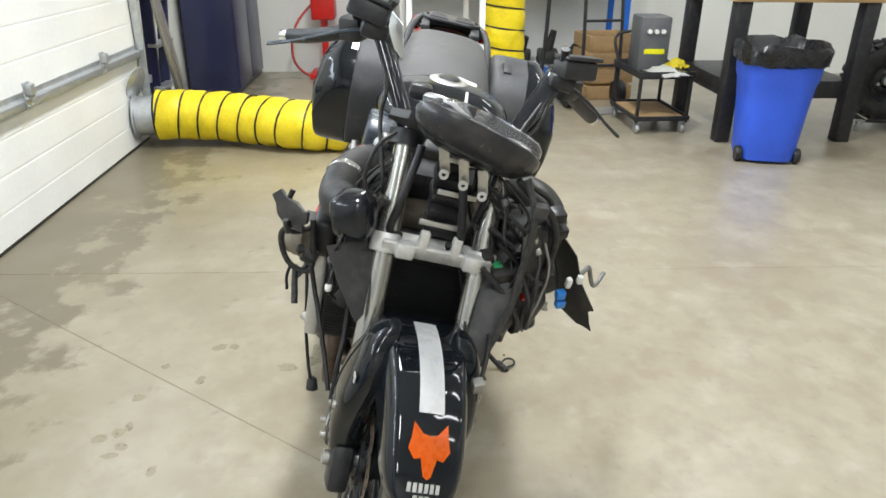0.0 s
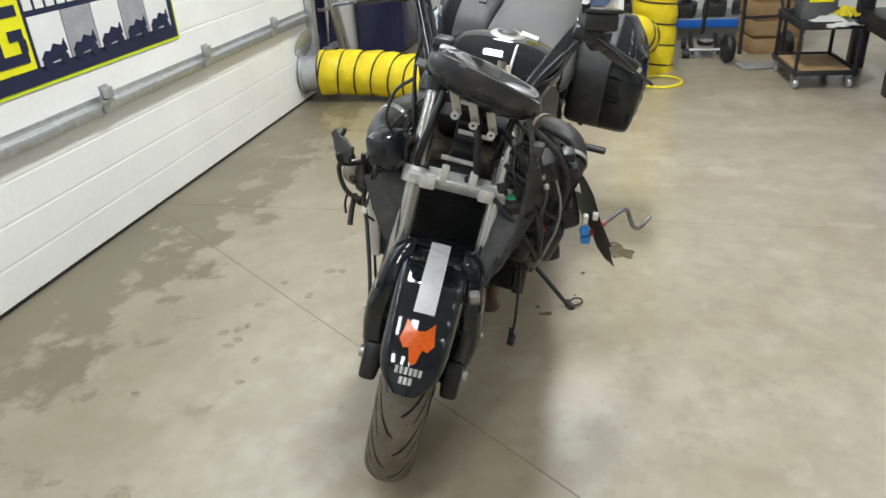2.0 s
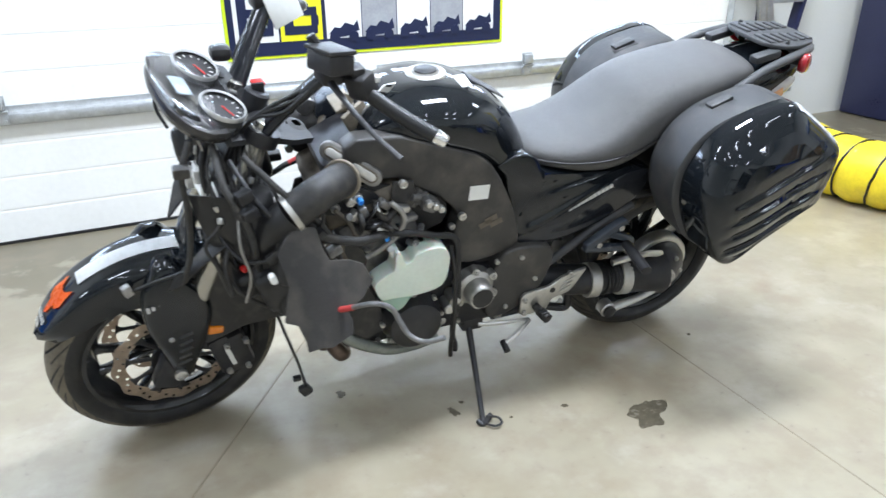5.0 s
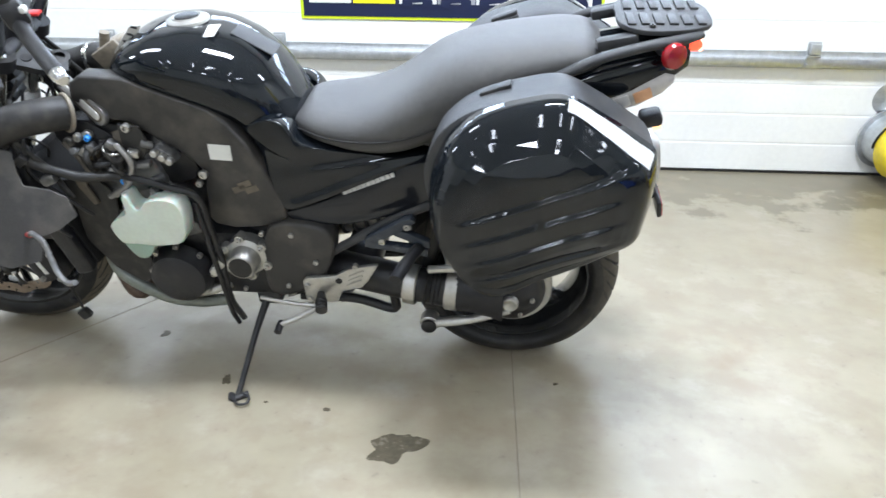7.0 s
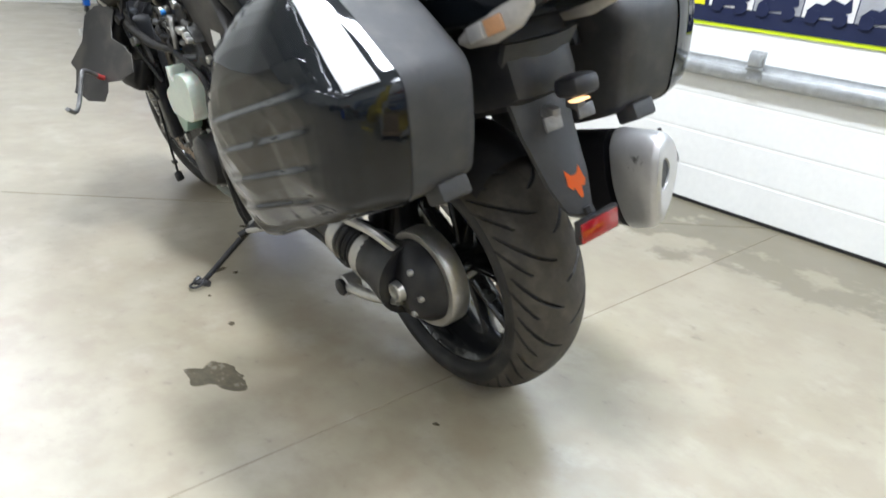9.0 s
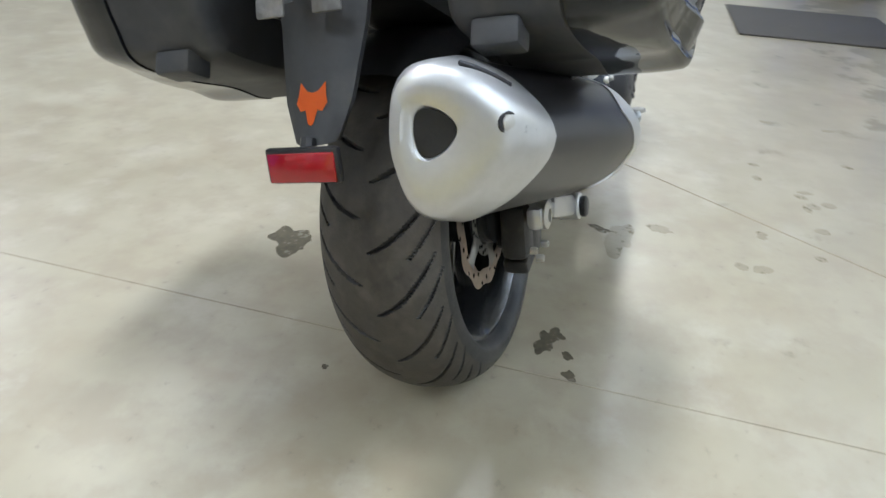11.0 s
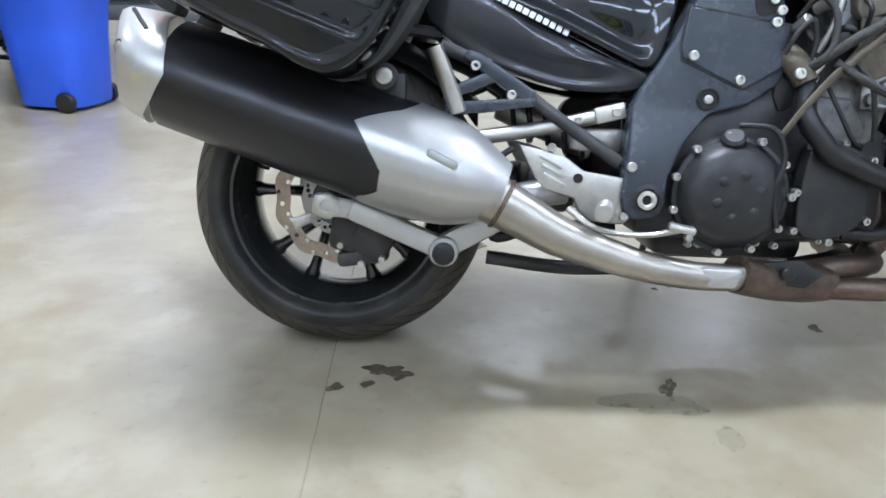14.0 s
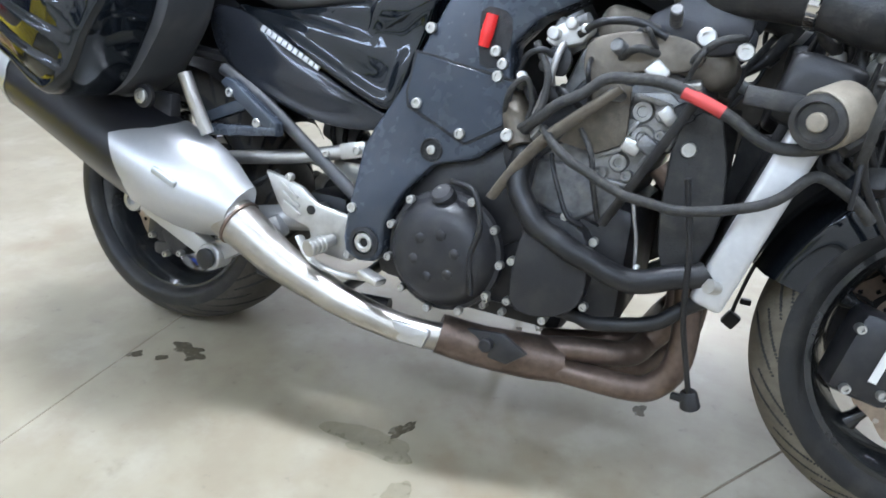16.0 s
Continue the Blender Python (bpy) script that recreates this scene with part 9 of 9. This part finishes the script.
for k in range(34):  # the tangle behind the headstock, left side first
    s = 1 if k % 3 else -1
    x, y, z = 1.30 + random.uniform(-0.06, 0.08), s * random.uniform(0.11, 0.24 if s > 0 else 0.15), random.uniform(0.78, 0.93)
    pts = [(x, y * 0.7, z)]
    for j in range(4):
        x += random.uniform(-0.045, 0.04)
        y += s * random.uniform(-0.02, 0.035 if s > 0 else 0.022)
        z -= random.uniform(0.02, 0.085)
        pts.append((x, y, z))
    wr = random.choice((0.003, 0.004, 0.006, 0.008))
    wire = cable(pts, wr, random.choice((M_RUBBER, M_TAPE, M_DIRTY)), "tangled black wire")
    for q in range(1, len(pts) - 1):  # crimps, clips and sleeves along it
        if (wcount + q) % 3 == 0:
            along = (Vector(pts[q + 1]) - Vector(pts[q - 1])).normalized()
            part("wire_clip", lathe([(0.0, -0.007), (wr + 0.003, -0.007), (wr + 0.0042, -0.004), (wr + 0.0042, 0.004), (wr + 0.003, 0.007), (0.0, 0.007)], pts[q], along, 10),
                 (M_ALU, M_WORN, M_BLACK, M_LABEL, M_ALU)[(wcount + q) // 3 % 5], wire)
    wcount += 1
for k in range(12):  # small brackets and plug blocks in the same tangle
    s = 1 if k % 3 else -1
    p = (1.29 + random.uniform(-0.07, 0.08), s * random.uniform(0.12, 0.25), random.uniform(0.56, 0.82))
    bikepart("plug_block", rbox(*p, random.uniform(0.02, 0.05), random.uniform(0.015, 0.04), random.uniform(0.02, 0.06), 0.005, [random.uniform(-40, 40) for _ in range(3)]), random.choice((M_RUBBER, M_DIRTY, M_BLACK, M_DIRTY)), "black plug block in the loose wiring")
for s in (-1, 1):  # cables from the bars down past the headstock
    for k in range(3):
        cable([FRONT @ Vector((1.14 + 0.01 * k, 0.20 * s, 1.10)), FRONT @ Vector((1.20 + 0.015 * k, 0.17 * s, 1.06 - 0.02 * k)), (1.27, 0.14 * s, 0.97), (1.31 + 0.012 * k, 0.11 * s, 0.86), (1.30, 0.09 * s, 0.75)], 0.0045, M_RUBBER, "black control cable")
    cable([(1.335, 0.045 * s, 0.95), (1.375, 0.06 * s, 0.86), (1.38, 0.075 * s, 0.78), (1.37, 0.05 * s, 0.76)], 0.009, M_RUBBER, "black brake hose")
bikepart("duct_boot", tube([(1.222, 0.277, 0.805), (1.252, 0.272, 0.778), (1.275, 0.255, 0.735), (1.28, 0.235, 0.69)], [0.040, 0.039, 0.037, 0.034], n=20), M_RUBBER, "black rubber boot below the elbow")
# left front: torn duct shell and a tangle of leads before the elbow
bikepart("duct_shell", bent_plate([[(1.425, 0.190, 0.835), (1.36, 0.232, 0.842), (1.29, 0.245, 0.825)], [(1.41, 0.205, 0.770), (1.35, 0.255, 0.765), (1.25, 0.262, 0.750)], [(1.39, 0.200, 0.705), (1.33, 0.248, 0.690), (1.19, 0.258, 0.690)], [(1.36, 0.190, 0.66), (1.30, 0.232, 0.635), (1.235, 0.240, 0.615)]], 0.003), M_RUBBER, "torn black rubber duct shell")
bikepart("grey_relay", rbox(1.235, 0.222, 0.530, 0.075, 0.05, 0.06, 0.006, (14, 20, -18)), M_DIRTY, "grey relay hanging by its leads")
for pts, r, m in (([(1.36, 0.16, 0.93), (1.35, 0.245, 0.87), (1.31, 0.285, 0.78), (1.30, 0.275, 0.68), (1.27, 0.255, 0.60)], 0.008, M_TAPE),
                  ([(1.33, 0.18, 0.90), (1.29, 0.27, 0.84), (1.23, 0.295, 0.76), (1.20, 0.29, 0.66), (1.22, 0.26, 0.58)], 0.006, M_RUBBER),
                  ([(1.30, 0.19, 0.91), (1.24, 0.265, 0.86), (1.18, 0.275, 0.80), (1.13, 0.262, 0.72), (1.10, 0.245, 0.62)], 0.007, M_TAPE),
                  ([(1.39, 0.15, 0.80), (1.37, 0.225, 0.74), (1.33, 0.275, 0.70), (1.27, 0.298, 0.71), (1.21, 0.285, 0.74)], 0.005, M_RUBBER),
                  ([(1.40, 0.13, 0.74), (1.39, 0.205, 0.67), (1.35, 0.245, 0.60), (1.29, 0.252, 0.545), (1.24, 0.24, 0.54)], 0.006, M_TAPE),
                  ([(1.25, 0.245, 0.86), (1.24, 0.288, 0.80), (1.26, 0.302, 0.73), (1.245, 0.295, 0.65), (1.20, 0.27, 0.57), (1.14, 0.25, 0.50)], 0.0045, M_RUBBER),
                  ([(1.18, 0.235, 0.85), (1.15, 0.272, 0.79), (1.16, 0.280, 0.72), (1.12, 0.268, 0.65), (1.06, 0.245, 0.57)], 0.005, M_RUBBER),
                  ([(1.33, 0.255, 0.80), (1.335, 0.282, 0.74), (1.32, 0.285, 0.66), (1.335, 0.265, 0.575)], 0.0035, M_PIPE)):
    cable(pts, r, m, "loose lead in the wiring tangle")
for p, rot, m in (((1.268, 0.300, 0.715), (20, 30, 10), M_DIRTY), ((1.165, 0.285, 0.745), (-15, 40, 0), M_RUBBER), ((1.205, 0.292, 0.655), (10, -30, 25), M_DIRTY), ((1.125, 0.27, 0.685), (0, 20, 10), M_GRIMY)):
    bikepart("black_plug", rbox(*p, 0.034, 0.022, 0.024, 0.004, rot), m, "connector block on the loose wiring")

# right front: drooping loom seen from ahead
torn = prism([(-0.060, 0.002), (-0.035, 0.030), (-0.010, 0.022), (0.022, 0.030), (0.050, 0.024), (0.062, 0.030), (0.066, 0.004), (0.056, -0.006), (0.062, -0.022), (0.036, -0.030), (0.012, -0.018), (-0.010, -0.036), (-0.030, -0.028), (-0.040, -0.010)], -0.004, 0.004, 0.002, "xz", 1)
bmesh.ops.transform(torn, matrix=pose(1.330, -0.292, 0.752, 0, 8, 48), verts=torn.verts)
bikepart("plug_bracket", join(torn, tube([(1.300, -0.245, 0.705), (1.325, -0.268, 0.702), (1.345, -0.285, 0.712), (1.352, -0.292, 0.735)], [0.007, 0.006, 0.006, 0.007], n=8)), M_DIRTY, "torn black plug bracket with a bent hook")
bikepart("strap", tube([(1.318, -0.290, 0.792), (1.323, -0.296, 0.765), (1.320, -0.292, 0.735), (1.314, -0.290, 0.690)], 0.006, n=8), M_RUBBER, "black strap round the bracket")
cable([(1.31, -0.262, 0.72), (1.305, -0.300, 0.690), (1.30, -0.302, 0.655), (1.30, -0.285, 0.618), (1.30, -0.262, 0.602), (1.30, -0.232, 0.602), (1.30, -0.228, 0.640), (1.302, -0.236, 0.690), (1.305, -0.240, 0.73)], 0.0065, M_TAPE, "looped taped lead")
cable([(1.30, -0.275, 0.608), (1.30, -0.280, 0.575), (1.30, -0.276, 0.545)], 0.0035, M_RUBBER)
cable([(1.302, -0.230, 0.62), (1.32, -0.212, 0.57), (1.36, -0.185, 0.51), (1.41, -0.155, 0.45), (1.45, -0.135, 0.40)], 0.0055, M_RUBBER, "long hanging lead")
cable([(1.30, -0.17, 0.66), (1.35, -0.13, 0.56), (1.41, -0.125, 0.46), (1.45, -0.125, 0.38)], 0.006, M_RUBBER, "black brake hose")
